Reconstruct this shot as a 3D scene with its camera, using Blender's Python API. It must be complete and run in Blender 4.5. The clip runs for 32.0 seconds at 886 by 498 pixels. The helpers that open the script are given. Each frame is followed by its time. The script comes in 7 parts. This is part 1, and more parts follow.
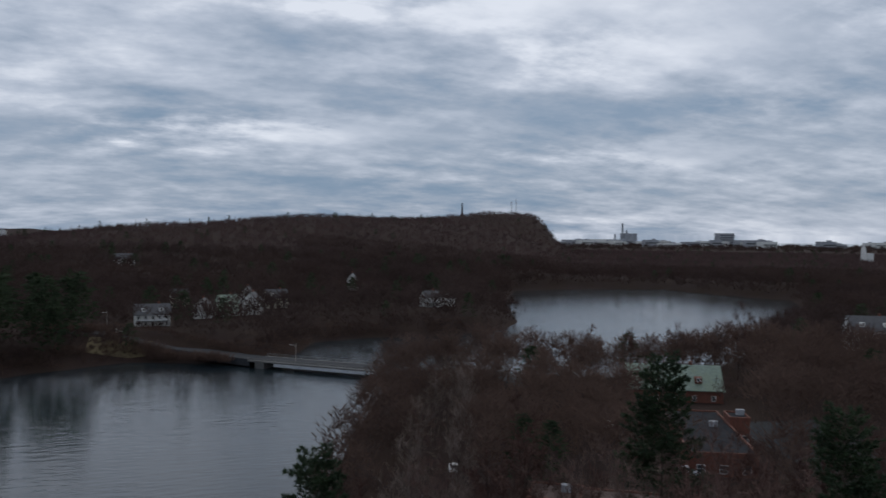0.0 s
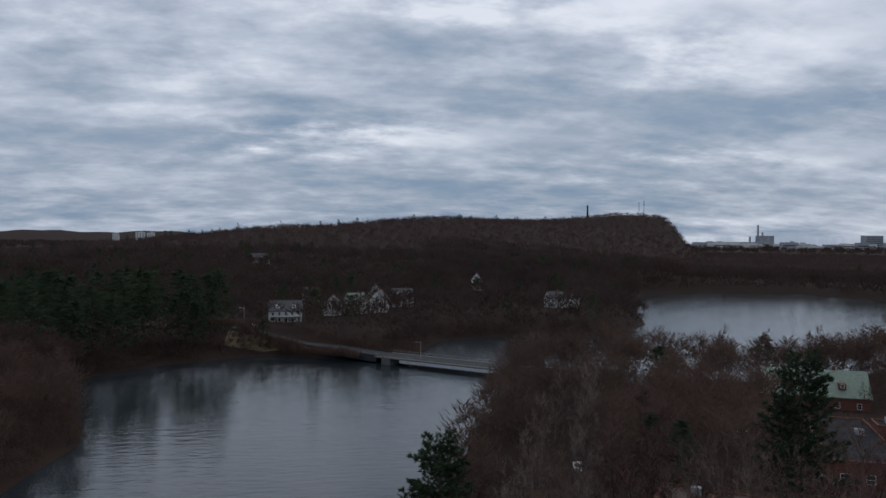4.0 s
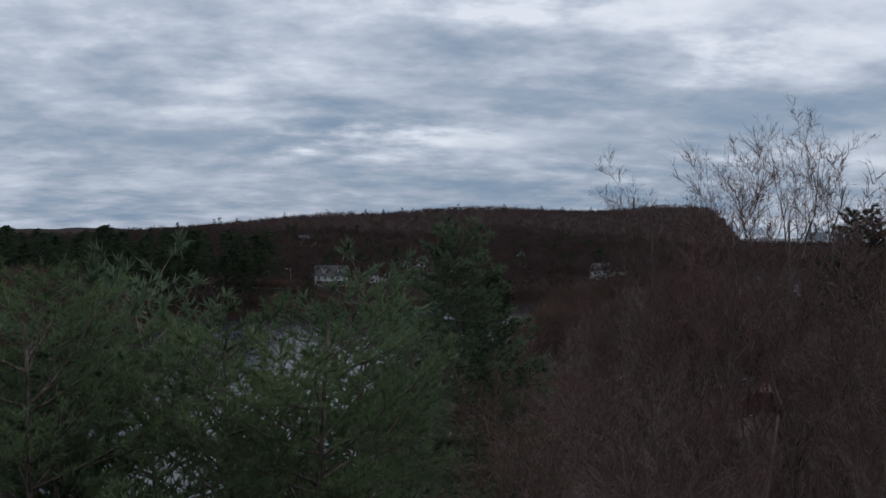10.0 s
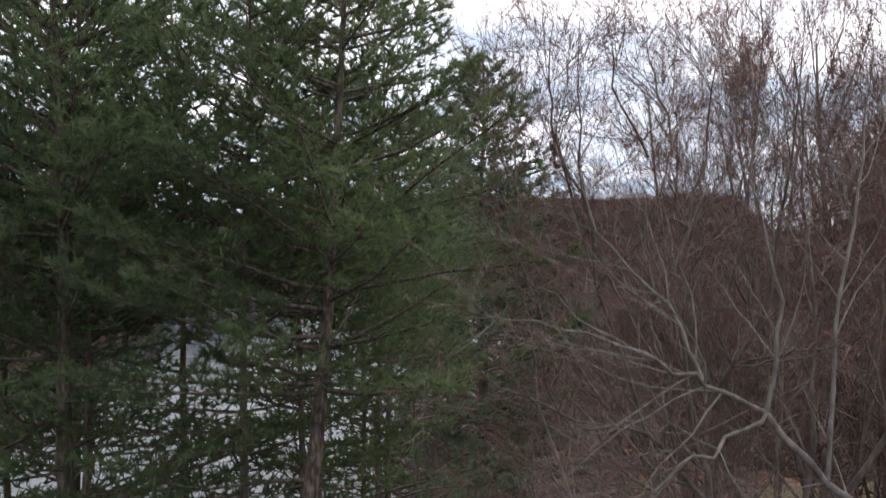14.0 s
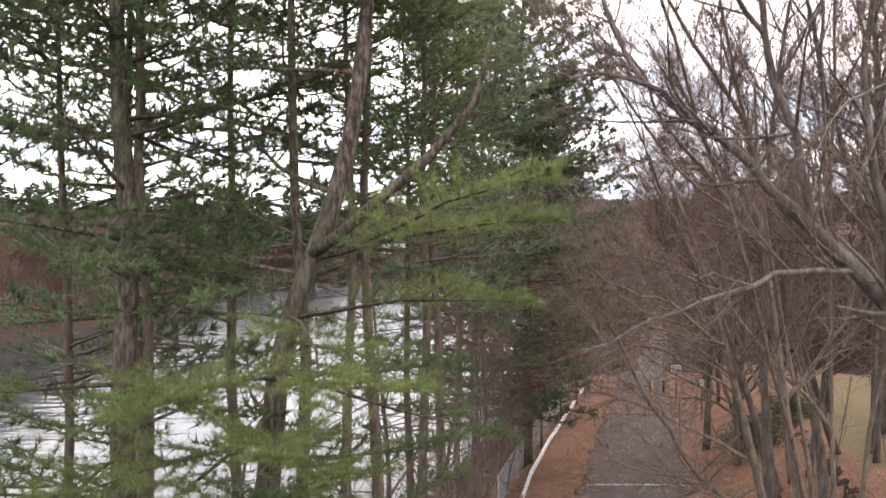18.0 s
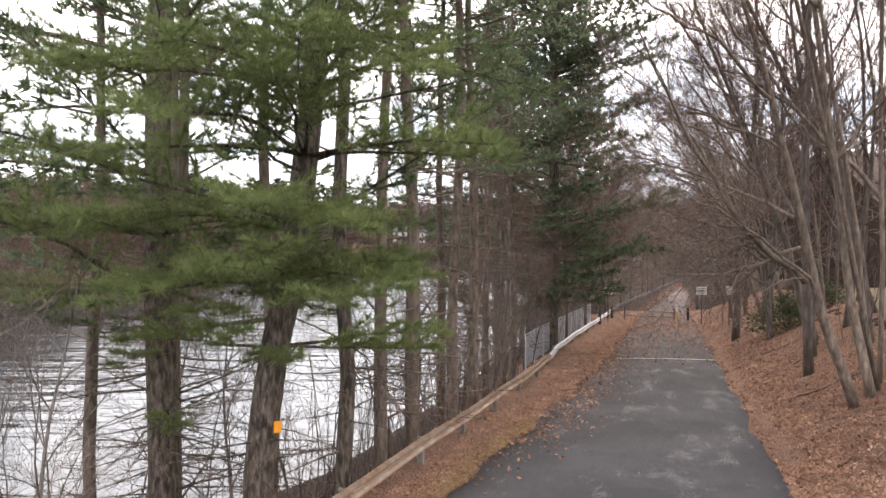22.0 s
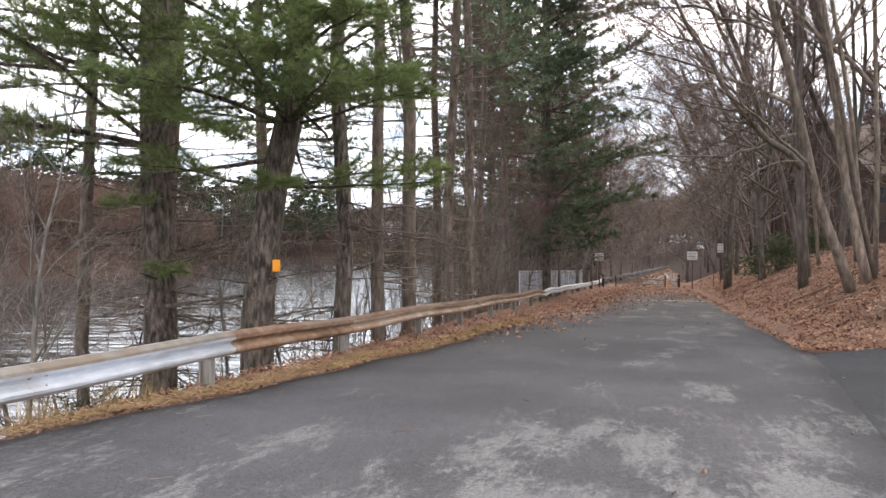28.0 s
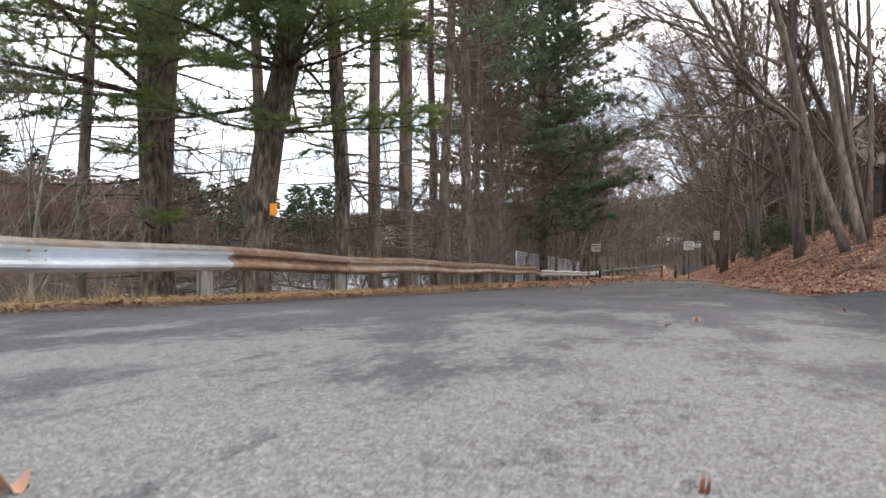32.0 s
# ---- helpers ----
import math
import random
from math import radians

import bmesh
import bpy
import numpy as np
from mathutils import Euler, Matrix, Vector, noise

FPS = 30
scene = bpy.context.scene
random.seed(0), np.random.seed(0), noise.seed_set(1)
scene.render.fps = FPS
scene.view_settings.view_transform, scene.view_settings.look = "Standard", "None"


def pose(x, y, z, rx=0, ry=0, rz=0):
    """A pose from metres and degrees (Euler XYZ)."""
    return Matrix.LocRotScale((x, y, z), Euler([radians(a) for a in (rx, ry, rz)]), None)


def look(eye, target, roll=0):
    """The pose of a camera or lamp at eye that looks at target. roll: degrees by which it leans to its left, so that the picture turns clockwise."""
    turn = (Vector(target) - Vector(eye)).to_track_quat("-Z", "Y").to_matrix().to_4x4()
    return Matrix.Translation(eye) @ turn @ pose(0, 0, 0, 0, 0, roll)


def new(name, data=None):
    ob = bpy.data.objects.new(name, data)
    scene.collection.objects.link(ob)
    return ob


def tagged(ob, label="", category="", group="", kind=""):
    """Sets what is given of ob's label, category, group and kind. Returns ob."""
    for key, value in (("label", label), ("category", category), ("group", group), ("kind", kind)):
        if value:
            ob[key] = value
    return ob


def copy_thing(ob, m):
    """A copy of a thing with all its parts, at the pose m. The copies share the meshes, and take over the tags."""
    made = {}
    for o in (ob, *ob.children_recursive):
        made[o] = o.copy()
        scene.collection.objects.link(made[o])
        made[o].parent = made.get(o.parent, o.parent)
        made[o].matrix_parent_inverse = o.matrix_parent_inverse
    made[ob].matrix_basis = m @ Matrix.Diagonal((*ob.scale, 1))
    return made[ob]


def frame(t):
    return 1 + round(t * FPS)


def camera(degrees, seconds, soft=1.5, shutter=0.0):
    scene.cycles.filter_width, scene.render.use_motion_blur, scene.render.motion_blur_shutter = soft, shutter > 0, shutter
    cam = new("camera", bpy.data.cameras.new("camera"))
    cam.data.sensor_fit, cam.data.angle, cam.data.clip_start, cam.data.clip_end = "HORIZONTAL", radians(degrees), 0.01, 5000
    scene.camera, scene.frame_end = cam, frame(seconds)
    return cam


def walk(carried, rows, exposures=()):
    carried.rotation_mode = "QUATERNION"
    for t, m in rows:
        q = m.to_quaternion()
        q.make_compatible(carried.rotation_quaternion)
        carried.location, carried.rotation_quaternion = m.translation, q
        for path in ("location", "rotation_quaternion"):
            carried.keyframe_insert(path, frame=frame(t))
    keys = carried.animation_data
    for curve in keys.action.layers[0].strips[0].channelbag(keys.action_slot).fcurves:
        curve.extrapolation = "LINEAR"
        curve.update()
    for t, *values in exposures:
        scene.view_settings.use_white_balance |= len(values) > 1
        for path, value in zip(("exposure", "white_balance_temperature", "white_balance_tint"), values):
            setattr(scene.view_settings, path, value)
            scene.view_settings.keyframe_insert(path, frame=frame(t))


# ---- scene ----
cam = camera(57.2, 32.0, soft=1.5, shutter=0.4)
PATH = [
    (0.00, 1.000, -0.360, 47.000, -15.88, -1.10, -0.50),
    (0.50, 1.000, -0.360, 47.000, -12.11, -1.12, -0.50),
    (1.00, 1.000, -0.360, 47.000, -10.61, -1.13, -0.50),
    (1.50, 1.000, -0.360, 47.000, -9.59, -1.10, -0.50),
    (2.00, 1.000, -0.360, 47.000, -8.77, -1.02, -0.50),
    (2.50, 1.000, -0.360, 46.925, -8.15, -1.02, -0.50),
    (3.00, 1.000, -0.360, 46.800, -7.76, -1.02, -0.50),
    (3.50, 1.000, -0.360, 46.400, -7.45, -1.01, -0.50),
    (5.50, 1.000, -0.360, 41.300, -6.37, -0.91, -0.50),
    (6.00, 1.000, -0.360, 39.600, -6.14, -0.90, -0.50),
    (7.00, 1.000, -0.360, 36.400, -5.34, -0.95, -0.50),
    (8.00, 1.000, -0.360, 33.500, -4.89, -0.97, -0.50),
    (9.00, 1.000, -0.360, 31.000, -4.47, -1.00, -0.50),
    (10.00, 1.000, -0.360, 28.700, -4.02, -0.96, -0.50),
    (11.00, 1.000, -0.360, 26.400, -3.60, -0.96, -0.50),
    (11.50, 1.000, -0.360, 25.300, -3.30, -0.96, -0.50),
    (12.00, 1.000, -0.360, 24.200, -3.60, -1.30, -0.40),
    (13.00, 1.000, -0.360, 22.000, -3.10, -1.40, -0.20),
    (14.00, 1.000, -0.360, 19.800, -2.50, -1.30, 0.00),
    (14.50, 1.000, -0.360, 18.700, -2.20, -1.20, 0.00),
    (15.00, 1.000, -0.360, 17.600, -1.90, -1.15, 0.10),
    (15.50, 1.000, -0.360, 16.500, -1.50, -1.10, 0.20),
    (17.50, 0.991, -0.346, 12.513, 0.00, -0.90, 0.30),
    (18.00, 0.787, -0.460, 11.538, 0.20, -0.80, 0.40),
    (18.50, 0.610, -0.537, 10.549, 0.50, -0.70, 0.50),
    (19.00, 0.470, -0.472, 9.632, 0.70, -0.50, 0.50),
    (20.00, 0.368, -0.299, 7.988, 1.20, -0.60, 0.20),
    (21.00, -0.051, -0.189, 6.384, 1.10, -0.60, -0.10),
    (22.00, 0.190, -0.004, 4.701, 1.30, -0.50, -0.30),
    (23.00, 0.140, 0.115, 3.415, 1.40, -0.40, -0.20),
    (24.00, -0.127, -0.058, 2.631, 1.20, -0.30, -0.20),
    (25.00, -0.216, -0.103, 2.391, 1.10, -0.20, -0.30),
    (25.50, -0.152, -0.068, 2.263, 0.90, -0.20, -0.20),
    (27.50, 0.064, 0.133, 1.686, 0.60, -0.10, -0.20),
    (28.00, -0.013, 0.079, 1.547, 0.50, -0.10, -0.20),
    (29.00, -0.140, 0.022, 1.307, 0.40, 0.00, -0.20),
    (30.00, 0.025, 0.027, 1.015, 0.30, 0.10, -0.20),
    (31.00, 0.089, 0.020, 0.748, 0.30, 0.20, -0.10),
    (32.00, 0.000, 0.010, 0.380, 0.30, 0.30, 0.00),
]
EXPOSURES = [(0, 0.0, 6500, 9), (11, 0.0, 6450, 9), (12, -0.05, 6350, 10), (13, 0.4, 6950, 13), (14, 1.5, 7300, 15), (15, 2.45, 7700, 16), (17.5, 2.6, 8000, 17), (20, 2.65, 8000, 16), (28, 2.6, 7550, 12), (32, 2.45, 7450, 11)]
walk(cam, [(t, pose(x, y, z, 90 + pitch, roll, yaw)) for t, x, y, z, yaw, pitch, roll in PATH], EXPOSURES)


# ---- world, sun ----
def build_world():
    w = bpy.data.worlds.new("overcast_sky")
    scene.world = w
    w.use_nodes = True
    nt = w.node_tree
    nt.nodes.clear()
    N, L = nt.nodes.new, nt.links.new
    tc = N("ShaderNodeTexCoord")
    sep = N("ShaderNodeSeparateXYZ")
    L(tc.outputs["Generated"], sep.inputs[0])

    def math_(op, a, b=None):
        m = N("ShaderNodeMath")
        m.operation = op
        for i, v in enumerate((a, b)):
            if v is None:
                continue
            if isinstance(v, (int, float)):
                m.inputs[i].default_value = v
            else:
                L(v, m.inputs[i])
        return m.outputs[0]

    up = math_("MAXIMUM", sep.outputs[2], 0.0)
    flat = math_("ADD", up, 0.20)
    com = N("ShaderNodeCombineXYZ")
    L(math_("DIVIDE", sep.outputs[0], flat), com.inputs[0])
    L(math_("DIVIDE", sep.outputs[1], flat), com.inputs[1])

    def cloud(scale, detail, rough, dist, off):
        mp = N("ShaderNodeMapping")
        mp.inputs["Location"].default_value = off
        mp.inputs["Rotation"].default_value = (0, 0, radians(-4))
        mp.inputs["Scale"].default_value = (0.8, 1.0, 1.0)
        L(com.outputs[0], mp.inputs[0])
        n = N("ShaderNodeTexNoise")
        n.inputs["Scale"].default_value = scale
        n.inputs["Detail"].default_value = detail
        n.inputs["Roughness"].default_value = rough
        n.inputs["Distortion"].default_value = dist
        L(mp.outputs[0], n.inputs["Vector"])
        return n.outputs["Fac"]

    big = cloud(0.55, 3, 0.5, 0.0, (3.1, 1.7, 0))
    mid = cloud(1.7, 5, 0.52, 0.0, (0.4, 7.3, 0))
    fine = cloud(4.6, 8, 0.60, 0.0, (5.5, 2.2, 0))
    puffs = math_("SUBTRACT", 1.0, math_("ABSOLUTE", math_("SUBTRACT", math_("MULTIPLY", cloud(3.4, 4, 0.5, 0.0, (9.1, 4.4, 0)), 2.0), 1.0)))
    mix = math_("ADD", math_("ADD", math_("MULTIPLY", big, 0.22), math_("MULTIPLY", mid, 0.28)), math_("MULTIPLY", fine, 0.36))
    mix = math_("ADD", mix, math_("MULTIPLY", puffs, 0.10))
    # thinner and thicker banks of the cloud deck: bearing and height of the middle, half-widths (degrees), change of brightness
    ragged = math_("MULTIPLY", math_("SUBTRACT", fine, 0.5), 20.0)
    bearing = math_("ADD", math_("MULTIPLY", math_("ARCTAN2", sep.outputs[0], sep.outputs[1]), 57.3), math_("MULTIPLY", ragged, 1.4))
    rise = math_("ADD", math_("MULTIPLY", math_("ARCSINE", sep.outputs[2]), 57.3), math_("MULTIPLY", math_("SUBTRACT", mid, 0.5), 4.0))
    for az, el, wa, we, amount in ((17, 15.8, 10, 2.2, 0.12), (29, 12.6, 7, 1.6, 0.07), (5, 6.7, 6.5, 0.9, 0.13), (30, 5.6, 5, 0.8, 0.07), (33, 0.7, 15, 0.9, 0.10), (-8, 12, 9, 3, 0.02),
                                   (31, 8.4, 9, 1.3, -0.07), (12, 9.5, 9, 1.2, -0.035), (9, 3.2, 12, 1.4, -0.05), (-10, 6.5, 6, 1.6, -0.05), (-6, 3.2, 8, 1.2, -0.02), (41, 14.5, 6, 1.6, -0.06)):
        u = math_("DIVIDE", math_("SUBTRACT", bearing, az), wa)
        v = math_("DIVIDE", math_("SUBTRACT", rise, el), we)
        bank = math_("EXPONENT", math_("MULTIPLY", math_("ADD", math_("MULTIPLY", u, u), math_("MULTIPLY", v, v)), -1.0))
        mix = math_("ADD", mix, math_("MULTIPLY", bank, amount))
    # higher sky is a little brighter than the band near the horizon
    lift = math_("MULTIPLY", math_("MINIMUM", up, 0.30), 0.26)
    ramp = N("ShaderNodeValToRGB")
    L(math_("ADD", mix, lift), ramp.inputs[0])
    cr = ramp.color_ramp
    cr.elements[0].position, cr.elements[0].color = 0.38, (0.170, 0.258, 0.375, 1)
    cr.elements[1].position, cr.elements[1].color = 0.69, (0.70, 0.74, 0.83, 1)
    for p, c in ((0.45, (0.212, 0.290, 0.405, 1)), (0.52, (0.305, 0.366, 0.468, 1)), (0.60, (0.455, 0.508, 0.612, 1))):
        e = cr.elements.new(p)
        e.color = c
    sky = N("ShaderNodeTexSky")
    sky.sky_type = "NISHITA"
    sky.sun_disc = False
    sky.sun_elevation, sky.sun_rotation = radians(46), radians(40)
    sky.air_density, sky.dust_density = 1.0, 2.0
    add = N("ShaderNodeMix")
    add.data_type = "RGBA"
    add.blend_type = "ADD"
    add.inputs["Factor"].default_value = 0.004
    L(ramp.outputs[0], add.inputs["A"])
    L(sky.outputs[0], add.inputs["B"])
    bg = N("ShaderNodeBackground")
    bg.inputs["Strength"].default_value = 1.0
    L(add.outputs["Result"], bg.inputs[0])
    out = N("ShaderNodeOutputWorld")
    L(bg.outputs[0], out.inputs[0])
    sun = new("sun", bpy.data.lights.new("sun", "SUN"))
    sun.data.energy, sun.data.angle, sun.data.color = 0.9, radians(60), (1.0, 0.96, 0.9)
    sun.matrix_world = look((200, 240, 330), (0, 0, 0))


build_world()


# ---- materials ----
def material(name, colors, scale=3.0, rough=0.85, bump=0.3, bump_scale=None, detail=6, metal=0.0, coords="Object",
             stretch=(1, 1, 1), second=None, second_scale=0.4, second_amount=0.5, spec=0.3, thin=0.0, per_object=0.0,
             bump_dist=0.02, ramp=(0.3, 0.7), per_island=0.0):
    """A surface of noise between colours, with a larger second noise of stains, bump, and optional light through thin leaves."""
    m = bpy.data.materials.new(name)
    m.use_nodes = True
    nt = m.node_tree
    N, L = nt.nodes.new, nt.links.new
    bsdf = nt.nodes["Principled BSDF"]
    tc = N("ShaderNodeTexCoord")
    mp = N("ShaderNodeMapping")
    mp.inputs["Scale"].default_value = stretch
    if coords == "World":
        geo = N("ShaderNodeNewGeometry")
        L(geo.outputs["Position"], mp.inputs[0])
    else:
        L(tc.outputs[coords], mp.inputs[0])
    n1 = N("ShaderNodeTexNoise")
    n1.inputs["Scale"].default_value, n1.inputs["Detail"].default_value, n1.inputs["Roughness"].default_value = scale, detail, 0.6
    L(mp.outputs[0], n1.inputs["Vector"])
    cr = N("ShaderNodeValToRGB")
    el = cr.color_ramp.elements
    k = len(colors)
    el[0].position, el[1].position = ramp
    el[0].color, el[1].color = (*colors[0], 1), (*colors[-1], 1)
    for i in range(1, k - 1):
        e = el.new(ramp[0] + (ramp[1] - ramp[0]) * i / (k - 1))
        e.color = (*colors[i], 1)
    L(n1.outputs["Fac"], cr.inputs[0])
    col = cr.outputs[0]
    if second:
        n2 = N("ShaderNodeTexNoise")
        n2.inputs["Scale"].default_value, n2.inputs["Detail"].default_value = second_scale, 4
        L(mp.outputs[0], n2.inputs["Vector"])
        r2 = N("ShaderNodeMapRange")
        r2.inputs["From Min"].default_value, r2.inputs["From Max"].default_value = 0.42, 0.62
        r2.inputs["To Max"].default_value = second_amount
        L(n2.outputs["Fac"], r2.inputs["Value"])
        mx = N("ShaderNodeMix")
        mx.data_type = "RGBA"
        L(r2.outputs[0], mx.inputs["Factor"])
        L(col, mx.inputs["A"])
        mx.inputs["B"].default_value = (*second, 1)
        col = mx.outputs["Result"]
    for amount, source in ((per_object, "o"), (per_island, "i")):
        if amount:
            if source == "o":
                rnd = N("ShaderNodeObjectInfo").outputs["Random"]
            else:
                rnd = N("ShaderNodeNewGeometry").outputs["Random Per Island"]
            hs = N("ShaderNodeHueSaturation")
            mr = N("ShaderNodeMapRange")
            mr.inputs["To Min"].default_value, mr.inputs["To Max"].default_value = 1 - amount, 1 + amount
            L(rnd, mr.inputs["Value"])
            L(mr.outputs[0], hs.inputs["Value"])
            L(col, hs.inputs["Color"])
            col = hs.outputs[0]
    L(col, bsdf.inputs["Base Color"])
    bsdf.inputs["Roughness"].default_value = rough
    bsdf.inputs["Metallic"].default_value = metal
    bsdf.inputs["Specular IOR Level"].default_value = spec
    if bump:
        nb = N("ShaderNodeTexNoise")
        nb.inputs["Scale"].default_value, nb.inputs["Detail"].default_value = bump_scale or scale * 2, 5
        L(mp.outputs[0], nb.inputs["Vector"])
        bp = N("ShaderNodeBump")
        bp.inputs["Strength"].default_value, bp.inputs["Distance"].default_value = bump, bump_dist
        L(nb.outputs["Fac"], bp.inputs["Height"])
        L(bp.outputs[0], bsdf.inputs["Normal"])
    if thin:
        tr = N("ShaderNodeBsdfTranslucent")
        L(col, tr.inputs[0])
        ms = N("ShaderNodeMixShader")
        ms.inputs[0].default_value = thin
        L(bsdf.outputs[0], ms.inputs[1])
        L(tr.outputs[0], ms.inputs[2])
        L(ms.outputs[0], nt.nodes["Material Output"].inputs["Surface"])
    return m


M = {}
M["pine_bark"] = material("pine_bark", [(0.027, 0.021, 0.017), (0.088, 0.067, 0.055), (0.180, 0.142, 0.118)], 12, 0.95, 1.0, 15, stretch=(1, 1, 0.30),
                          second=(0.06, 0.065, 0.035), second_scale=0.7, second_amount=0.4, bump_dist=0.035, ramp=(0.38, 0.64))
M["bark"] = material("grey_bark", [(0.040, 0.031, 0.027), (0.112, 0.087, 0.077), (0.205, 0.166, 0.146)], 7, 0.95, 0.9, 11, stretch=(1, 1, 0.25),
                     second=(0.07, 0.072, 0.048), second_scale=0.8, second_amount=0.4, per_object=0.2, bump_dist=0.03)
M["bark_tan"] = material("tan_pine_bark", [(0.060, 0.044, 0.035), (0.150, 0.112, 0.090), (0.250, 0.195, 0.160)], 10, 0.95, 0.9, 14, stretch=(1, 1, 0.3), second=(0.10, 0.10, 0.06), second_scale=0.8, second_amount=0.35, per_object=0.2, bump_dist=0.03)
M["bark_pale"] = material("pale_bark", [(0.055, 0.047, 0.041), (0.13, 0.112, 0.10), (0.24, 0.21, 0.19)], 7, 0.9, 0.7, 11, stretch=(1, 1, 0.3), second=(0.14, 0.14, 0.10), second_scale=0.8, second_amount=0.4, bump_dist=0.02)
M["twig"] = material("bare_twigs", [(0.088, 0.058, 0.049), (0.178, 0.120, 0.102)], 0.5, 0.9, 0, per_object=0.18, spec=0.12)
M["twig_red"] = material("reddish_twigs", [(0.084, 0.049, 0.042), (0.175, 0.106, 0.090)], 0.5, 0.9, 0, per_object=0.18, spec=0.12)
M["twig_pale"] = material("pale_twigs", [(0.125, 0.098, 0.082), (0.25, 0.20, 0.17)], 0.6, 0.9, 0, per_object=0.15, spec=0.12)
M["bark_dark"] = material("dark_bark", [(0.025, 0.018, 0.016), (0.06, 0.044, 0.038)], 5, 0.95, 0, spec=0.1, per_object=0.15)
M["twig_wood"] = material("brown_wood_twigs", [(0.050, 0.034, 0.030), (0.090, 0.060, 0.052)], 0.4, 0.95, 0, spec=0.08, per_object=0.12)
M["twig_wood_red"] = material("red_brown_wood_twigs", [(0.058, 0.034, 0.029), (0.102, 0.058, 0.048)], 0.4, 0.95, 0, spec=0.08, per_object=0.12)
M["twig_hill"] = material("hill_bare_crowns", [(0.055, 0.0375, 0.0370), (0.070, 0.0485, 0.0480), (0.088, 0.062, 0.061)], 0.02, 0.95, 0, coords="World",
                          second=(0.090, 0.061, 0.057), second_scale=0.01, second_amount=0.5, per_island=0.06, spec=0.0, thin=0.5)
M["twig_lake"] = material("lakeside_bare_crowns", [(0.054, 0.036, 0.031), (0.088, 0.059, 0.050), (0.115, 0.080, 0.069)], 0.05, 0.95, 0, coords="World",
                          second=(0.105, 0.070, 0.057), second_scale=0.02, second_amount=0.5, per_island=0.12, spec=0.04, thin=0.5)
M["twig_far"] = material("far_bare_crowns", [(0.029, 0.020, 0.019), (0.054, 0.038, 0.035), (0.076, 0.055, 0.051)], 0.03, 0.95, 0, coords="World",
                         second=(0.058, 0.038, 0.032), second_scale=0.011, second_amount=0.5, per_island=0.12, spec=0.04, thin=0.5)
M["needles"] = material("pine_needles", [(0.063, 0.092, 0.046), (0.113, 0.156, 0.075), (0.170, 0.219, 0.107)], 0.45, 0.6, 0, thin=0.5,
                        per_object=0.12, per_island=0.25, spec=0.15)
# yellower low needles; sky light on these sprays is put into the brighter colour
M["needles_low"] = material("fresh_sky_lit_needles", [(0.100, 0.130, 0.054), (0.172, 0.214, 0.086), (0.245, 0.285, 0.118)], 0.6, 0.6, 0, thin=0.5, per_island=0.25, spec=0.2)
M["needles_mid"] = material("blue_green_pine_needles", [(0.060, 0.086, 0.054), (0.110, 0.148, 0.088), (0.160, 0.206, 0.122)], 0.45, 0.6, 0, thin=0.5, per_object=0.12, per_island=0.25, spec=0.12)
M["needles_far"] = material("far_pine_needles", [(0.027, 0.038, 0.024), (0.048, 0.066, 0.036)], 0.3, 0.8, 0, coords="World", per_island=0.15, spec=0.06, thin=0.4)
M["needles_near_far"] = material("dark_pine_needles", [(0.016, 0.030, 0.016), (0.042, 0.068, 0.028)], 0.4, 0.7, 0, thin=0.2, per_object=0.15, per_island=0.3)
M["rhodo"] = material("evergreen_leaves", [(0.040, 0.055, 0.028), (0.080, 0.098, 0.050), (0.115, 0.110, 0.066)], 3, 0.5, 0, thin=0.15, per_island=0.3)
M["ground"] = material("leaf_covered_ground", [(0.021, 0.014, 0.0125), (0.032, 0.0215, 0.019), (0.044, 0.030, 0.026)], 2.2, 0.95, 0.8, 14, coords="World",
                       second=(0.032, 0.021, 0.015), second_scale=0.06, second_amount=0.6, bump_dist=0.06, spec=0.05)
M["carpet"] = material("leaf_carpet", [(0.050, 0.024, 0.017), (0.18, 0.088, 0.057), (0.34, 0.200, 0.138)], 22, 0.95, 1.0, 22, coords="World", second=(0.10, 0.062, 0.045), second_scale=0.7, second_amount=0.55, bump_dist=0.05, ramp=(0.40, 0.60))
M["litter"] = material("fallen_leaves", [(0.092, 0.041, 0.027), (0.240, 0.118, 0.074), (0.44, 0.275, 0.190)], 2.0, 0.85, 0, coords="World", per_island=0.35, thin=0.1)
M["grass"] = material("winter_grass", [(0.080, 0.064, 0.034), (0.140, 0.112, 0.058)], 4, 0.95, 0.6, 30, coords="World", second=(0.13, 0.10, 0.06), second_scale=0.5)
M["water"] = material("lake_water", [(0.010, 0.016, 0.020), (0.018, 0.026, 0.030)], 0.05, 0.05, 1.0, 0.42, coords="World", stretch=(0.45, 1.5, 1), spec=0.45, bump_dist=0.135)
M["galv"] = material("galvanised_steel", [(0.55, 0.58, 0.63), (0.72, 0.75, 0.80)], 4, 0.36, 0.15, 30, metal=0.45, second=(0.38, 0.38, 0.37), second_scale=1.3, second_amount=0.5)
M["rail_grime"] = material("grimy_steel", [(0.12, 0.10, 0.085), (0.25, 0.225, 0.20)], 5, 0.8, 0.25, 30, metal=0.1, second=(0.17, 0.12, 0.085), second_scale=1.8, second_amount=0.6)
M["rust"] = material("rusty_steel", [(0.10, 0.050, 0.030), (0.22, 0.125, 0.075), (0.33, 0.225, 0.155)], 3, 0.85, 0.4, 40, metal=0.1, second=(0.36, 0.30, 0.25), second_scale=1.4, second_amount=0.5)
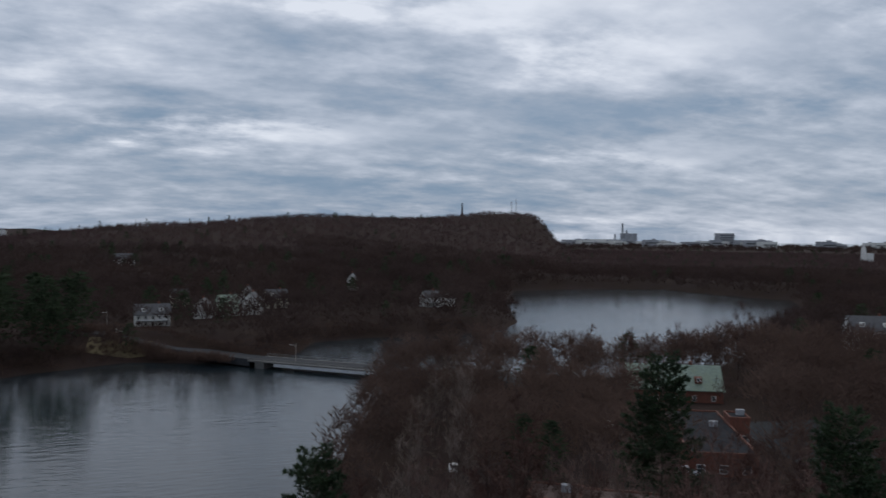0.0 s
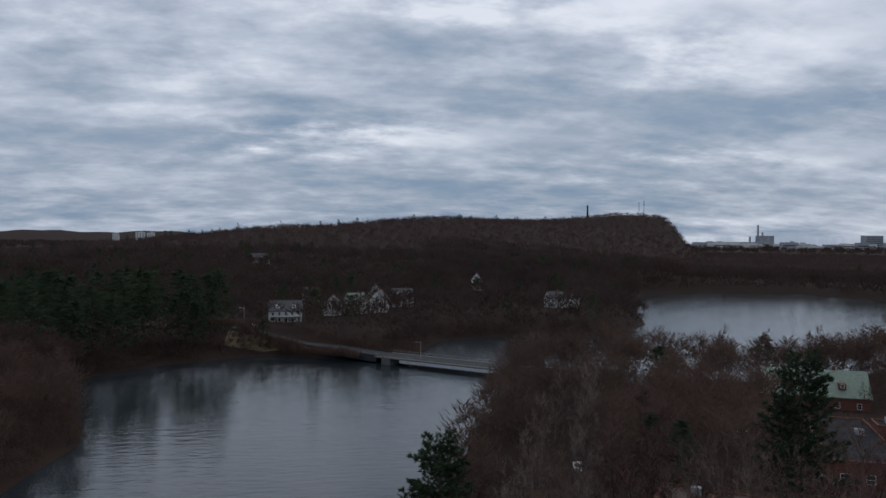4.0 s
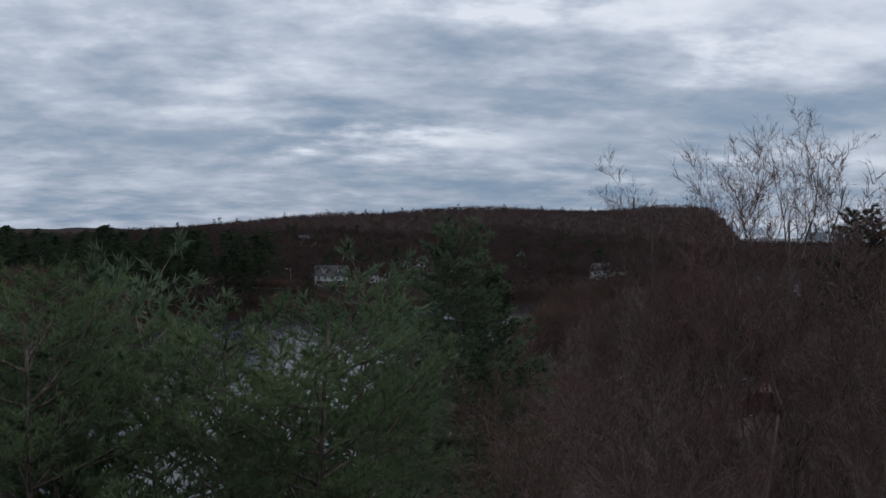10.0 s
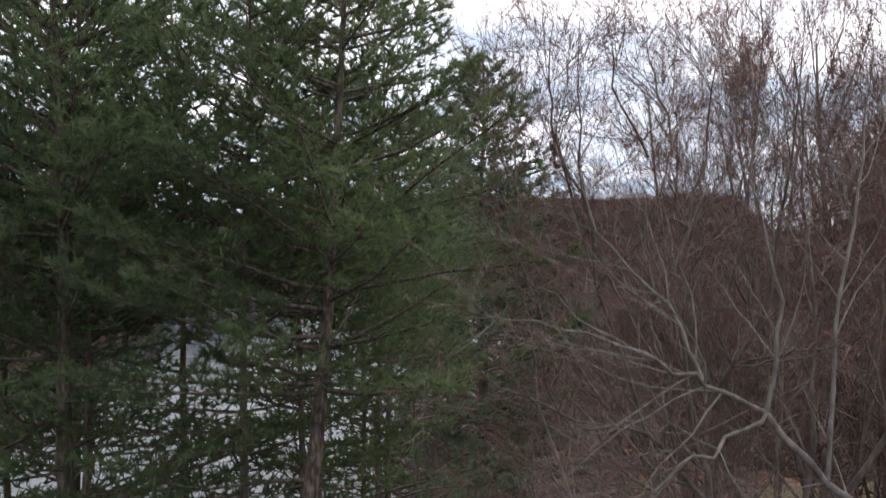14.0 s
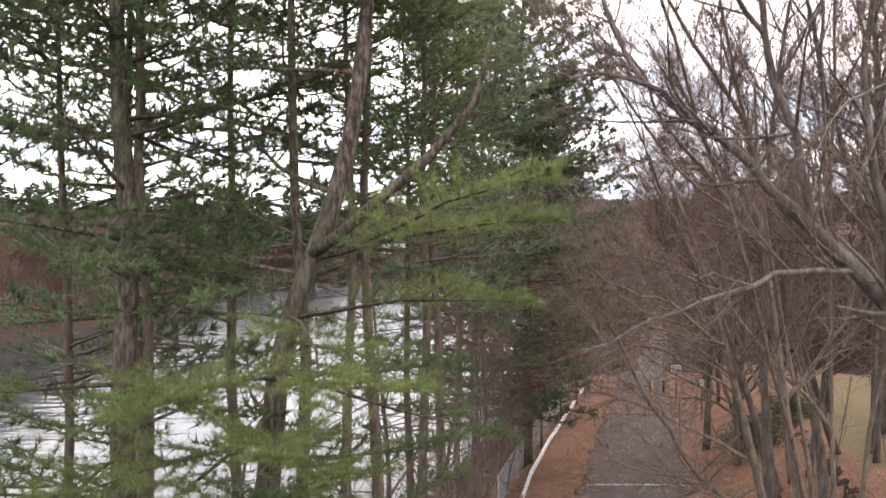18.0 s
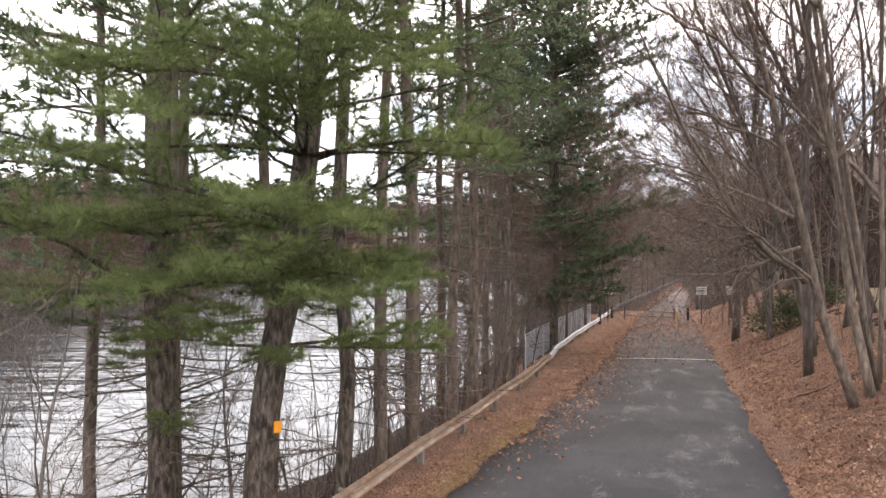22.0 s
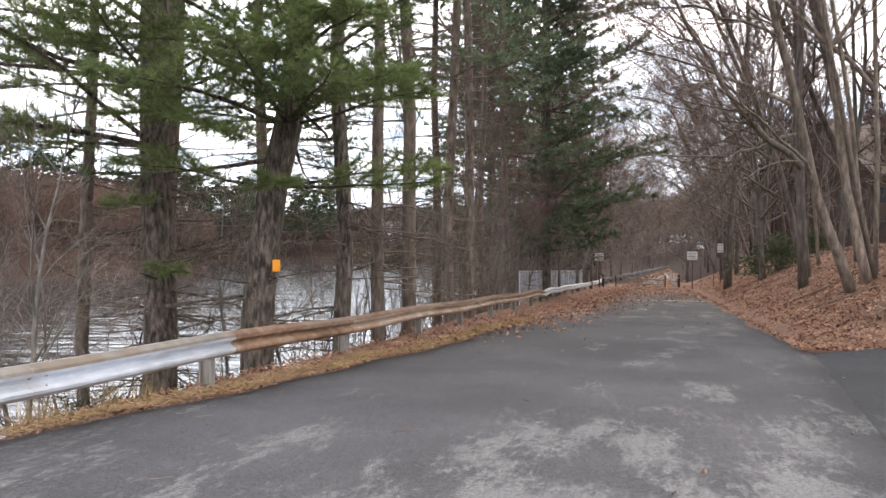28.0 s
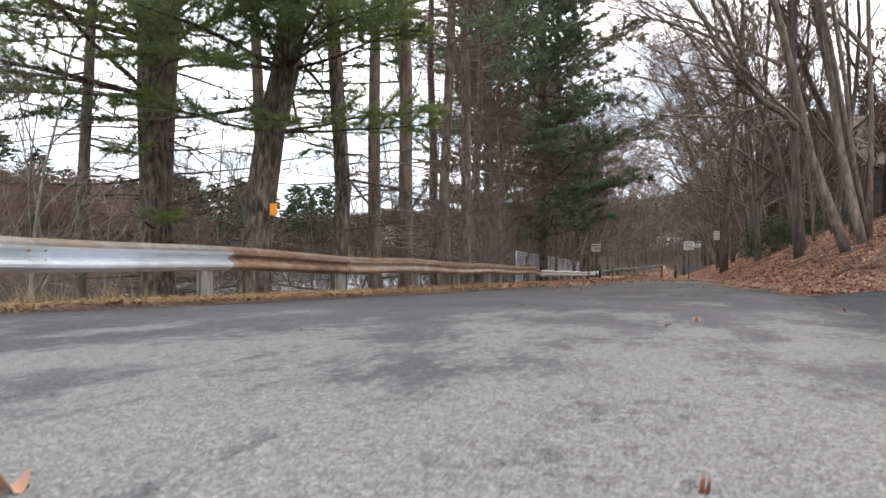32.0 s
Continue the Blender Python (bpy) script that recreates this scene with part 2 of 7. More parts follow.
M["worn_rail"] = material("weathered_steel", [(0.28, 0.205, 0.155), (0.47, 0.395, 0.325)], 3, 0.65, 0.25, 30, metal=0.25, second=(0.25, 0.13, 0.075), second_scale=1.6, second_amount=0.6)
M["rust_dark"] = material("dark_rusty_steel", [(0.085, 0.045, 0.030), (0.16, 0.092, 0.060), (0.24, 0.150, 0.105)], 4, 0.9, 0.4, 40, second=(0.20, 0.165, 0.135), second_scale=1.5, second_amount=0.5)
M["post_wood"] = material("weathered_post", [(0.16, 0.14, 0.12), (0.34, 0.31, 0.28)], 9, 0.9, 0.5, 40, stretch=(1, 1, 0.2))
M["black"] = material("black_paint", [(0.012, 0.012, 0.013), (0.03, 0.028, 0.028)], 8, 0.55, 0.1)
M["brown_post"] = material("brown_post_paint", [(0.05, 0.028, 0.02), (0.10, 0.06, 0.045)], 8, 0.7, 0.2)
M["white_paint"] = material("white_paint", [(0.62, 0.61, 0.58), (0.80, 0.79, 0.77)], 3, 0.6, 0.08, second=(0.5, 0.48, 0.44), second_amount=0.35)
M["orange"] = material("orange_paint", [(0.72, 0.24, 0.015), (0.85, 0.33, 0.03)], 8, 0.6, 0.1)
M["sign_text"] = material("dark_lettering", [(0.05, 0.05, 0.06), (0.09, 0.09, 0.1)], 8, 0.6, 0)
M["concrete"] = material("concrete", [(0.30, 0.29, 0.27), (0.45, 0.44, 0.41)], 3, 0.9, 0.3, 20, second=(0.22, 0.21, 0.19), second_amount=0.5)
M["brick"] = material("red_brick", [(0.105, 0.042, 0.031), (0.19, 0.075, 0.052)], 2.5, 0.9, 0.3, 8, second=(0.12, 0.06, 0.045), second_scale=0.3)
M["roof_green"] = material("green_copper_roof", [(0.12, 0.165, 0.135), (0.21, 0.26, 0.215)], 1.5, 0.7, 0.2, 6, second=(0.18, 0.22, 0.15), second_amount=0.5)
M["roof_grey"] = material("grey_shingles", [(0.055, 0.054, 0.058), (0.115, 0.114, 0.118)], 2.5, 0.9, 0.3, 10)
M["roof_flat"] = material("flat_tar_roof", [(0.022, 0.023, 0.026), (0.046, 0.047, 0.052)], 0.6, 0.97, 0.2, 5, second=(0.016, 0.016, 0.018), second_amount=0.5, spec=0.03)
M["roof_red"] = material("faded_red_roof", [(0.075, 0.05, 0.044), (0.125, 0.086, 0.075)], 1.2, 0.85, 0.2, 6)
M["clapboard"] = material("white_clapboard", [(0.55, 0.55, 0.53), (0.74, 0.74, 0.71)], 2, 0.75, 0.1, second=(0.42, 0.42, 0.40), second_amount=0.3)
M["clap_tan"] = material("tan_clapboard", [(0.40, 0.37, 0.30), (0.55, 0.52, 0.43)], 2, 0.75, 0.1)
M["clap_green"] = material("pale_green_clapboard", [(0.42, 0.50, 0.40), (0.55, 0.62, 0.50)], 2, 0.75, 0.1)
M["dark_wood"] = material("dark_brown_wood", [(0.035, 0.022, 0.017), (0.085, 0.055, 0.042)], 3, 0.85, 0.3, 20, stretch=(1, 1, 0.3))
M["glass"] = material("dark_window_glass", [(0.02, 0.025, 0.03), (0.05, 0.055, 0.06)], 1, 0.08, 0, spec=0.6)
M["tower_grey"] = material("distant_concrete", [(0.24, 0.25, 0.27), (0.38, 0.39, 0.41)], 0.05, 0.9, 0)
M["bridge_grey"] = material("weathered_bridge_concrete", [(0.10, 0.10, 0.10), (0.17, 0.168, 0.162)], 0.8, 0.9, 0.3, 6, second=(0.08, 0.078, 0.074), second_scale=0.2, second_amount=0.5)
M["stone"] = material("brown_trap_rock", [(0.018, 0.012, 0.010), (0.040, 0.027, 0.022)], 0.08, 0.95, 0.8, 0.4, coords="World", bump_dist=1.5, spec=0.05)
M["mesh_wire"] = material("chain_link_wire", [(0.36, 0.39, 0.43), (0.5, 0.53, 0.57)], 5, 0.5, 0, metal=0.5)
M["tyre"] = material("black_rubber", [(0.015, 0.015, 0.016), (0.03, 0.03, 0.03)], 8, 0.85, 0)


def asphalt(name, base, worn, worn_from, stone=0.5):
    """Road surface: stone chips, worn pale patches with crisp ragged edges, dark oily stains."""
    m = bpy.data.materials.new(name)
    m.use_nodes = True
    nt = m.node_tree
    N, L = nt.nodes.new, nt.links.new
    bsdf = nt.nodes["Principled BSDF"]
    geo = N("ShaderNodeNewGeometry")
    mp = N("ShaderNodeMapping")
    mp.inputs["Rotation"].default_value = (0, 0, radians(14))
    L(geo.outputs["Position"], mp.inputs[0])
    wide = N("ShaderNodeMapping")
    wide.inputs["Scale"].default_value = (1.5, 0.55, 1)
    L(mp.outputs[0], wide.inputs[0])

    def noise_(scale, detail, rough, vec=mp):
        n = N("ShaderNodeTexNoise")
        n.inputs["Scale"].default_value, n.inputs["Detail"].default_value, n.inputs["Roughness"].default_value = scale, detail, rough
        L(vec.outputs[0], n.inputs["Vector"])
        return n.outputs["Fac"]

    def ramp_(v, a, b, lo, hi):
        r = N("ShaderNodeMapRange")
        for k, q in zip(("From Min", "From Max", "To Min", "To Max"), (a, b, lo, hi)):
            r.inputs[k].default_value = q
        L(v, r.inputs["Value"])
        return r.outputs[0]

    def mix_(f, a, b):
        x = N("ShaderNodeMix")
        x.data_type = "RGBA"
        L(f, x.inputs["Factor"])
        for k, q in (("A", a), ("B", b)):
            if isinstance(q, tuple):
                x.inputs[k].default_value = (*q, 1)
            else:
                L(q, x.inputs[k])
        return x.outputs["Result"]

    col = mix_(ramp_(noise_(0.35, 5, 0.6), 0.4, 0.6, 0, 1), tuple(c * 0.82 for c in base), tuple(c * 1.2 for c in base))
    # the older end of the lane is worn nearly bare
    sep = N("ShaderNodeSeparateXYZ")
    L(mp.outputs[0], sep.inputs[0])

    def sum_(a, b):
        q = N("ShaderNodeMath")
        L(a, q.inputs[0])
        L(b, q.inputs[1])
        return q.outputs[0]

    older = sum_(noise_(0.9, 6, 0.6, wide), ramp_(sep.outputs[1], 11.0, 1.5, -0.09, 0.14))
    older = sum_(older, ramp_(sep.outputs[0], -3.6, 0.2, -0.06, 0.03))
    older = sum_(older, ramp_(noise_(9.0, 9, 0.8, wide), 0.3, 0.7, -0.14, 0.14))
    col = mix_(ramp_(older, worn_from - 0.03, worn_from + 0.07, 0, 0.9), col, worn)
    # flecks and patches where the dark binder still holds
    held = sum_(noise_(7.0, 9, 0.78, wide), ramp_(noise_(0.8, 4, 0.6), 0.35, 0.65, -0.09, 0.06))
    col = mix_(ramp_(held, 0.56, 0.60, 0, 0.75), col, tuple(c * 0.85 for c in base))
    # coarse grain
    grain = N("ShaderNodeHueSaturation")
    L(ramp_(sum_(noise_(35, 5, 0.75), noise_(90, 3, 0.7)), 0.75, 1.25, 0.5, 1.5), grain.inputs["Value"])
    L(col, grain.inputs["Color"])
    col = grain.outputs[0]
    chips = N("ShaderNodeTexVoronoi")
    chips.inputs["Scale"].default_value = 150
    L(mp.outputs[0], chips.inputs["Vector"])
    grey = N("ShaderNodeRGBToBW")
    L(chips.outputs["Color"], grey.inputs[0])
    hs = N("ShaderNodeHueSaturation")
    L(ramp_(grey.outputs[0], 0.15, 0.85, 1 - stone, 1 + stone), hs.inputs["Value"])
    L(col, hs.inputs["Color"])
    L(hs.outputs[0], bsdf.inputs["Base Color"])
    bsdf.inputs["Roughness"].default_value = 0.88
    bsdf.inputs["Specular IOR Level"].default_value = 0.3
    bp = N("ShaderNodeBump")
    bp.inputs["Strength"].default_value, bp.inputs["Distance"].default_value = 0.7, 0.006
    L(chips.outputs["Distance"], bp.inputs["Height"])
    L(bp.outputs[0], bsdf.inputs["Normal"])
    return m


M["asphalt"] = asphalt("worn_asphalt", (0.055, 0.053, 0.057), (0.128, 0.125, 0.125), 0.53, 0.42)
M["asphalt_dark"] = asphalt("newer_dark_asphalt", (0.021, 0.023, 0.027), (0.045, 0.046, 0.05), 0.60, 0.4)


# ---- helpers for meshes ----
class Geo:
    """Collects vertices and faces of one mesh."""

    def __init__(self):
        self.v, self.f = [], []

    def add(self, verts, faces):
        k = len(self.v)
        self.v.extend(verts)
        self.f.extend([tuple(i + k for i in f) for f in faces])

    def box(self, c, size, rot=0.0, taper=1.0):
        x, y, z = size[0] / 2, size[1] / 2, size[2] / 2
        ca, sa = math.cos(rot), math.sin(rot)
        vs = []
        for k, dz in ((1, -z), (taper, z)):
            for dx, dy in ((-x, -y), (x, -y), (x, y), (-x, y)):
                dx, dy = dx * k, dy * k
                vs.append((c[0] + dx * ca - dy * sa, c[1] + dx * sa + dy * ca, c[2] + dz))
        self.add(vs, [(3, 2, 1, 0), (4, 5, 6, 7), (0, 1, 5, 4), (1, 2, 6, 5), (2, 3, 7, 6), (3, 0, 4, 7)])

    def tube(self, pts, radii, sides=6, cap=True):
        pts = [Vector(p) for p in pts]
        n = len(pts)
        ref = Vector((0.31, 0.17, 0.93))
        vs, fs = [], []
        for i, p in enumerate(pts):
            d = (pts[min(i + 1, n - 1)] - pts[max(i - 1, 0)]).normalized()
            u = d.cross(ref)
            if u.length < 0.2:
                u = d.cross(Vector((1, 0, 0)))
            u.normalize()
            w = d.cross(u)
            for k in range(sides):
                a = 2 * math.pi * k / sides
                vs.append(tuple(p + (u * math.cos(a) + w * math.sin(a)) * radii[i]))
        for i in range(n - 1):
            for k in range(sides):
                a, b = i * sides + k, i * sides + (k + 1) % sides
                fs.append((a, b, b + sides, a + sides))
        if cap:
            fs.append(tuple(range(sides))[::-1])
            fs.append(tuple(range((n - 1) * sides, n * sides)))
        self.add(vs, fs)


def mesh_of(name, geo, mat, smooth=True):
    me = bpy.data.meshes.new(name)
    me.from_pydata(geo.v, [], geo.f)
    me.materials.append(mat)
    if smooth:
        me.polygons.foreach_set("use_smooth", [True] * len(me.polygons))
    me.update()
    return me


def part(name, geo, mat, parent=None, label="", smooth=False, kind=""):
    ob = new(name, mesh_of(name, geo, mat, smooth))
    if parent is not None:
        ob.parent = parent
    return tagged(ob, label, kind=kind)


def thing(name, label, category, at=(0, 0, 0), rz=0.0, group="", kind=""):
    ob = tagged(new(name), label, category, group, kind)
    ob.matrix_basis = pose(at[0], at[1], at[2], 0, 0, rz)
    return ob


def tri_mesh(name, tris, mat):
    """A mesh of loose triangles from an array (n, 3, 3)."""
    n = len(tris)
    me = bpy.data.meshes.new(name)
    me.vertices.add(3 * n)
    me.vertices.foreach_set("co", np.ascontiguousarray(tris, dtype=np.float32).ravel())
    me.loops.add(3 * n)
    me.loops.foreach_set("vertex_index", np.arange(3 * n, dtype=np.int32))
    me.polygons.add(n)
    me.polygons.foreach_set("loop_start", np.arange(0, 3 * n, 3, dtype=np.int32))
    me.polygons.foreach_set("loop_total", np.full(n, 3, dtype=np.int32))
    me.materials.append(mat)
    me.update(calc_edges=True)
    return me


# ---- land ----
WATER = -4.0
HEAD = radians(14.0)
SA, CA = math.sin(HEAD), math.cos(HEAD)


def from_road(s, n):
    return SA * s + CA * n, CA * s - SA * n


def to_road(x, y):
    return SA * x + CA * y, CA * x - SA * y


def step(a, b, v):
    t = np.clip((v - a) / (b - a), 0, 1)
    return t * t * (3 - 2 * t)


SHORE = [from_road(s, n) for s, n in ((-90, -15), (0, -15.0), (16, -15.0), (29, -11.6), (60, -11.2), (105, -13), (155, -16), (205, -14), (250, -10))]
SHORE += [(57, 264), (74, 280), (90, 274), (112, 252), (140, 246), (172, 258), (210, 288), (265, 335), (345, 405), (408, 488), (445, 545), (425, 605), (415, 682), (340, 696), (265, 688),
          (208, 560), (172, 440), (150, 404), (103, 386), (75, 388), (47, 378), (36, 345), (24, 321), (4, 325), (-30, 334), (-62, 315), (-86, 288), (-80, 255),
          (-65, 216), (-59, 197), (-62, 170), (-63, 147), (-66, 115), (-76, 60), (-95, -20), (-105, -90)]
SHORE = np.array(SHORE)


def lake_distance(x, y):
    """Metres from the shore: positive on the water."""
    x, y = np.asarray(x, float), np.asarray(y, float)
    best = np.full(x.shape, 1e9)
    inside = np.zeros(x.shape, bool)
    n = len(SHORE)
    for i in range(n):
        (ax, ay), (bx, by) = SHORE[i], SHORE[(i + 1) % n]
        dx, dy = bx - ax, by - ay
        t = np.clip(((x - ax) * dx + (y - ay) * dy) / (dx * dx + dy * dy), 0, 1)
        best = np.minimum(best, np.hypot(x - ax - t * dx, y - ay - t * dy))
        cross = (ay > y) != (by > y)
        with np.errstate(divide="ignore", invalid="ignore"):
            inside ^= cross & (x < ax + (y - ay) * dx / (dy if dy else 1e-9))
    return np.where(inside, best, -best)


# crest of the long wooded hill: x, y, ground height
RIDGE = [(az, d, z) for az, d, z in ((-8.5, 980, 14), (-5.6, 1050, 36), (-1.6, 1150, 50), (4.7, 1250, 60), (8.3, 1350, 69), (12.6, 1450, 66),
                                     (14.9, 1550, 73), (19.3, 1650, 83), (21.7, 1690, 81), (23.1, 1700, 60), (24.3, 1690, 34), (26.0, 1660, 14))]
RIDGE = np.array([(d * math.sin(radians(az)), d * math.cos(radians(az)), z) for az, d, z in RIDGE])


def lane_bend(s):
    return 5.4 * (max(s - 72, 0) / 80) ** 1.3


def road_height(s):
    s = np.asarray(s, float)
    return np.where(s < 64, -0.026 * np.maximum(s, -25), -0.026 * 64 - 0.45 * (1 - np.exp(-np.maximum(s - 64, 0) / 30)))


def land(x, y):
    x, y = np.asarray(x, float), np.asarray(y, float)
    s, n = to_road(x, y)
    d = np.hypot(x, y)
    az = np.degrees(np.arctan2(x, y))
    z = road_height(s)
    # leaf-covered bank to the right of the road, past the driveway
    bank = 0.48 * np.clip(n - 3.0, 0, 5.4) + 0.11 * np.clip(n - 8.4, 0, 40)
    z = z + bank * step(16.5, 20.5, s) + 0.06 * np.clip(n - 12, 0, 30) * (1 - step(10, 17, s))
    # beyond the near wood the ground is gently rolling
    roll = 1.2 + 0.9 * np.sin(x * 0.021 + 1) * np.cos(y * 0.017) + 0.5 * np.sin(x * 0.06 + y * 0.045)
    far = step(110, 210, d) * (1 - (1 - step(4, 11, np.abs(n))) * (1 - step(188, 225, s)) * step(60, 70, s))
    z = z * (1 - far) + (roll + 2) * far
    left_rise = 2 * step(450, 1500, d) + 44 * step(3300, 4800, d) * (1 + 0.12 * np.sin(az * 0.9) + 0.06 * np.sin(az * 2.7)) * (1 - step(-4, 9, az)) * step(-75, -40, az)
    z = z + left_rise
    hill = np.zeros(x.shape)
    for i in range(len(RIDGE) - 1):
        (ax, ay, az0), (bx, by, bz) = RIDGE[i], RIDGE[i + 1]
        dx, dy = bx - ax, by - ay
        t = np.clip(((x - ax) * dx + (y - ay) * dy) / (dx * dx + dy * dy), 0, 1)
        q = np.hypot(x - ax - t * dx, y - ay - t * dy)
        w = 330 - 190 * step(3, 11, i + t)
        hill = np.maximum(hill, (az0 + (bz - az0) * t) * np.exp(-(q / w) ** 2))
    hill = hill * (1 - 0.88 * step(22.1, 24.9, az)) * (1 + 0.05 * np.sin(x * 0.02) * np.sin(y * 0.016))
    z = z + np.maximum(hill - np.maximum(left_rise, 0), 0)
    z = z + 0.05 * np.sin(x * 1.3) * np.cos(y * 1.1) * step(3.4, 5, np.abs(n + 0.5)) * step(20, 26, np.abs(n) + np.maximum(s, 0))
    q = lake_distance(x, y)
    slope = 0.8 - 0.44 * far - 0.36 * (1 - step(14, 30, s)) * (1 - far)
    # the bank falls away just behind the guard rail
    shelf = np.maximum(road_height(s) - 0.85 * np.clip(-5.7 - n, 0, 12), WATER + 0.12 + 0.16 * np.clip(-q, 0, 40))
    z = np.where((s > -40) & (s < 72) & (n < -5.7) & (n > -30), np.minimum(z, shelf), z)
    z = np.where(q < 0, np.minimum(z, WATER + 0.12 + slope * -q), np.maximum(WATER - 2.5, WATER + 0.12 - 0.5 * q))
    return z


def height(x, y):
    return float(land(np.array([x]), np.array([y]))[0])


def build_ground():
    az = np.concatenate([np.arange(-180, -40, 5.0), np.arange(-40, 52, 0.55), np.arange(52, 180, 5.0)])
    rr = [0.0, 0.6]
    while rr[-1] < 4950:
        rr.append(rr[-1] * 1.035 + 0.16)
    rr = np.array(rr[1:])
    A, R = np.meshgrid(np.radians(az), rr, indexing="ij")
    X, Y = R * np.sin(A), R * np.cos(A)
    Z = land(X, Y)
    s, n = to_road(X, Y)
    Z = np.where((s < 24) & (n > 2) & (R < 120), Z - 0.06, Z) - np.where((np.abs(n + 1) < 5.5) & (R < 200), 0.07, 0.0)
    na, nr = X.shape
    g = Geo()
    g.v = list(zip(X.ravel().tolist(), Y.ravel().tolist(), Z.ravel().tolist()))
    g.v.append((0, 0, -0.08))
    f = []
    for i in range(na):
        j = (i + 1) % na
        for k in range(nr - 1):
            f.append((i * nr + k, i * nr + k + 1, j * nr + k + 1, j * nr + k))
        f.append((len(g.v) - 1, i * nr, j * nr))
    g.f = f
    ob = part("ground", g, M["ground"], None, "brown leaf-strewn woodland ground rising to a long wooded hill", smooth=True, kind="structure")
    tagged(ob, category="ground")
    # water
    g = Geo()
    k = len(SHORE)
    g.v = [(float(x), float(y), WATER) for x, y in SHORE]
    g.f = [tuple(range(k))[::-1]]
    bm = bmesh.new()
    me = mesh_of("lake_water", g, M["water"], False)
    bm.from_mesh(me)
    bmesh.ops.triangulate(bm, faces=bm.faces[:])
    for face in bm.faces:
        if face.normal.z < 0:
            face.normal_flip()
    bm.to_mesh(me)
    bm.free()
    tagged(new("water", me), "dark rippled lake water reflecting a cloudy sky", "lake", kind="structure")
    # arm of the sea on the horizon
    g = Geo()
    ring = []
    for a in np.linspace(25, 50, 14):
        for d in (3300, 4900):
            ring.append((d * math.sin(radians(a)), d * math.cos(radians(a)), 9.0))
    g.add(ring, [(2 * i, 2 * i + 2, 2 * i + 3, 2 * i + 1) for i in range(13)])
    tagged(part("sea", g, M["water"], None, "pale strip of sea on the horizon", kind="structure"), category="sea")


build_ground()


def ribbon(name, rows, mat, label, lift=0.0, category="road"):
    """A paved strip from rows of (s, n_left, n_right), with an edge that has thickness."""
    g = Geo()
    cols = 9
    for s, a, b in rows:
        for k in range(cols):
            n = a + (b - a) * k / (cols - 1)
            x, y = from_road(s, n)
            crown = 0.03 * (1 - (2 * k / (cols - 1) - 1) ** 2)
            g.v.append((x, y, float(road_height(s)) + crown + lift))
    m = len(rows)
    for i in range(m - 1):
        for k in range(cols - 1):
            a = i * cols + k
            g.f.append((a, a + 1, a + 1 + cols, a + cols))
    for k in (0, cols - 1):
        base = len(g.v)
        for i in range(m):
            x, y, z = g.v[i * cols + k]
            g.v.append((x, y, z - 0.14))
        for i in range(m - 1):
            g.f.append((i * cols + k, (i + 1) * cols + k, base + i + 1, base + i))
    ob = part(name, g, mat, None, label, smooth=True, kind="structure")
    return tagged(ob, category=category)


def left_edge(s):
    return float(np.interp(s, [-40, 5.7, 8.5, 11, 18, 39, 60, 76, 90, 200], [-5.6, -5.55, -5.15, -4.6, -3.9, -2.6, -2.4, -2.0, -1.2, -1.1])) + 0.10 * math.sin(s * 0.9) + 0.06 * math.sin(s * 2.3) + lane_bend(s)


def right_edge(s):
    return float(np.interp(s, [-30, 0, 7.4, 16.5, 20, 70, 88, 200], [0.6, 1.15, 1.95, 2.9, 2.75, 2.7, 1.5, 1.3])) + (0.12 * math.sin(s * 0.7) if s > 20 else 0) + lane_bend(s)


ribbon("road", [(s, left_edge(s), right_edge(s)) for s in np.concatenate([np.arange(-30, 60, 0.6), np.arange(60, 150, 2.0)])], M["asphalt"],
       "worn grey asphalt lane with pale scuffed patches and leafy edges")


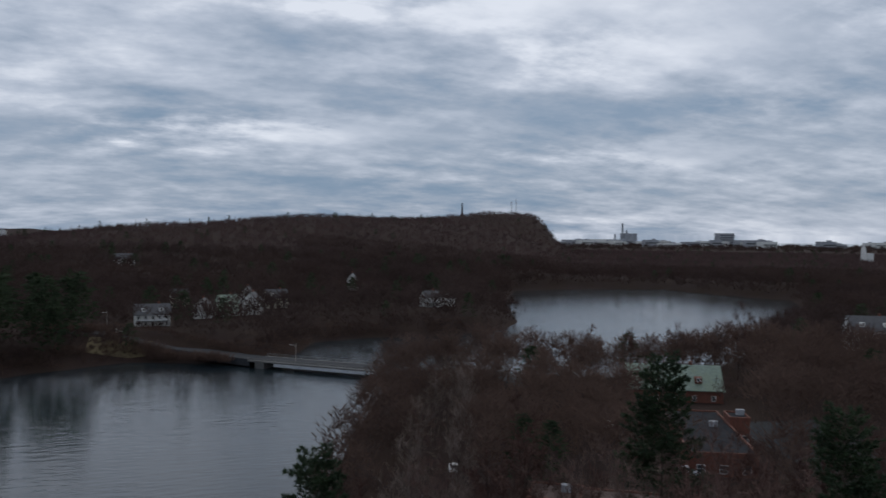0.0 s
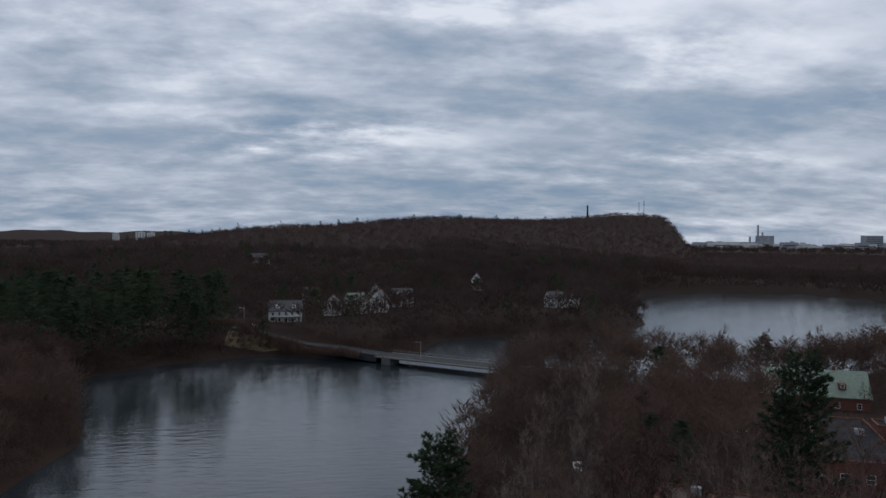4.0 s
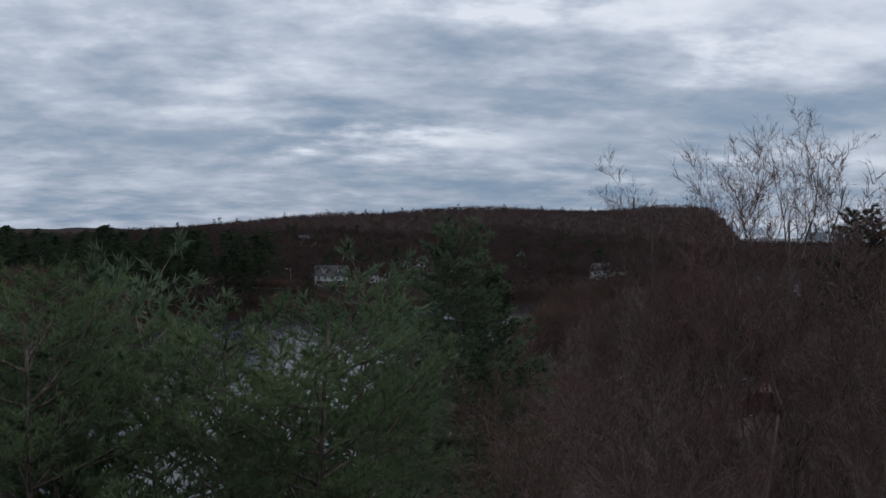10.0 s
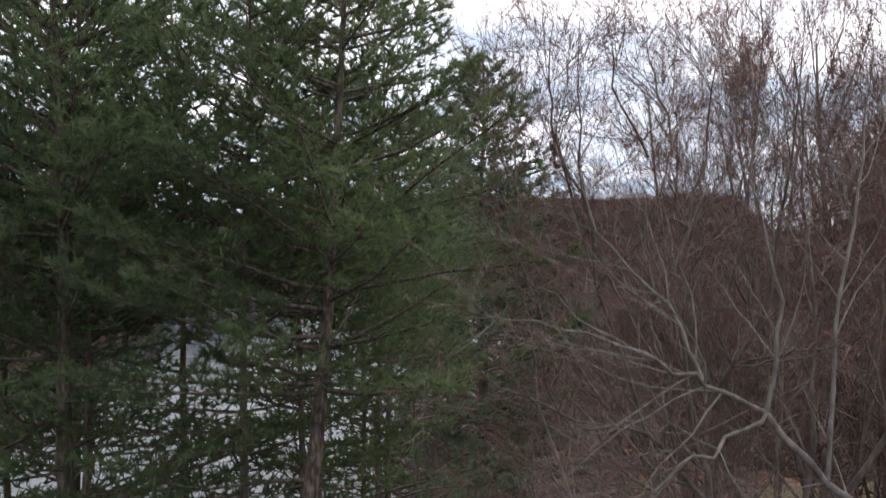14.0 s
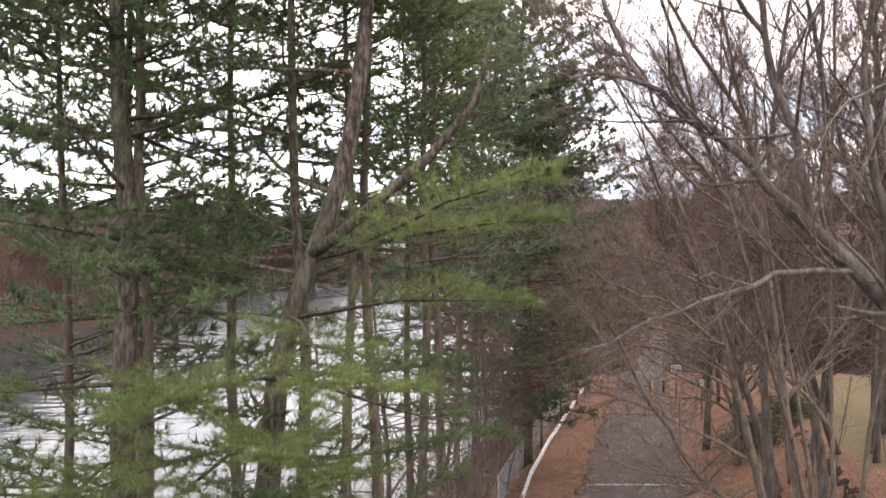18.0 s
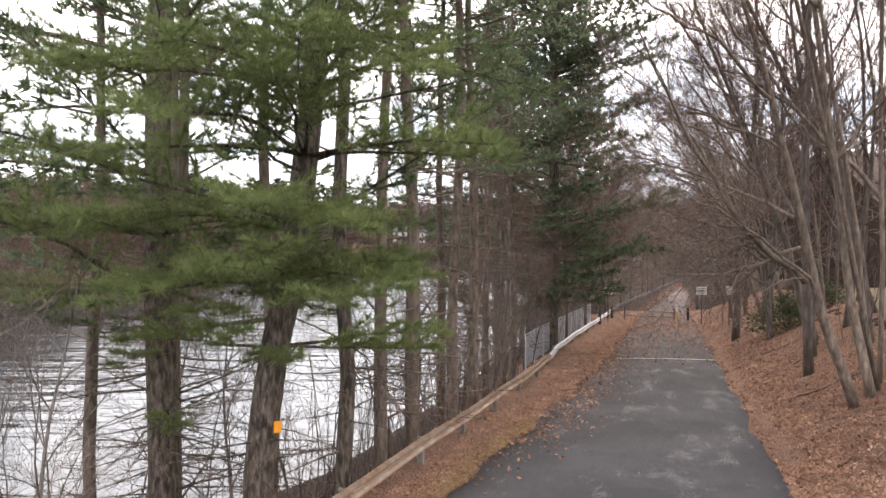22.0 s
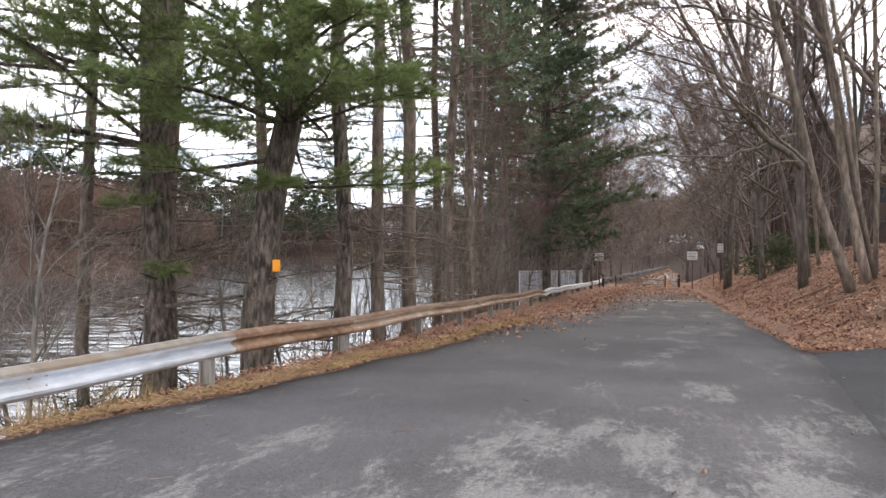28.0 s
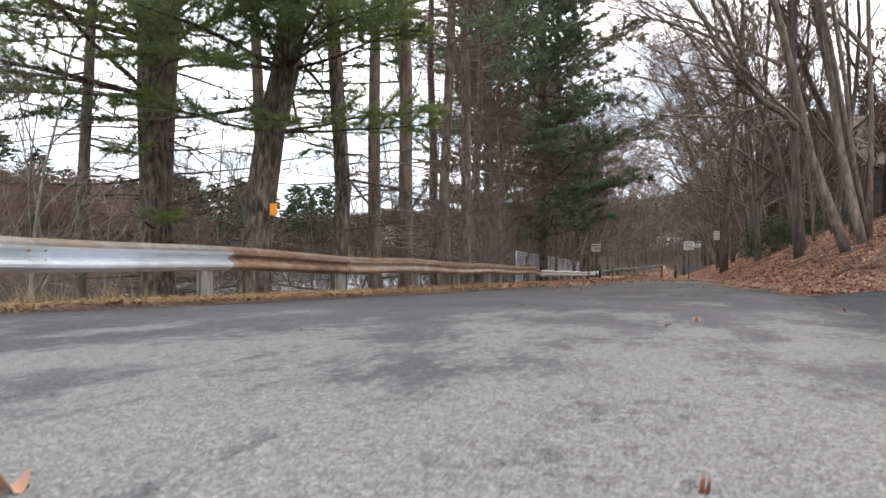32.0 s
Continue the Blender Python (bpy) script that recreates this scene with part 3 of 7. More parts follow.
# driveway of newer asphalt on the right
def build_driveway():
    g = Geo()
    rows = 30
    for i in range(rows + 1):
        s = -20 + 36.6 * i / rows
        for k in range(13):
            near = right_edge(min(s, 16.0)) - 0.04
            n = near + (24.7 - near) * k / 12
            front = s + (0.9 * math.sin(n * 0.5) + 0.12 * (n - 2.8)) * (i / rows) ** 4
            x, y = from_road(front, n)
            g.v.append((x, y, max(height(x, y), float(road_height(front)) - 0.2) + (0.03 if k else -0.03)))
    for i in range(rows):
        for k in range(12):
            a = i * 13 + k
            g.f.append((a, a + 1, a + 14, a + 13))
    tagged(part("driveway", g, M["asphalt_dark"], None, "newer dark asphalt driveway joining the lane", smooth=True, kind="structure"), category="driveway")
    g = Geo()
    pts = [from_road(41.2 + 0.24 * (n + 2.2), n) for n in np.linspace(-2.3, 2.7, 8)]
    for x, y in pts:
        s, n = to_road(x, y)
        z = float(road_height(s)) + 0.03 * (1 - ((n + 0.0) / 2.7) ** 2) + 0.012
        x2, y2 = from_road(s + 0.22, n)
        g.v += [(x, y, z), (x2, y2, z)]
    g.f = [(2 * i, 2 * i + 2, 2 * i + 3, 2 * i + 1) for i in range(7)]
    tagged(part("road_joint", g, M["concrete"], None, "pale concrete strip across the lane", kind="structure"), category="joint")
    # lawn on top of the bank
    g = Geo()
    for i in range(17):
        for k in range(9):
            s, n = 33 + 28 * i / 16, 9.0 + 0.5 * math.sin(i) + 12 * k / 8
            x, y = from_road(s, n)
            g.v.append((x, y, height(x, y) + (0.09 if k else -0.05)))
    g.f = [(i * 9 + k, i * 9 + k + 1, i * 9 + k + 10, i * 9 + k + 9) for i in range(16) for k in range(8)]
    tagged(part("lawn", g, M["grass"], None, "yellowish winter lawn on the bank", smooth=True, kind="structure"), category="lawn")


build_driveway()


# ---- trees ----
RNG = random.Random(11)


def bend(p, d, length, r0, r1, segs, rng, wander, up):
    """Points and radii of one wandering branch."""
    pts, rad = [Vector(p)], [r0]
    d = Vector(d).normalized()
    for i in range(segs):
        d = (d + Vector((rng.gauss(0, wander), rng.gauss(0, wander), rng.gauss(0, wander) + up))).normalized()
        pts.append(pts[-1] + d * (length / segs))
        rad.append(r0 + (r1 - r0) * (i + 1) / segs)
    return pts, rad


def off_axis(d, angle, rng, turn=None):
    d = Vector(d).normalized()
    u = d.cross(Vector((0.2, 0.1, 1)))
    if u.length < 0.1:
        u = d.cross(Vector((1, 0, 0)))
    u.normalize()
    w = d.cross(u)
    a = rng.uniform(0, 2 * math.pi) if turn is None else turn
    side = u * math.cos(a) + w * math.sin(a)
    return (d * math.cos(angle) + side * math.sin(angle)).normalized()


def blade(tris, p, d, length, width, rng):
    side = Vector((rng.gauss(0, 1), rng.gauss(0, 1), rng.gauss(0, 1))).cross(d)
    if side.length < 1e-4:
        return
    side = side.normalized() * (width / 2)
    q = p + d * length
    tris.append((tuple(p - side), tuple(p + side), tuple(q)))


def twig_spray(tris, pts, rng, count, length, width, depth=1):
    """Fine twigs along a branch, each with smaller ones."""
    n = len(pts)
    for _ in range(count):
        i = min(int(rng.uniform(0.15, 1) * (n - 1)), n - 2)
        f = rng.random()
        p = pts[i].lerp(pts[i + 1], f)
        d = off_axis(pts[i + 1] - pts[i], rng.uniform(0.35, 0.95), rng)
        d = (d + Vector((0, 0, 0.18))).normalized()
        ln = length * rng.uniform(0.5, 1.25)
        blade(tris, p, d, ln, width, rng)
        if depth > 0:
            for _ in range(3):
                blade(tris, p + d * ln * rng.uniform(0.25, 0.8), off_axis(d, rng.uniform(0.4, 0.9), rng), ln * rng.uniform(0.35, 0.6), width * 0.7, rng)


def bare_tree(name, rng, tall, trunk_r, spread, label, fine, twig_w, bark="bark", twig="twig", fork=0.42, lean=(0, 0), limbs=7, detail=2, stems=1, group="", up=0.08):
    """A leafless broad-leaved tree: trunk, limbs with their boughs, and a haze of twigs."""
    top = thing(name, label, "tree", group=group)
    tris = []
    for st in range(stems):
        sl = Vector((lean[0], lean[1], 0))
        start = Vector((0, 0, -0.5))
        if stems > 1:
            a = 2 * math.pi * st / stems + 0.6
            start += Vector((math.cos(a), math.sin(a), 0)) * trunk_r * 2.0
            sl = sl + Vector((math.cos(a), math.sin(a), 0)) * 0.10
        th = tall * rng.uniform(0.9, 1.05) if stems > 1 else tall
        pts, rad = bend(start, Vector((sl.x, sl.y, 1)), th * 0.86, trunk_r, trunk_r * 0.12, 12, rng, 0.045, 0.02)
        rad[0] *= 1.3
        rad[1] *= 1.04
        g = Geo()
        g.tube(pts, rad, 9 if detail > 1 else 6)
        part("trunk", g, M[bark], top, smooth=True)
        for k in range(limbs):
            f = fork + (0.97 - fork) * (k + rng.random() * 0.6) / limbs
            i = min(int(f * 12), 11)
            p = pts[i].lerp(pts[i + 1], f * 12 - i)
            d0 = pts[i + 1] - pts[i]
            d = off_axis(d0, rng.uniform(0.55, 1.05) * (1.1 - 0.45 * f), rng, 2.4 * k + rng.uniform(-0.5, 0.5) + st)
            ln = spread * rng.uniform(0.75, 1.2) * (1.15 - 0.55 * f)
            r = max(rad[i] * rng.uniform(0.42, 0.62), 0.018)
            g = Geo()
            bp, br = bend(p, d, ln, r, r * 0.18, 7, rng, 0.13, up)
            g.tube(bp, br, 6 if detail > 1 else 3, False)
            twig_spray(tris, bp, rng, fine, 1.15, twig_w, 1)
            for j in range(4 if detail > 1 else 3):
                q = rng.uniform(0.25, 0.92)
                ii = min(int(q * 7), 6)
                p2 = bp[ii].lerp(bp[ii + 1], q * 7 - ii)
                d2 = off_axis(bp[ii + 1] - bp[ii], rng.uniform(0.45, 0.9), rng)
                l2 = ln * rng.uniform(0.32, 0.6)
                b2, r2 = bend(p2, d2, l2, br[ii] * 0.6, br[ii] * 0.12, 5, rng, 0.14, up)
                g.tube(b2, r2, 5 if detail > 1 else 3, False)
                twig_spray(tris, b2, rng, fine, 0.95, twig_w, 1)
                if detail > 1:
                    for _ in range(3):
                        q = rng.uniform(0.2, 0.95)
                        ii = min(int(q * 5), 4)
                        p3 = b2[ii].lerp(b2[ii + 1], q * 5 - ii)
                        d3 = off_axis(b2[ii + 1] - b2[ii], rng.uniform(0.4, 0.9), rng)
                        b3, r3 = bend(p3, d3, l2 * rng.uniform(0.3, 0.6), r2[ii] * 0.6, r2[ii] * 0.15, 4, rng, 0.15, up)
                        g.tube(b3, r3, 4, False)
                        twig_spray(tris, b3, rng, fine, 0.75, twig_w, 1)
            part("limb", g, M[bark], top, smooth=True)
    me = tri_mesh("twig_haze", np.array(tris), M[twig])
    tw = new("twig_haze", me)
    tw.parent = top
    tagged(tw, kind="stuff")
    return top


def tuft(tris, p, d, rng, n, length, width):
    for _ in range(n):
        a = off_axis(d, abs(rng.gauss(0, 0.85)), rng)
        blade(tris, p, a, length * rng.uniform(0.7, 1.15), width, rng)


def pine(name, rng, trunk, trunk_r, crown_from, reach, label, whorl=0.75, per=5, needles=8, length=0.2, width=0.032, dead=0, group="", side_gap=0.42, droop=0.0, mat="needles", sub=3, extra=(), plump=0.36, plate=1.3, sparse_to=0.0, sparse=0.35, dead_len=3.6, bark="pine_bark"):
    """A white pine: trunk through given points, tiers of level boughs carrying flat sprays of needle tufts, dead stubs lower down."""
    top = thing(name, label, "tree", group=group)
    trunk = [Vector(p) for p in trunk]
    cum = [0.0]
    for a, b in zip(trunk, trunk[1:]):
        cum.append(cum[-1] + (b - a).length)
    total = cum[-1]

    def along(u):
        u = min(max(u, 0), total - 1e-4)
        for i in range(len(cum) - 1):
            if u <= cum[i + 1]:
                return trunk[i].lerp(trunk[i + 1], (u - cum[i]) / (cum[i + 1] - cum[i]))
        return trunk[-1]

    steps = max(14, int(total / 1.2))
    pts = [along(total * i / steps) for i in range(steps + 1)]
    rad = [max(trunk_r * (1 - 0.93 * (i / steps) ** 1.15), 0.02) for i in range(steps + 1)]
    rad[0] *= 1.2
    g = Geo()
    g.tube(pts, rad, 12 if needles > 6 else 6)
    part("trunk", g, M[bark], top, smooth=True)
    wood, tris, low_tris = Geo(), [], []
    todo = []
    u = crown_from
    while u < total - 0.3:
        f = (u - crown_from) / (total - crown_from)
        for k in range((per + 2 if f > 0.42 else per) if f < 0.9 else 4):
            if u < sparse_to and rng.random() > sparse:
                continue
            a = rng.uniform(0, 2 * math.pi)
            ln = reach * (0.7 + 0.45 * min(f * 3, 1)) * (1 - f) ** plump * rng.uniform(0.66, 1.12) + 0.35
            d = Vector((math.cos(a), math.sin(a), 0.06 - droop + 0.40 * f ** 2 + rng.gauss(0, 0.10)))
            todo.append((along(u + rng.uniform(-0.25, 0.25)), d, ln, 0.30 if f < 0.4 else 0.16, 0.03 + 0.06 * f * f, plate))
        u += whorl * rng.uniform(0.7, 1.3)
    for z, dx, dy, ln in extra:
        k = min(range(len(pts)), key=lambda i: abs(pts[i].z - z))
        todo.append((pts[k], Vector((dx, dy, 0.12 * ln)), ln, 0.28, -0.02, 1.7))
    for p, d, ln, bare, rise, wide in todo:
        r = 0.012 + 0.010 * ln
        bp, br = bend(p, d, ln, r, 0.006, 6, rng, 0.07, rise)
        wood.tube(bp, br, 3, False)
        t = bare * ln if ln > 1.2 else 0.1
        side = 1
        while t < ln:
            i = min(int(t / ln * 6), 5)
            q = bp[i].lerp(bp[i + 1], t / ln * 6 - i)
            dd = (bp[i + 1] - bp[i]).normalized()
            lat = dd.cross(Vector((0, 0, 1))).normalized() * side
            sd = (lat * 0.8 + dd * 0.75 + Vector((0, 0, rng.uniform(-0.18, 0.5)))).normalized()
            sl = min(0.3 + 0.45 * (ln - t), wide) * rng.uniform(0.7, 1.15)
            cnt = sub + 3 if wide > 1.5 else sub
            blade(wood_tris, q, sd, sl, 0.022, rng)
            for m in range(cnt):
                w = (m + 0.6 + rng.random() * 0.4) / cnt
                tuft(low_tris if wide > 1.5 else tris, q + sd * sl * w, (sd + Vector((rng.gauss(0, 0.4), rng.gauss(0, 0.4), 0.22))).normalized(), rng, needles * 2 if wide > 1.5 else needles, length * (0.9 if wide > 1.5 else 1), width * (0.5 if wide > 1.5 else 1))
            side = -side
            t += side_gap * rng.uniform(0.7, 1.3) * (0.62 if wide > 1.5 else 1.0)
        tuft(low_tris if wide > 1.5 else tris, bp[-1], (bp[-1] - bp[-2]).normalized(), rng, needles + 3, length * 1.1, width)
    for k in range(dead):
        u = rng.uniform(0.12, 0.95) * crown_from
        a = rng.uniform(0, 2 * math.pi)
        p = along(u)
        ln = rng.uniform(0.7, dead_len)
        bp, br = bend(p, (math.cos(a), math.sin(a), rng.uniform(-0.15, 0.2)), ln, 0.007 + 0.006 * ln, 0.004, 5, rng, 0.10, -0.01)
        wood.tube(bp, br, 4, False)
        for _ in range(int(ln * 3)):
            i = rng.randrange(1, 5)
            blade(wood_tris, bp[i], off_axis(bp[i + 1] - bp[i], rng.uniform(0.5, 1.0), rng), rng.uniform(0.3, 0.9), 0.018, rng)
    part("bough_structure", wood, M[bark], top, smooth=True, kind="stuff")
    nt = np.array(tris)
    ob = new("foliage", tri_mesh("foliage", nt, M[mat]))
    ob.parent = top
    tagged(ob, kind="stuff")
    if low_tris:
        ob = new("low_foliage", tri_mesh("low_foliage", np.array(low_tris), M["needles_low"]))
        ob.parent = top
        tagged(ob, "fresh yellow-green needles on low boughs, colour raised for sky light", kind="stuff")
    if wood_tris:
        ob = new("twig_haze", tri_mesh("twig_haze", np.array(wood_tris), M["twig"]))
        ob.parent = top
        tagged(ob, kind="stuff")
        wood_tris.clear()
    return top


wood_tris = []


# ---- near trees ----
def put(ob, x, y, rz=0.0, sink=0.05, scale=1.0):
    ob.matrix_basis = pose(x, y, height(x, y) - sink, 0, 0, rz) @ Matrix.Scale(scale, 4)
    return ob


def straight(h, lean=(0, 0), wob=0.15, seed=1):
    r = random.Random(seed)
    return [(lean[0] * h * k / 8 + (r.gauss(0, wob) if k else 0), lean[1] * h * k / 8 + (r.gauss(0, wob) if k else 0), -0.6 + (h + 0.6) * k / 8) for k in range(9)]


def near_pines():
    rng = random.Random(5)
    # long leafy boughs over the lane: height above the base, direction, length
    LOW = ((12.3, 4.2, -4.5, 6.2), (11.7, 2.0, -5, 5.4), (10.9, -1, -5, 5.2), (10.5, 2.8, -4.5, 5.2), (9.3, -0.5, -4.5, 5.2), (8.7, 1.6, -4, 4.8), (7.9, -2, -4.5, 5.2), (7.6, 0.5, -4.5, 5.0),
           (7.1, 2.5, -4, 4.6), (6.5, 1.2, -3.6, 4.2), (6.1, 2.2, -2.6, 3.6), (7.3, -3.5, -3, 4.8), (9.9, -3.4, -3.6, 5.2), (11.3, 4.4, -2.4, 5.0), (8.3, 3.6, -3.0, 4.4))
    LOW = LOW + ((4.7, 4.5, -0.3, 3.2), (7.5, -1.5, -5, 5.6), (6.9, -2.8, -4.4, 5.4), (6.7, 0.2, -5, 5.4), (8.1, 1.0, -5, 5.6), (7.7, 3.2, -4.4, 5.2), (8.9, 2.6, -4.6, 5.4), (9.7, 1.0, -5, 5.6), (5.7, 1.5, -4.4, 5.0), (5.9, -0.6, -4.6, 5.0), (5.5, 2.6, -3.6, 4.6), (6.1, -2.2, -4.4, 5.0), (5.3, 0.6, -4.4, 4.4), (4.3, 0.3, -2, 1.7), (4.6, 3, -0.6, 3.2),
                 (5.3, 3, -1.2, 3.4), (5.0, -2.4, -1.6, 2.8), (5.7, -3.2, -0.6, 3.2), (12.9, 3.2, -5, 6.0))
    LOW_A = ((4.2, 1, -1.5, 1.3), (5.4, -0.5, -2, 1.5), (7.0, -1, -5, 6.2), (7.2, -2.6, -4.6, 6.2), (7.4, 0.6, -5, 6.0), (6.8, 1.6, -4.6, 5.6), (7.7, -3.6, -4, 6.0), (8.4, -4.4, -2.6, 5.6), (9.2, -4.6, -1.0, 5.4), (6.2, -4, -1, 4.2), (6.8, -3, -2.4, 4.2), (7.8, -4.5, 0.5, 4.6), (8.2, 3.0, -3.2, 4.6), (7.4, 3.4, -1.6, 4.0), (10.4, 1.5, -5, 6.4), (9.6, -0.5, -5, 6.2), (11.4, 2.8, -4.5, 6.2), (11.0, -3.5, -3.6, 5.6))
    bx, by = -3.55, 15.5
    bz = height(bx, by) - 0.1
    bent = [(-3.72, by, bz - 0.5), (-3.68, by, 0.2), (-3.56, by, 1.4), (-3.42, by, 2.5), (-3.04, by, 4.1), (-2.90, by, 5.4), (-2.70, by, 7.2), (-2.50, by, 9.4), (-1.75, by + 0.1, 11.4),
            (-1.2, by + 0.2, 12.9), (-0.85, by + 0.4, 15.2), (-0.6, by + 0.7, 18.5), (-0.35, by + 0.8, 23), (-0.15, by + 0.8, 27.0)]
    t = pine("white_pine", rng, [(x - bx, y - by, z - bz) for x, y, z in bent], 0.315, 4.6, 5.4, "large white pine with a bent, orange-blazed trunk behind the guard rail",
             whorl=0.88, per=5, needles=11, dead=14, droop=0.08, group="pines along the bank", length=0.23, width=0.024, side_gap=0.30, sub=7, extra=LOW, sparse_to=18.5, sparse=0.24, plump=0.32)
    g = Geo()
    g.tube([Vector(q) - Vector((bx, by, bz)) for q in ((-1.9, 15.6, 11.2), (-1.2, 14.6, 11.6), (-0.5, 13.8, 12.1), (0.5, 13.4, 12.9), (1.3, 13.1, 13.8), (1.6, 13.0, 15.0))], [0.12, 0.11, 0.10, 0.085, 0.06, 0.03], 8)
    part("broken_limb", g, M["pine_bark"], t, "thick dead limb", smooth=True)
    t.matrix_basis = pose(bx, by, bz)
    put(pine("white_pine", rng, straight(29.9, (-0.01, 0), 0.1, 3), 0.365, 8.0, 5.2, "tall straight white pine on the lake bank", whorl=1.0, per=5, needles=10, dead=50, dead_len=4.8,
             group="pines along the bank", length=0.25, width=0.028, side_gap=0.34, sub=6, extra=LOW_A, sparse_to=21.0, sparse=0.33, plump=0.30), -6.0, 16.8)
    high = put(pine("white_pine", rng, straight(28.5, (0.0, 0), 0.1, 6), 0.19, 7.5, 4.8, "tall pine with long bare trunk and dense high crown", whorl=0.84, per=6, needles=7, dead=44, dead_len=3.2, sparse_to=20.5, sparse=0.38,
                    group="pines along the bank", length=0.30, width=0.046, side_gap=0.38, sub=5), -7.8, 21.8, 0, 0.05, 1.08)
    for x, y, rz, sc in ((-10.5, 16.6, 120, 0.98), (-2.4, 17.4, 60, 0.97)):
        put(copy_thing(high, pose(0, 0, 0)), x, y, rz, 0.05, sc)
    back = put(pine("white_pine", rng, straight(28.5, (0.01, 0), 0.1, 12), 0.19, 8.5, 4.6, "tall pine with bare lower trunk and dark full crown", whorl=0.9, per=6, needles=6, dead=42, sparse_to=20.0, sparse=0.28,
                    group="pines along the bank", length=0.40, width=0.08, side_gap=0.50, sub=3, mat="needles_mid", bark="bark_tan"), -9.2, 20.5)
    for x, y, rz, sc in ((-6.75, 19.3, 90, 1.05), (-5.3, 23.2, 200, 1.08), (0.0, 25.0, 20, 0.99), (1.2, 32.5, 310, 0.86), (2.6, 38.5, 160, 0.92)):
        put(copy_thing(back, pose(0, 0, 0)), x, y, rz, 0.05, sc)
    slim = put(pine("white_pine", rng, straight(25, (0.01, 0), 0.12, 4), 0.18, 14.0, 2.7, "slim white pine with bare lower trunk", whorl=0.75, per=5, needles=7, dead=64,
                    group="pines along the bank", length=0.24, width=0.06, sub=4, plump=0.4, bark="bark_tan"), -6.15, 17.7)
    for x, y, rz, sc in ((-1.75, 19.9, 75, 0.98), (-1.05, 21.0, 190, 1.08), (0.55, 25.6, 250, 1.0), (-0.4, 26.3, 130, 0.9)):
        put(copy_thing(slim, pose(0, 0, 0)), x, y, rz, 0.05, sc)
    broad = put(pine("white_pine", rng, straight(29, (0, 0), 0.1, 8), 0.36, 3.0, 6.4, "broad dark-green white pine with boughs nearly to the ground", whorl=0.75, per=6, needles=10,
                     dead=6, group="pines along the bank", length=0.36, width=0.075, side_gap=0.42, sub=4, plump=0.5, mat="needles_mid"), 5.2, 45.0, 0, 0.05, 1.06)
    dense = put(pine("white_pine", rng, straight(29, (0, 0), 0.1, 9), 0.34, 2.4, 6.2, "dense dark-green pine in the lakeside wood", whorl=0.75, per=6, needles=9,
                     group="pines along the bank", length=0.55, width=0.14, side_gap=0.65, mat="needles_near_far", plump=0.45), 55.2, 89.3)
    for x, y, top, rz in ((11, 81, 25.5, 10), (3.0, 60, 22.5, 140), 
                          (58, 62, 31, 170)):
        z = height(x, y)
        put(copy_thing(broad if y < 61 else dense, pose(0, 0, 0)), x, y, rz, 0.05, (top - z) / 29.0)


near_pines()


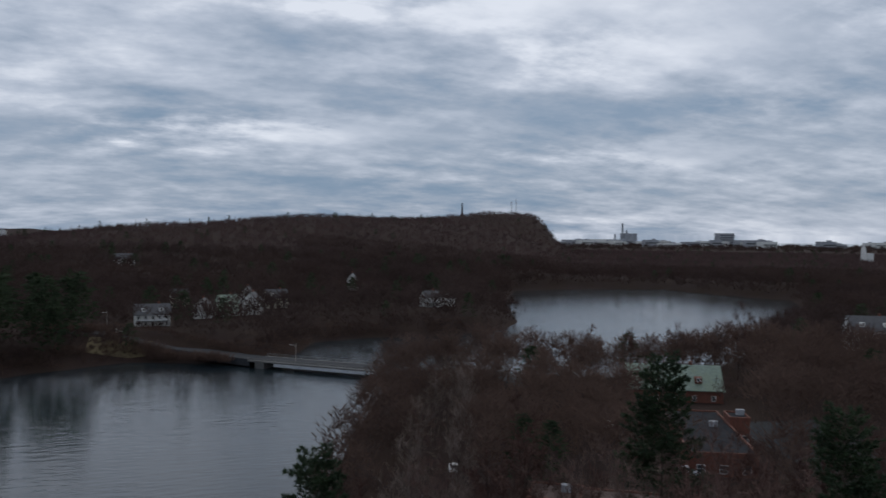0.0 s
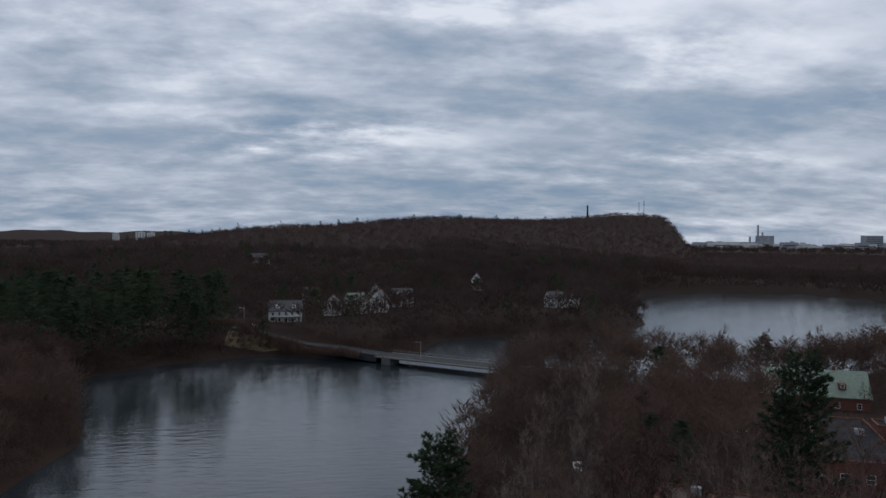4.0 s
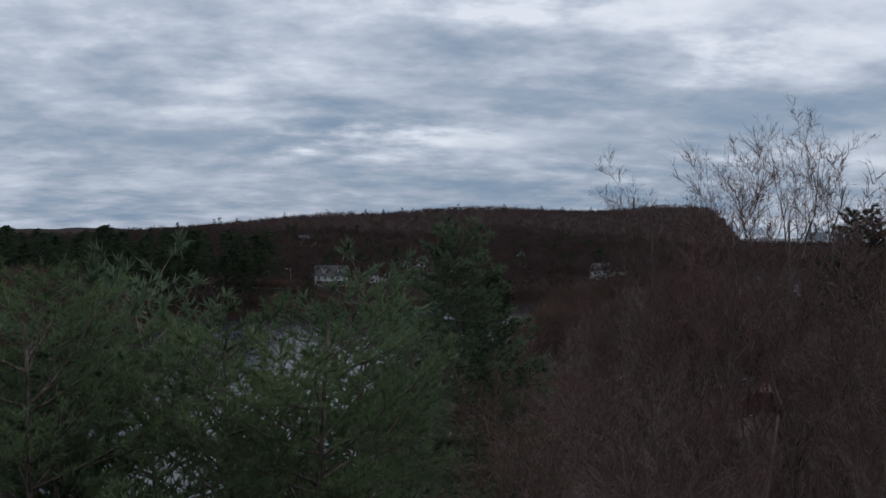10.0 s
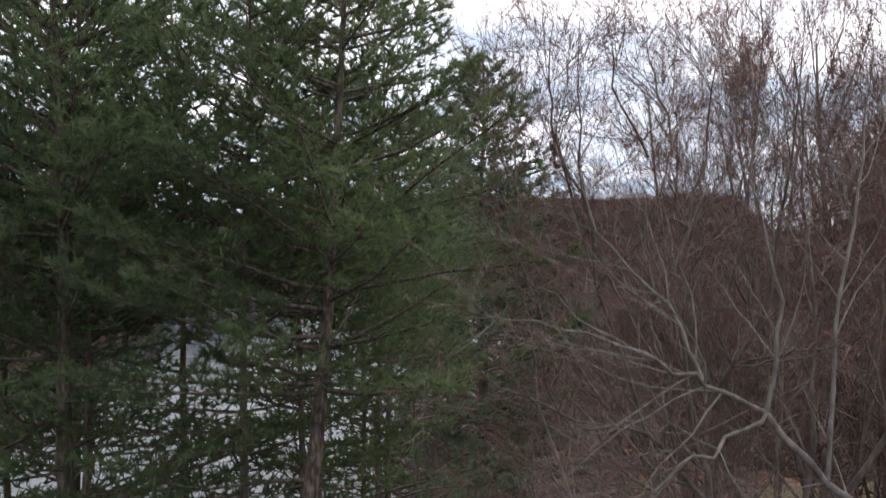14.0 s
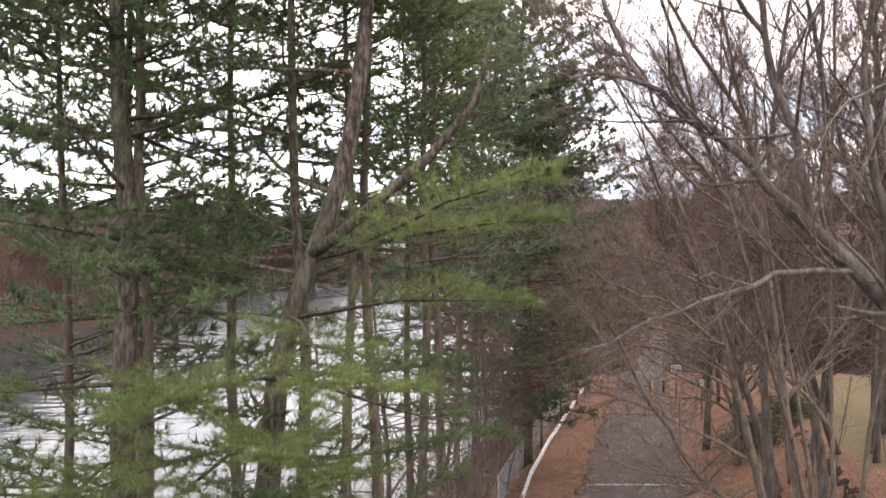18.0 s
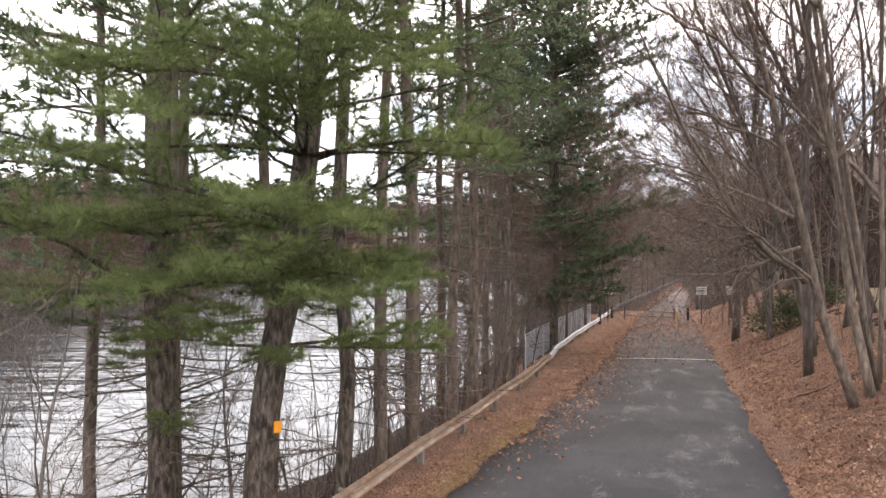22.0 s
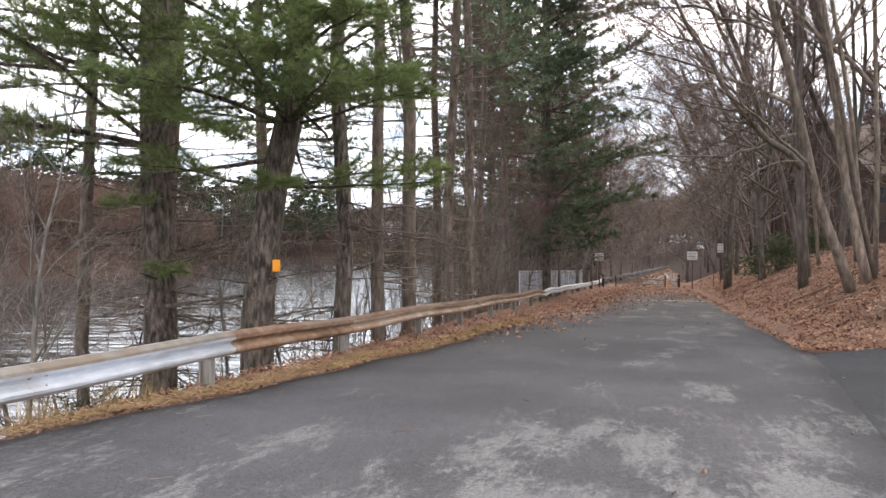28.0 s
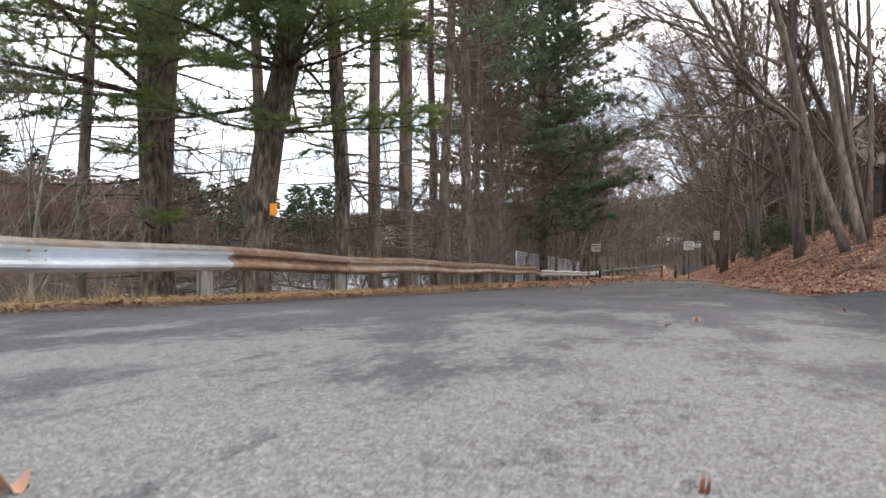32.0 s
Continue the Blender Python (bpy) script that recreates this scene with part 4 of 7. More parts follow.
def near_bare():
    rng = random.Random(21)
    G = "bare trees beside the lane"
    put(bare_tree("tall_tree", rng, 33, 0.38, 10.3, "very tall leafless tree with a fan-shaped crown", 11, 0.022, fork=0.46, limbs=16, group=G, up=0.16), 22.0, 38.9)
    put(bare_tree("broad_tree", rng, 23, 0.20, 8.0, "grey-barked bare tree on the bank", 6, 0.013, fork=0.36, limbs=10, lean=(-0.06, 0), group=G), 14.6, 29.0)
    put(bare_tree("leaning_tree", rng, 26, 0.17, 7.0, "tall reddish bare tree leaning towards the lane", 12, 0.016, fork=0.40, limbs=11, lean=(-0.30, 0.05), group=G, up=0.12, twig="twig_red"), 16.5, 22.0)
    put(bare_tree("leaning_tree", rng, 23, 0.16, 6.5, "reddish bare tree arching over the lane", 12, 0.017, fork=0.38, limbs=11, lean=(-0.30, 0.0), group=G, up=0.10, twig="twig_red"), 14.6, 33.0)
    put(bare_tree("tall_tree", random.Random(57), 35, 0.20, 7.0, "tall slim bare tree with an upswept twiggy crown", 11, 0.022, fork=0.52, limbs=15, group=G, up=0.16), 15.6, 46.0)
    a = put(bare_tree("bare_tree", rng, 21, 0.18, 6.0, "slender bare tree with a spreading twiggy crown", 10, 0.017, fork=0.30, limbs=10, group=G, lean=(-0.10, 0)), 13.5, 31.0)
    b = put(bare_tree("bare_tree", rng, 19, 0.15, 5.4, "slender reddish-twigged bare tree", 10, 0.017, fork=0.22, limbs=11, group=G, twig="twig_red", lean=(0.05, 0.02)), 16.2, 34.2)
    arch = bpy.data.objects["leaning_tree.001"]
    for x, y, rz, sc in ((21.5, 56.0, -10, 1.0), (24.5, 69.0, 12, 0.95), (18.5, 36.0, -12, 1.1), (29.0, 84.0, -6, 1.0), (33.5, 101.0, 10, 1.0), (1.5, 41.0, 175, 0.62), (*from_road(50, -7.2), 180, 0.62), (*from_road(60, -6.6), 168, 0.66), (*from_road(72, -6.4), 190, 0.7)):
        put(copy_thing(arch, pose(0, 0, 0)), x, y, rz, 0.05, sc)
    c = put(bare_tree("bare_tree", rng, 16, 0.12, 5.0, "pale slender bare tree beside the far lane", 9, 0.030, fork=0.14, limbs=11, group=G, twig="twig_pale", detail=1), *from_road(84, 5.2))
    for x, y, rz, sc, src in ((15.6, 23.5, 10, 1.25, b), (17.5, 28, 130, 1.3, a), (22, 31, 250, 1.35, b), (24.2, 52.5, 300, 1.1, a), (22.6, 50.4, 40, 1.1, b),
                              (15.4, 40.2, 95, 0.95, b), (20, 60, 150, 1.1, b), (27, 62, 0, 1.15, a), (26, 44, 60, 1.2, b), (29, 36, 170, 1.2, a),
                              (24, 25, 220, 1.4, a), (27, 30, 20, 1.35, b), (19.5, 24, 300, 1.35, a), (23.5, 70, 30, 1.0, b), (23, 79, 80, 1.0, a), (28, 74, 310, 1.1, b), (5.8, 52, 110, 0.9, a), (7.8, 61, 200, 0.95, b),
                              (1.6, 36.0, 15, 0.62, b), (5.0, 47.5, 120, 0.7, a), (8.0, 68, 240, 0.9, b), (2.4, 42.5, 60, 0.95, a), (4.2, 50.5, 10, 1.0, b), (0.2, 37.5, 330, 0.9, b), (-1.6, 30.0, 100, 0.85, a), (6.0, 58, 270, 1.0, a), (12.5, 76, 330, 0.9, a),
                              (25.5, 88, 45, 1.05, a), (30, 96, 100, 1.1, b), (15, 90, 10, 0.95, a), (20, 20, 120, 1.35, b), (31, 50, 90, 1.2, a)):
        put(copy_thing(src if y < 46 else c, pose(0, 0, 0)), x, y, rz, 0.05, sc)

    d = put(bare_tree("bare_tree", random.Random(66), 26, 0.15, 6.4, "tall reddish bare tree with a dense rounded crown", 15, 0.036, fork=0.50, limbs=15, group=G, twig="twig_red", detail=1, up=0.16), 19.0, 34.0)
    for x, y, rz, sc in ((23.5, 37.5, 40, 1.0), (27.5, 41, 130, 1.02), (32, 43, 220, 0.98), (22, 45, 300, 1.0), (28, 50, 70, 1.0), (35, 50, 160, 1.05), (38, 42, 250, 1.0), (27, 33, 10, 0.97), (33, 36, 95, 0.97)):
        put(copy_thing(d, pose(0, 0, 0)), x, y, rz, 0.05, sc * 1.16)

    e = put(bare_tree("slender_tree", random.Random(71), 9.5, 0.065, 3.0, "slender pale bare tree on the lake bank behind the guard rail", 7, 0.011, fork=0.2, limbs=12, group=G, twig="twig_pale", detail=1, up=0.05, bark="bark_pale"), -6.5, 12.3)
    for x, y, rz, sc in ((-8.1, 14.6, 50, 0.9), (-9.6, 18.0, 140, 1.05), (-5.0, 18.5, 20, 0.9), (-4.2, 21.5, 110, 0.85), (-8.8, 22.5, 260, 1.0)):
        put(copy_thing(e, pose(0, 0, 0)), x, y, rz, 0.05, sc)

    for s_, n_, rz, sc in ((92, -4.4, 40, 1.1), (101, 4.6, 120, 1.15), (112, -4.2, 200, 1.1), (122, 4.4, 300, 1.15), (134, -4.0, 20, 1.1), (146, 4.2, 90, 1.15), (158, -4.0, 160, 1.15), (170, 4.0, 240, 1.1), (73, 5.5, 75, 1.0), (78, -5.4, 110, 1.0),
                           (192, -3.5, 60, 1.0), (196, 3.0, 130, 1.0), (202, -0.2, 190, 1.0), (128, 4.6, 70, 1.1), (140, -4.4, 150, 1.1), (152, 4.4, 210, 1.1), (164, -4.2, 330, 1.1), (176, 4.2, 20, 1.1), (106, -4.4, 10, 1.0), (96, 4.8, 260, 1.0),
                           (184, -3.6, 100, 1.05), (182, 3.8, 15, 1.05), (86, -4.8, 300, 0.95), (118, -4.2, 95, 1.0), (45, 5.4, 30, 1.35), (52, 6.0, 200, 1.4), (39, 10.5, 120, 1.45), (34, 17, 280, 1.5), (60, 5.6, 70, 1.25), (47, 14, 10, 1.5),
                           (56, -5.0, 250, 1.0), (64, -4.7, 35, 1.0), (71, -4.5, 145, 1.05), (49, -5.5, 320, 0.85), (36, -7.2, 15, 0.42), (40, -8.0, 85, 0.5), (44, -7.0, 140, 0.45), (48, -8.4, 210, 0.55), (52, -7.4, 260, 0.45), (56, -7.0, 310, 0.5), (61, -7.6, 30, 0.5), (66, -6.8, 170, 0.5), (31, -7.6, 230, 0.4), (27, -8.2, 330, 0.4)):
        put(copy_thing(c, pose(0, 0, 0)), *from_road(s_, n_ + lane_bend(s_)), rz, 0.05, sc)


near_bare()


def limbed_tree(name, label, base, trunks, limbs, seed, twig="twig", fine=7, width=0.012, boughs=11, rise=0.02, bark="bark", top_ease=0.74):
    """A bare tree with given trunk and limb lines in the world; boughs and twigs grow from them."""
    rng = random.Random(seed)
    ob = thing(name, label, "tree", base, group="bare trees beside the lane")
    o = Vector(base)
    tris = []
    for pts, r0, r1 in trunks:
        g = Geo()
        q = [Vector((x, y, z if z < 18 else 18 + (z - 18) * top_ease)) - o for x, y, z in pts]
        fineq = [q[i].lerp(q[i + 1], k / 3) + Vector((rng.gauss(0, 0.03), rng.gauss(0, 0.03), 0)) for i in range(len(q) - 1) for k in range(3)] + [q[-1]]
        g.tube(fineq, [r0 + (r1 - r0) * i / (len(fineq) - 1) for i in range(len(fineq))], 9)
        part("trunk", g, M[bark], ob, smooth=True)
        limbs = limbs + [(None, fineq[len(fineq) // 2:], r1 * 1.4)]
    for line in limbs:
        g = Geo()
        if line[0] is None:
            fq, r0 = line[1], line[2]
        else:
            q = [Vector((x, y, z if z < 18 else 18 + (z - 18) * top_ease)) - o for x, y, z in line[0]]
            r0 = line[1]
            fq = [q[i].lerp(q[i + 1], k / 4) + Vector((rng.gauss(0, 0.05), rng.gauss(0, 0.05), rng.gauss(0, 0.05))) * (1 if k else 0) for i in range(len(q) - 1) for k in range(4)] + [q[-1]]
            g.tube(fq, [r0 * (1 - 0.85 * i / (len(fq) - 1)) for i in range(len(fq))], 6, False)
        n = len(fq)
        for k in range(boughs):
            f = rng.uniform(0.12, 1.0)
            i = min(int(f * (n - 1)), n - 2)
            d = off_axis(fq[i + 1] - fq[i], rng.uniform(0.45, 1.05), rng)
            r = max(r0 * (1 - 0.8 * f) * 0.55, 0.008)
            bp, br = bend(fq[i], d, rng.uniform(1.2, 3.4) * (1.1 - 0.4 * f), r, r * 0.2, 6, rng, 0.14, rise)
            g.tube(bp, br, 5, False)
            twig_spray(tris, bp, rng, fine, 0.8, width, 1)
            for _ in range(3):
                ii = rng.randrange(1, 6)
                b3, r3 = bend(bp[ii], off_axis(bp[ii + 1 if ii < 6 else ii] - bp[ii - 1], rng.uniform(0.5, 1.0), rng), rng.uniform(0.6, 1.5), br[ii] * 0.6, 0.003, 4, rng, 0.15, rise)
                g.tube(b3, r3, 4, False)
                twig_spray(tris, b3, rng, fine - 2, 0.6, width, 1)
        part("limb", g, M[bark], ob, smooth=True, kind="stuff")
    tw = new("twig_haze", tri_mesh("twig_haze", np.array(tris), M[twig]))
    tw.parent = ob
    tagged(tw, kind="stuff")


def overhanging():
    z = height(11.0, 21.8) - 0.2
    limbed_tree("leaning_tree", "leaning bare tree with long limbs over the lane", (10.6, 21.6, z),
                [([(10.6, 21.6, z), (9.7, 21.7, 3.0), (8.9, 21.8, 6.5), (8.2, 21.9, 9.5), (7.0, 22.0, 13.0)], 0.15, 0.05),
                 ([(11.2, 21.9, z), (10.6, 22.0, 3.2), (10.2, 22.1, 7.0), (9.6, 22.2, 11.5), (9.4, 22.2, 16.0)], 0.14, 0.04)],
                [([(9.3, 21.7, 3.7), (7.5, 21.2, 5.1), (5.8, 21.0, 7.8), (4.5, 20.9, 10.5)], 0.10),
                 ([(9.2, 21.8, 4.6), (6.9, 21.0, 3.9), (4.6, 20.6, 3.85)], 0.06),
                 ([(9.0, 21.8, 5.4), (6.1, 22.6, 6.8), (4.4, 23.0, 7.4)], 0.06),
                 ([(8.5, 21.9, 8.5), (6.6, 20.5, 9.8), (4.8, 19.8, 10.4), (3.2, 19.4, 12.0)], 0.06),
                 ([(10.2, 22.1, 7.0), (11.6, 21.5, 9.2), (12.6, 21.3, 12.5)], 0.07),
                 ([(9.6, 21.7, 3.4), (8.0, 20.6, 4.6), (6.4, 20.0, 5.6), (4.9, 19.6, 6.2)], 0.05),
                 ([(8.7, 21.8, 7.2), (7.2, 22.8, 8.2), (5.6, 23.4, 8.4), (4.2, 23.6, 9.2)], 0.05)], 41, "twig", 8, 0.012, 17, 0.02, "bark_tan")
    # several slim stems from one stool, their crowns meeting high above the lane
    z = height(11.6, 22.6) - 0.2
    limbed_tree("many_stemmed_tree", "slim-stemmed reddish bare tree with a high twiggy crown over the lane", (11.6, 22.6, z),
                [([(11.6, 22.6, z), (11.0, 22.5, 5.0), (9.8, 22.0, 11.0), (8.0, 21.0, 18.0), (7.2, 20.4, 25.0)], 0.075, 0.03),
                 ([(11.9, 22.9, z), (11.8, 22.8, 6.0), (11.4, 22.0, 13.0), (11.2, 21.2, 20.0), (11.6, 20.8, 26.0)], 0.075, 0.03),
                 ([(12.2, 22.5, z), (12.6, 22.2, 6.0), (13.4, 21.4, 13.0), (14.0, 20.6, 20.0), (14.4, 20.2, 25.5)], 0.075, 0.03),
                 ([(11.5, 22.2, z), (10.2, 21.6, 6.0), (8.0, 20.4, 12.5), (5.6, 19.2, 18.5), (4.4, 18.4, 23.5)], 0.075, 0.03)],
                [([(9.0, 21.6, 14.5), (7.0, 21.4, 17.5), (5.6, 21.6, 21.5), (5.0, 21.8, 25.0)], 0.07),
                 ([(8.0, 21.0, 18.0), (8.8, 19.6, 20.5), (9.4, 18.4, 23.5)], 0.06),
                 ([(11.4, 22.0, 13.0), (10.2, 20.0, 16.0), (9.6, 18.4, 20.0), (9.2, 17.4, 24.5)], 0.07),
                 ([(11.2, 21.2, 20.0), (12.4, 19.4, 22.0), (13.0, 18.4, 25.0)], 0.05),
                 ([(13.4, 21.4, 13.0), (12.4, 19.4, 15.5), (12.0, 18.0, 19.0), (12.2, 17.4, 23.5)], 0.06),
                 ([(13.0, 21.8, 10.0), (15.0, 20.4, 13.5), (16.2, 19.6, 18.0), (16.8, 19.0, 23.0)], 0.07),
                 ([(8.0, 20.4, 12.5), (6.2, 19.0, 14.0), (4.4, 17.8, 16.5), (3.4, 17.2, 20.0)], 0.06),
                 ([(5.6, 19.2, 18.5), (6.4, 17.4, 20.5), (6.6, 16.6, 24.0)], 0.05),
                 ([(9.8, 22.0, 11.0), (7.6, 23.4, 13.5), (5.4, 24.2, 17.0), (4.6, 24.6, 21.5)], 0.07),
                 ([(11.8, 22.8, 6.0), (9.6, 24.0, 9.0), (7.4, 25.0, 13.0), (6.4, 25.4, 17.5)], 0.07),
                 ([(4.4, 18.4, 22.5), (4.0, 16.8, 24.6), (3.8, 15.8, 26.6)], 0.035),
                 ([(5.6, 19.2, 18.5), (4.8, 17.6, 22.5), (4.6, 16.6, 26.4)], 0.05),
                 ([(7.2, 20.4, 23.0), (5.8, 18.6, 25.0), (5.4, 17.6, 27.0)], 0.04),
                 ([(6.6, 16.6, 22.5), (6.4, 17.2, 25.0), (6.3, 17.6, 27.0)], 0.035),
                 ([(3.4, 17.2, 19.5), (3.2, 16.2, 22.5), (3.1, 15.6, 25.4)], 0.035),
                 ([(4.6, 24.6, 21.0), (3.8, 23.0, 23.5), (3.5, 21.8, 26.2)], 0.035)], 47, "twig_red", 8, 0.014, 15, 0.04, "bark_tan")
    z = height(13.8, 15.0) - 0.2
    limbed_tree("leaning_tree", "large pale-limbed bare tree reaching far over the lane", (13.8, 15.0, z),
                [([(13.8, 15.0, z), (11.8, 14.4, 5.0), (10.0, 14.1, 8.6), (8.1, 14.0, 10.9), (6.7, 14.0, 12.2)], 0.26, 0.12)],
                [([(6.7, 14.0, 12.2), (5.6, 14.0, 13.4), (4.3, 13.8, 14.2), (2.5, 13.7, 14.5)], 0.10),
                 ([(7.4, 14.0, 11.6), (6.3, 13.6, 15.0), (5.8, 13.4, 17.3), (5.0, 13.2, 21.0)], 0.09),
                 ([(8.1, 14.0, 10.9), (6.4, 13.4, 10.9), (4.6, 12.8, 10.3), (2.9, 12.6, 9.7)], 0.07),
                 ([(9.0, 14.0, 9.8), (8.6, 14.6, 13.5), (8.9, 15.0, 18.0), (8.6, 15.4, 25.0)], 0.10),
                 ([(8.7, 14.5, 14.0), (10.0, 13.6, 17.0), (10.6, 13.2, 21.0), (10.4, 13.0, 25.0)], 0.07),
                 ([(6.0, 13.5, 16.2), (7.0, 12.8, 19.0), (7.4, 12.6, 24.5)], 0.06),
                 ([(5.4, 13.3, 19.0), (6.2, 13.6, 22.0), (6.4, 13.8, 25.5)], 0.04),
                 ([(6.3, 13.6, 15.0), (5.0, 13.0, 16.4), (3.2, 12.6, 17.0), (1.8, 12.6, 17.6)], 0.05),
                 ([(4.3, 13.8, 14.2), (3.4, 14.6, 16.6), (3.0, 15.2, 20.5)], 0.05),
                 ([(5.8, 13.4, 17.3), (4.4, 14.2, 18.0), (3.0, 14.6, 19.5)], 0.05),
                 ([(10.0, 14.1, 8.6), (10.4, 14.6, 12.0), (11.0, 15.2, 18.0), (11.6, 15.4, 25.0)], 0.09)], 43, "twig_red", 8, 0.012, 14, 0.06)

    z = height(15.5, 12.5) - 0.2
    limbed_tree("pale_limbed_tree", "bare tree whose pale forked limbs spread from a broken hub", (15.5, 12.5, z),
                [([(15.5, 12.5, z), (14.0, 12.4, 6.0), (12.0, 12.2, 11.5), (10.0, 11.9, 14.4), (8.3, 11.6, 15.3), (7.3, 11.5, 16.0), (6.3, 11.4, 17.1)], 0.11, 0.05)],
                [([(6.3, 11.4, 17.1), (5.2, 10.9, 17.6), (4.2, 10.5, 18.2), (3.1, 10.6, 18.6), (1.8, 10.8, 18.8)], 0.042),
                 ([(6.3, 11.4, 17.1), (5.4, 10.9, 16.7), (4.7, 10.5, 16.6), (4.0, 10.4, 15.8), (3.0, 10.4, 15.4)], 0.034),
                 ([(6.3, 11.4, 17.1), (6.6, 11.5, 19.0), (6.2, 11.8, 21.5), (6.4, 11.9, 24.0)], 0.036),
                 ([(7.3, 11.5, 16.0), (7.6, 11.8, 19.0), (8.2, 12.2, 22.0), (8.4, 12.4, 25.0)], 0.04),
                 ([(8.3, 11.6, 15.3), (7.6, 11.2, 14.0), (6.4, 10.9, 13.4), (5.4, 10.8, 12.2)], 0.034),
                 ([(5.2, 10.9, 17.6), (4.8, 11.3, 19.0), (3.8, 11.6, 20.4), (3.4, 12.0, 22.5)], 0.035)], 53, "twig_pale", 5, 0.010, 9, 0.03, "bark_pale")
    put(bare_tree("tall_tree", random.Random(31), 35, 0.15, 6.0, "tall slim bare tree with upswept reddish twigs", 10, 0.018, fork=0.62, limbs=13, group="bare trees beside the lane", up=0.22, lean=(-0.075, -0.02), twig="twig_red"), 12.2, 28.2)

    # more trees whose limbs arch over the lane farther on
    for x, y, sd in ((15.0, 34.0, 61), (18.6, 46.0, 62)):
        z = height(x, y) - 0.2
        limbed_tree("arching_tree", "dark slim bare tree with limbs arching over the lane", (x, y, z),
                    [([(x, y, z), (x - 0.8, y, 3.0), (x - 2.2, y - 0.2, 7.0), (x - 4.4, y - 0.5, 11.5), (x - 6.4, y - 0.6, 14.5)], 0.14, 0.04),
                     ([(x + 0.5, y + 0.3, z), (x + 0.2, y + 0.3, 4.0), (x - 0.6, y + 0.4, 9.5), (x - 1.4, y + 0.4, 15.0)], 0.08, 0.03)],
                    [([(x - 0.9, y, 3.4), (x - 3.0, y - 0.6, 4.6), (x - 5.4, y - 0.9, 5.0), (x - 7.8, y - 1.0, 5.6)], 0.07),
                     ([(x - 1.6, y, 5.2), (x - 4.0, y + 0.8, 7.2), (x - 6.6, y + 1.2, 8.0), (x - 8.8, y + 1.4, 8.4)], 0.07),
                     ([(x - 2.2, y - 0.2, 7.0), (x - 4.6, y - 1.2, 8.8), (x - 7.2, y - 1.6, 10.2), (x - 9.0, y - 1.8, 11.6)], 0.06),
                     ([(x - 3.4, y - 0.4, 9.5), (x - 5.6, y + 0.8, 10.6), (x - 8.4, y + 1.4, 12.6), (x - 9.6, y + 1.6, 15.0)], 0.06),
                     ([(x - 0.4, y + 0.4, 8.0), (x + 1.6, y, 10.5), (x + 2.8, y - 0.2, 14.5)], 0.06),
                     ([(x - 1.0, y + 0.4, 12.0), (x - 3.0, y + 0.6, 14.0), (x - 4.6, y + 0.8, 17.0)], 0.05)], sd, "twig_pale", 7, 0.016, 14, 0.02, "bark_tan")
    arch = bpy.data.objects["arching_tree"]
    for s, n, turn, sc in ((55, 6.2, -8, 1.0), (64, 5.6, 10, 1.05), (76, 5.4, -5, 1.05), (58, -7.4, 176, 0.95), (70, -6.6, 190, 1.0), (83, -6.0, 170, 1.05)):
        x, y = from_road(s, n)
        copy_thing(arch, pose(x, y, height(x, y) - 0.2, 0, 0, turn) @ Matrix.Scale(sc, 4))


overhanging()


# ---- mid and far woods ----
def crown_shards(rng, n, tall, wide, length, width, trunk=True, out=0.45, low=0.60):
    """Loose triangles for one far bare crown, fanned up and outwards."""
    t = []
    for _ in range(n):
        a, e = rng.uniform(0, 2 * math.pi), rng.uniform(-0.35, 1.45)
        k = rng.uniform(0.35, 1.0)
        c = Vector((math.cos(a) * math.cos(e) * wide * k, math.sin(a) * math.cos(e) * wide * k, tall * low + math.sin(e) * tall * 0.40 * k))
        d = (Vector((math.cos(a) * out, math.sin(a) * out, 1.0)) + Vector((rng.gauss(0, 0.45), rng.gauss(0, 0.45), rng.gauss(0, 0.3)))).normalized()
        blade(t, c - d * length * 0.5, d, length * rng.uniform(0.6, 1.3), width * rng.uniform(0.6, 1.4), rng)
    if trunk:
        for a in (0.0, 2.1):
            u = Vector((math.cos(a), math.sin(a), 0)) * tall * 0.006
            t.append((tuple(-u), tuple(u), (rng.gauss(0, 0.4), rng.gauss(0, 0.4), tall * 0.8)))
    return np.array(t)


def pine_shards(rng, tall, wide, n, length, width):
    t = []
    for _ in range(n):
        f = rng.random() ** 0.8
        a = rng.uniform(0, 2 * math.pi)
        r = wide * (1 - f) ** 0.38 * rng.uniform(0.25, 1.0)
        c = Vector((math.cos(a) * r, math.sin(a) * r, tall * (0.26 + 0.70 * f)))
        d = Vector((math.cos(a), math.sin(a), rng.gauss(0.12, 0.3))).normalized()
        blade(t, c - d * length * 0.4, d, length * rng.uniform(0.6, 1.3), width * rng.uniform(0.7, 1.3), rng)
    return np.array(t)


def scatter(points, templates, rng, scale=(0.75, 1.2), spread=(0.85, 1.2)):
    out = []
    for x, y, z in points:
        t = templates[rng.randrange(len(templates))]
        a = rng.uniform(0, 6.283)
        s, w = rng.uniform(*scale), rng.uniform(*spread)
        ca, sa = math.cos(a) * s * w, math.sin(a) * s * w
        R = np.array([[ca, -sa, 0], [sa, ca, 0], [0, 0, s]])
        out.append(t @ R.T + np.array((x, y, z - 0.2)))
    return np.concatenate(out)


CLEAR = [(60, 104, 14), (87, 122, 12), (96, 139, 14), (103, 157, 13), (78, 108, 8), (119, 185, 20), (112, 122, 16), (244, 253, 14), (-25, 388, 11), (-2, 414, 8), (8, 419, 8), (20, 415, 9), (36, 465, 10), (97, 567, 9), (126, 455, 12), (-70, 731, 14),
         (30, 52, 8)]


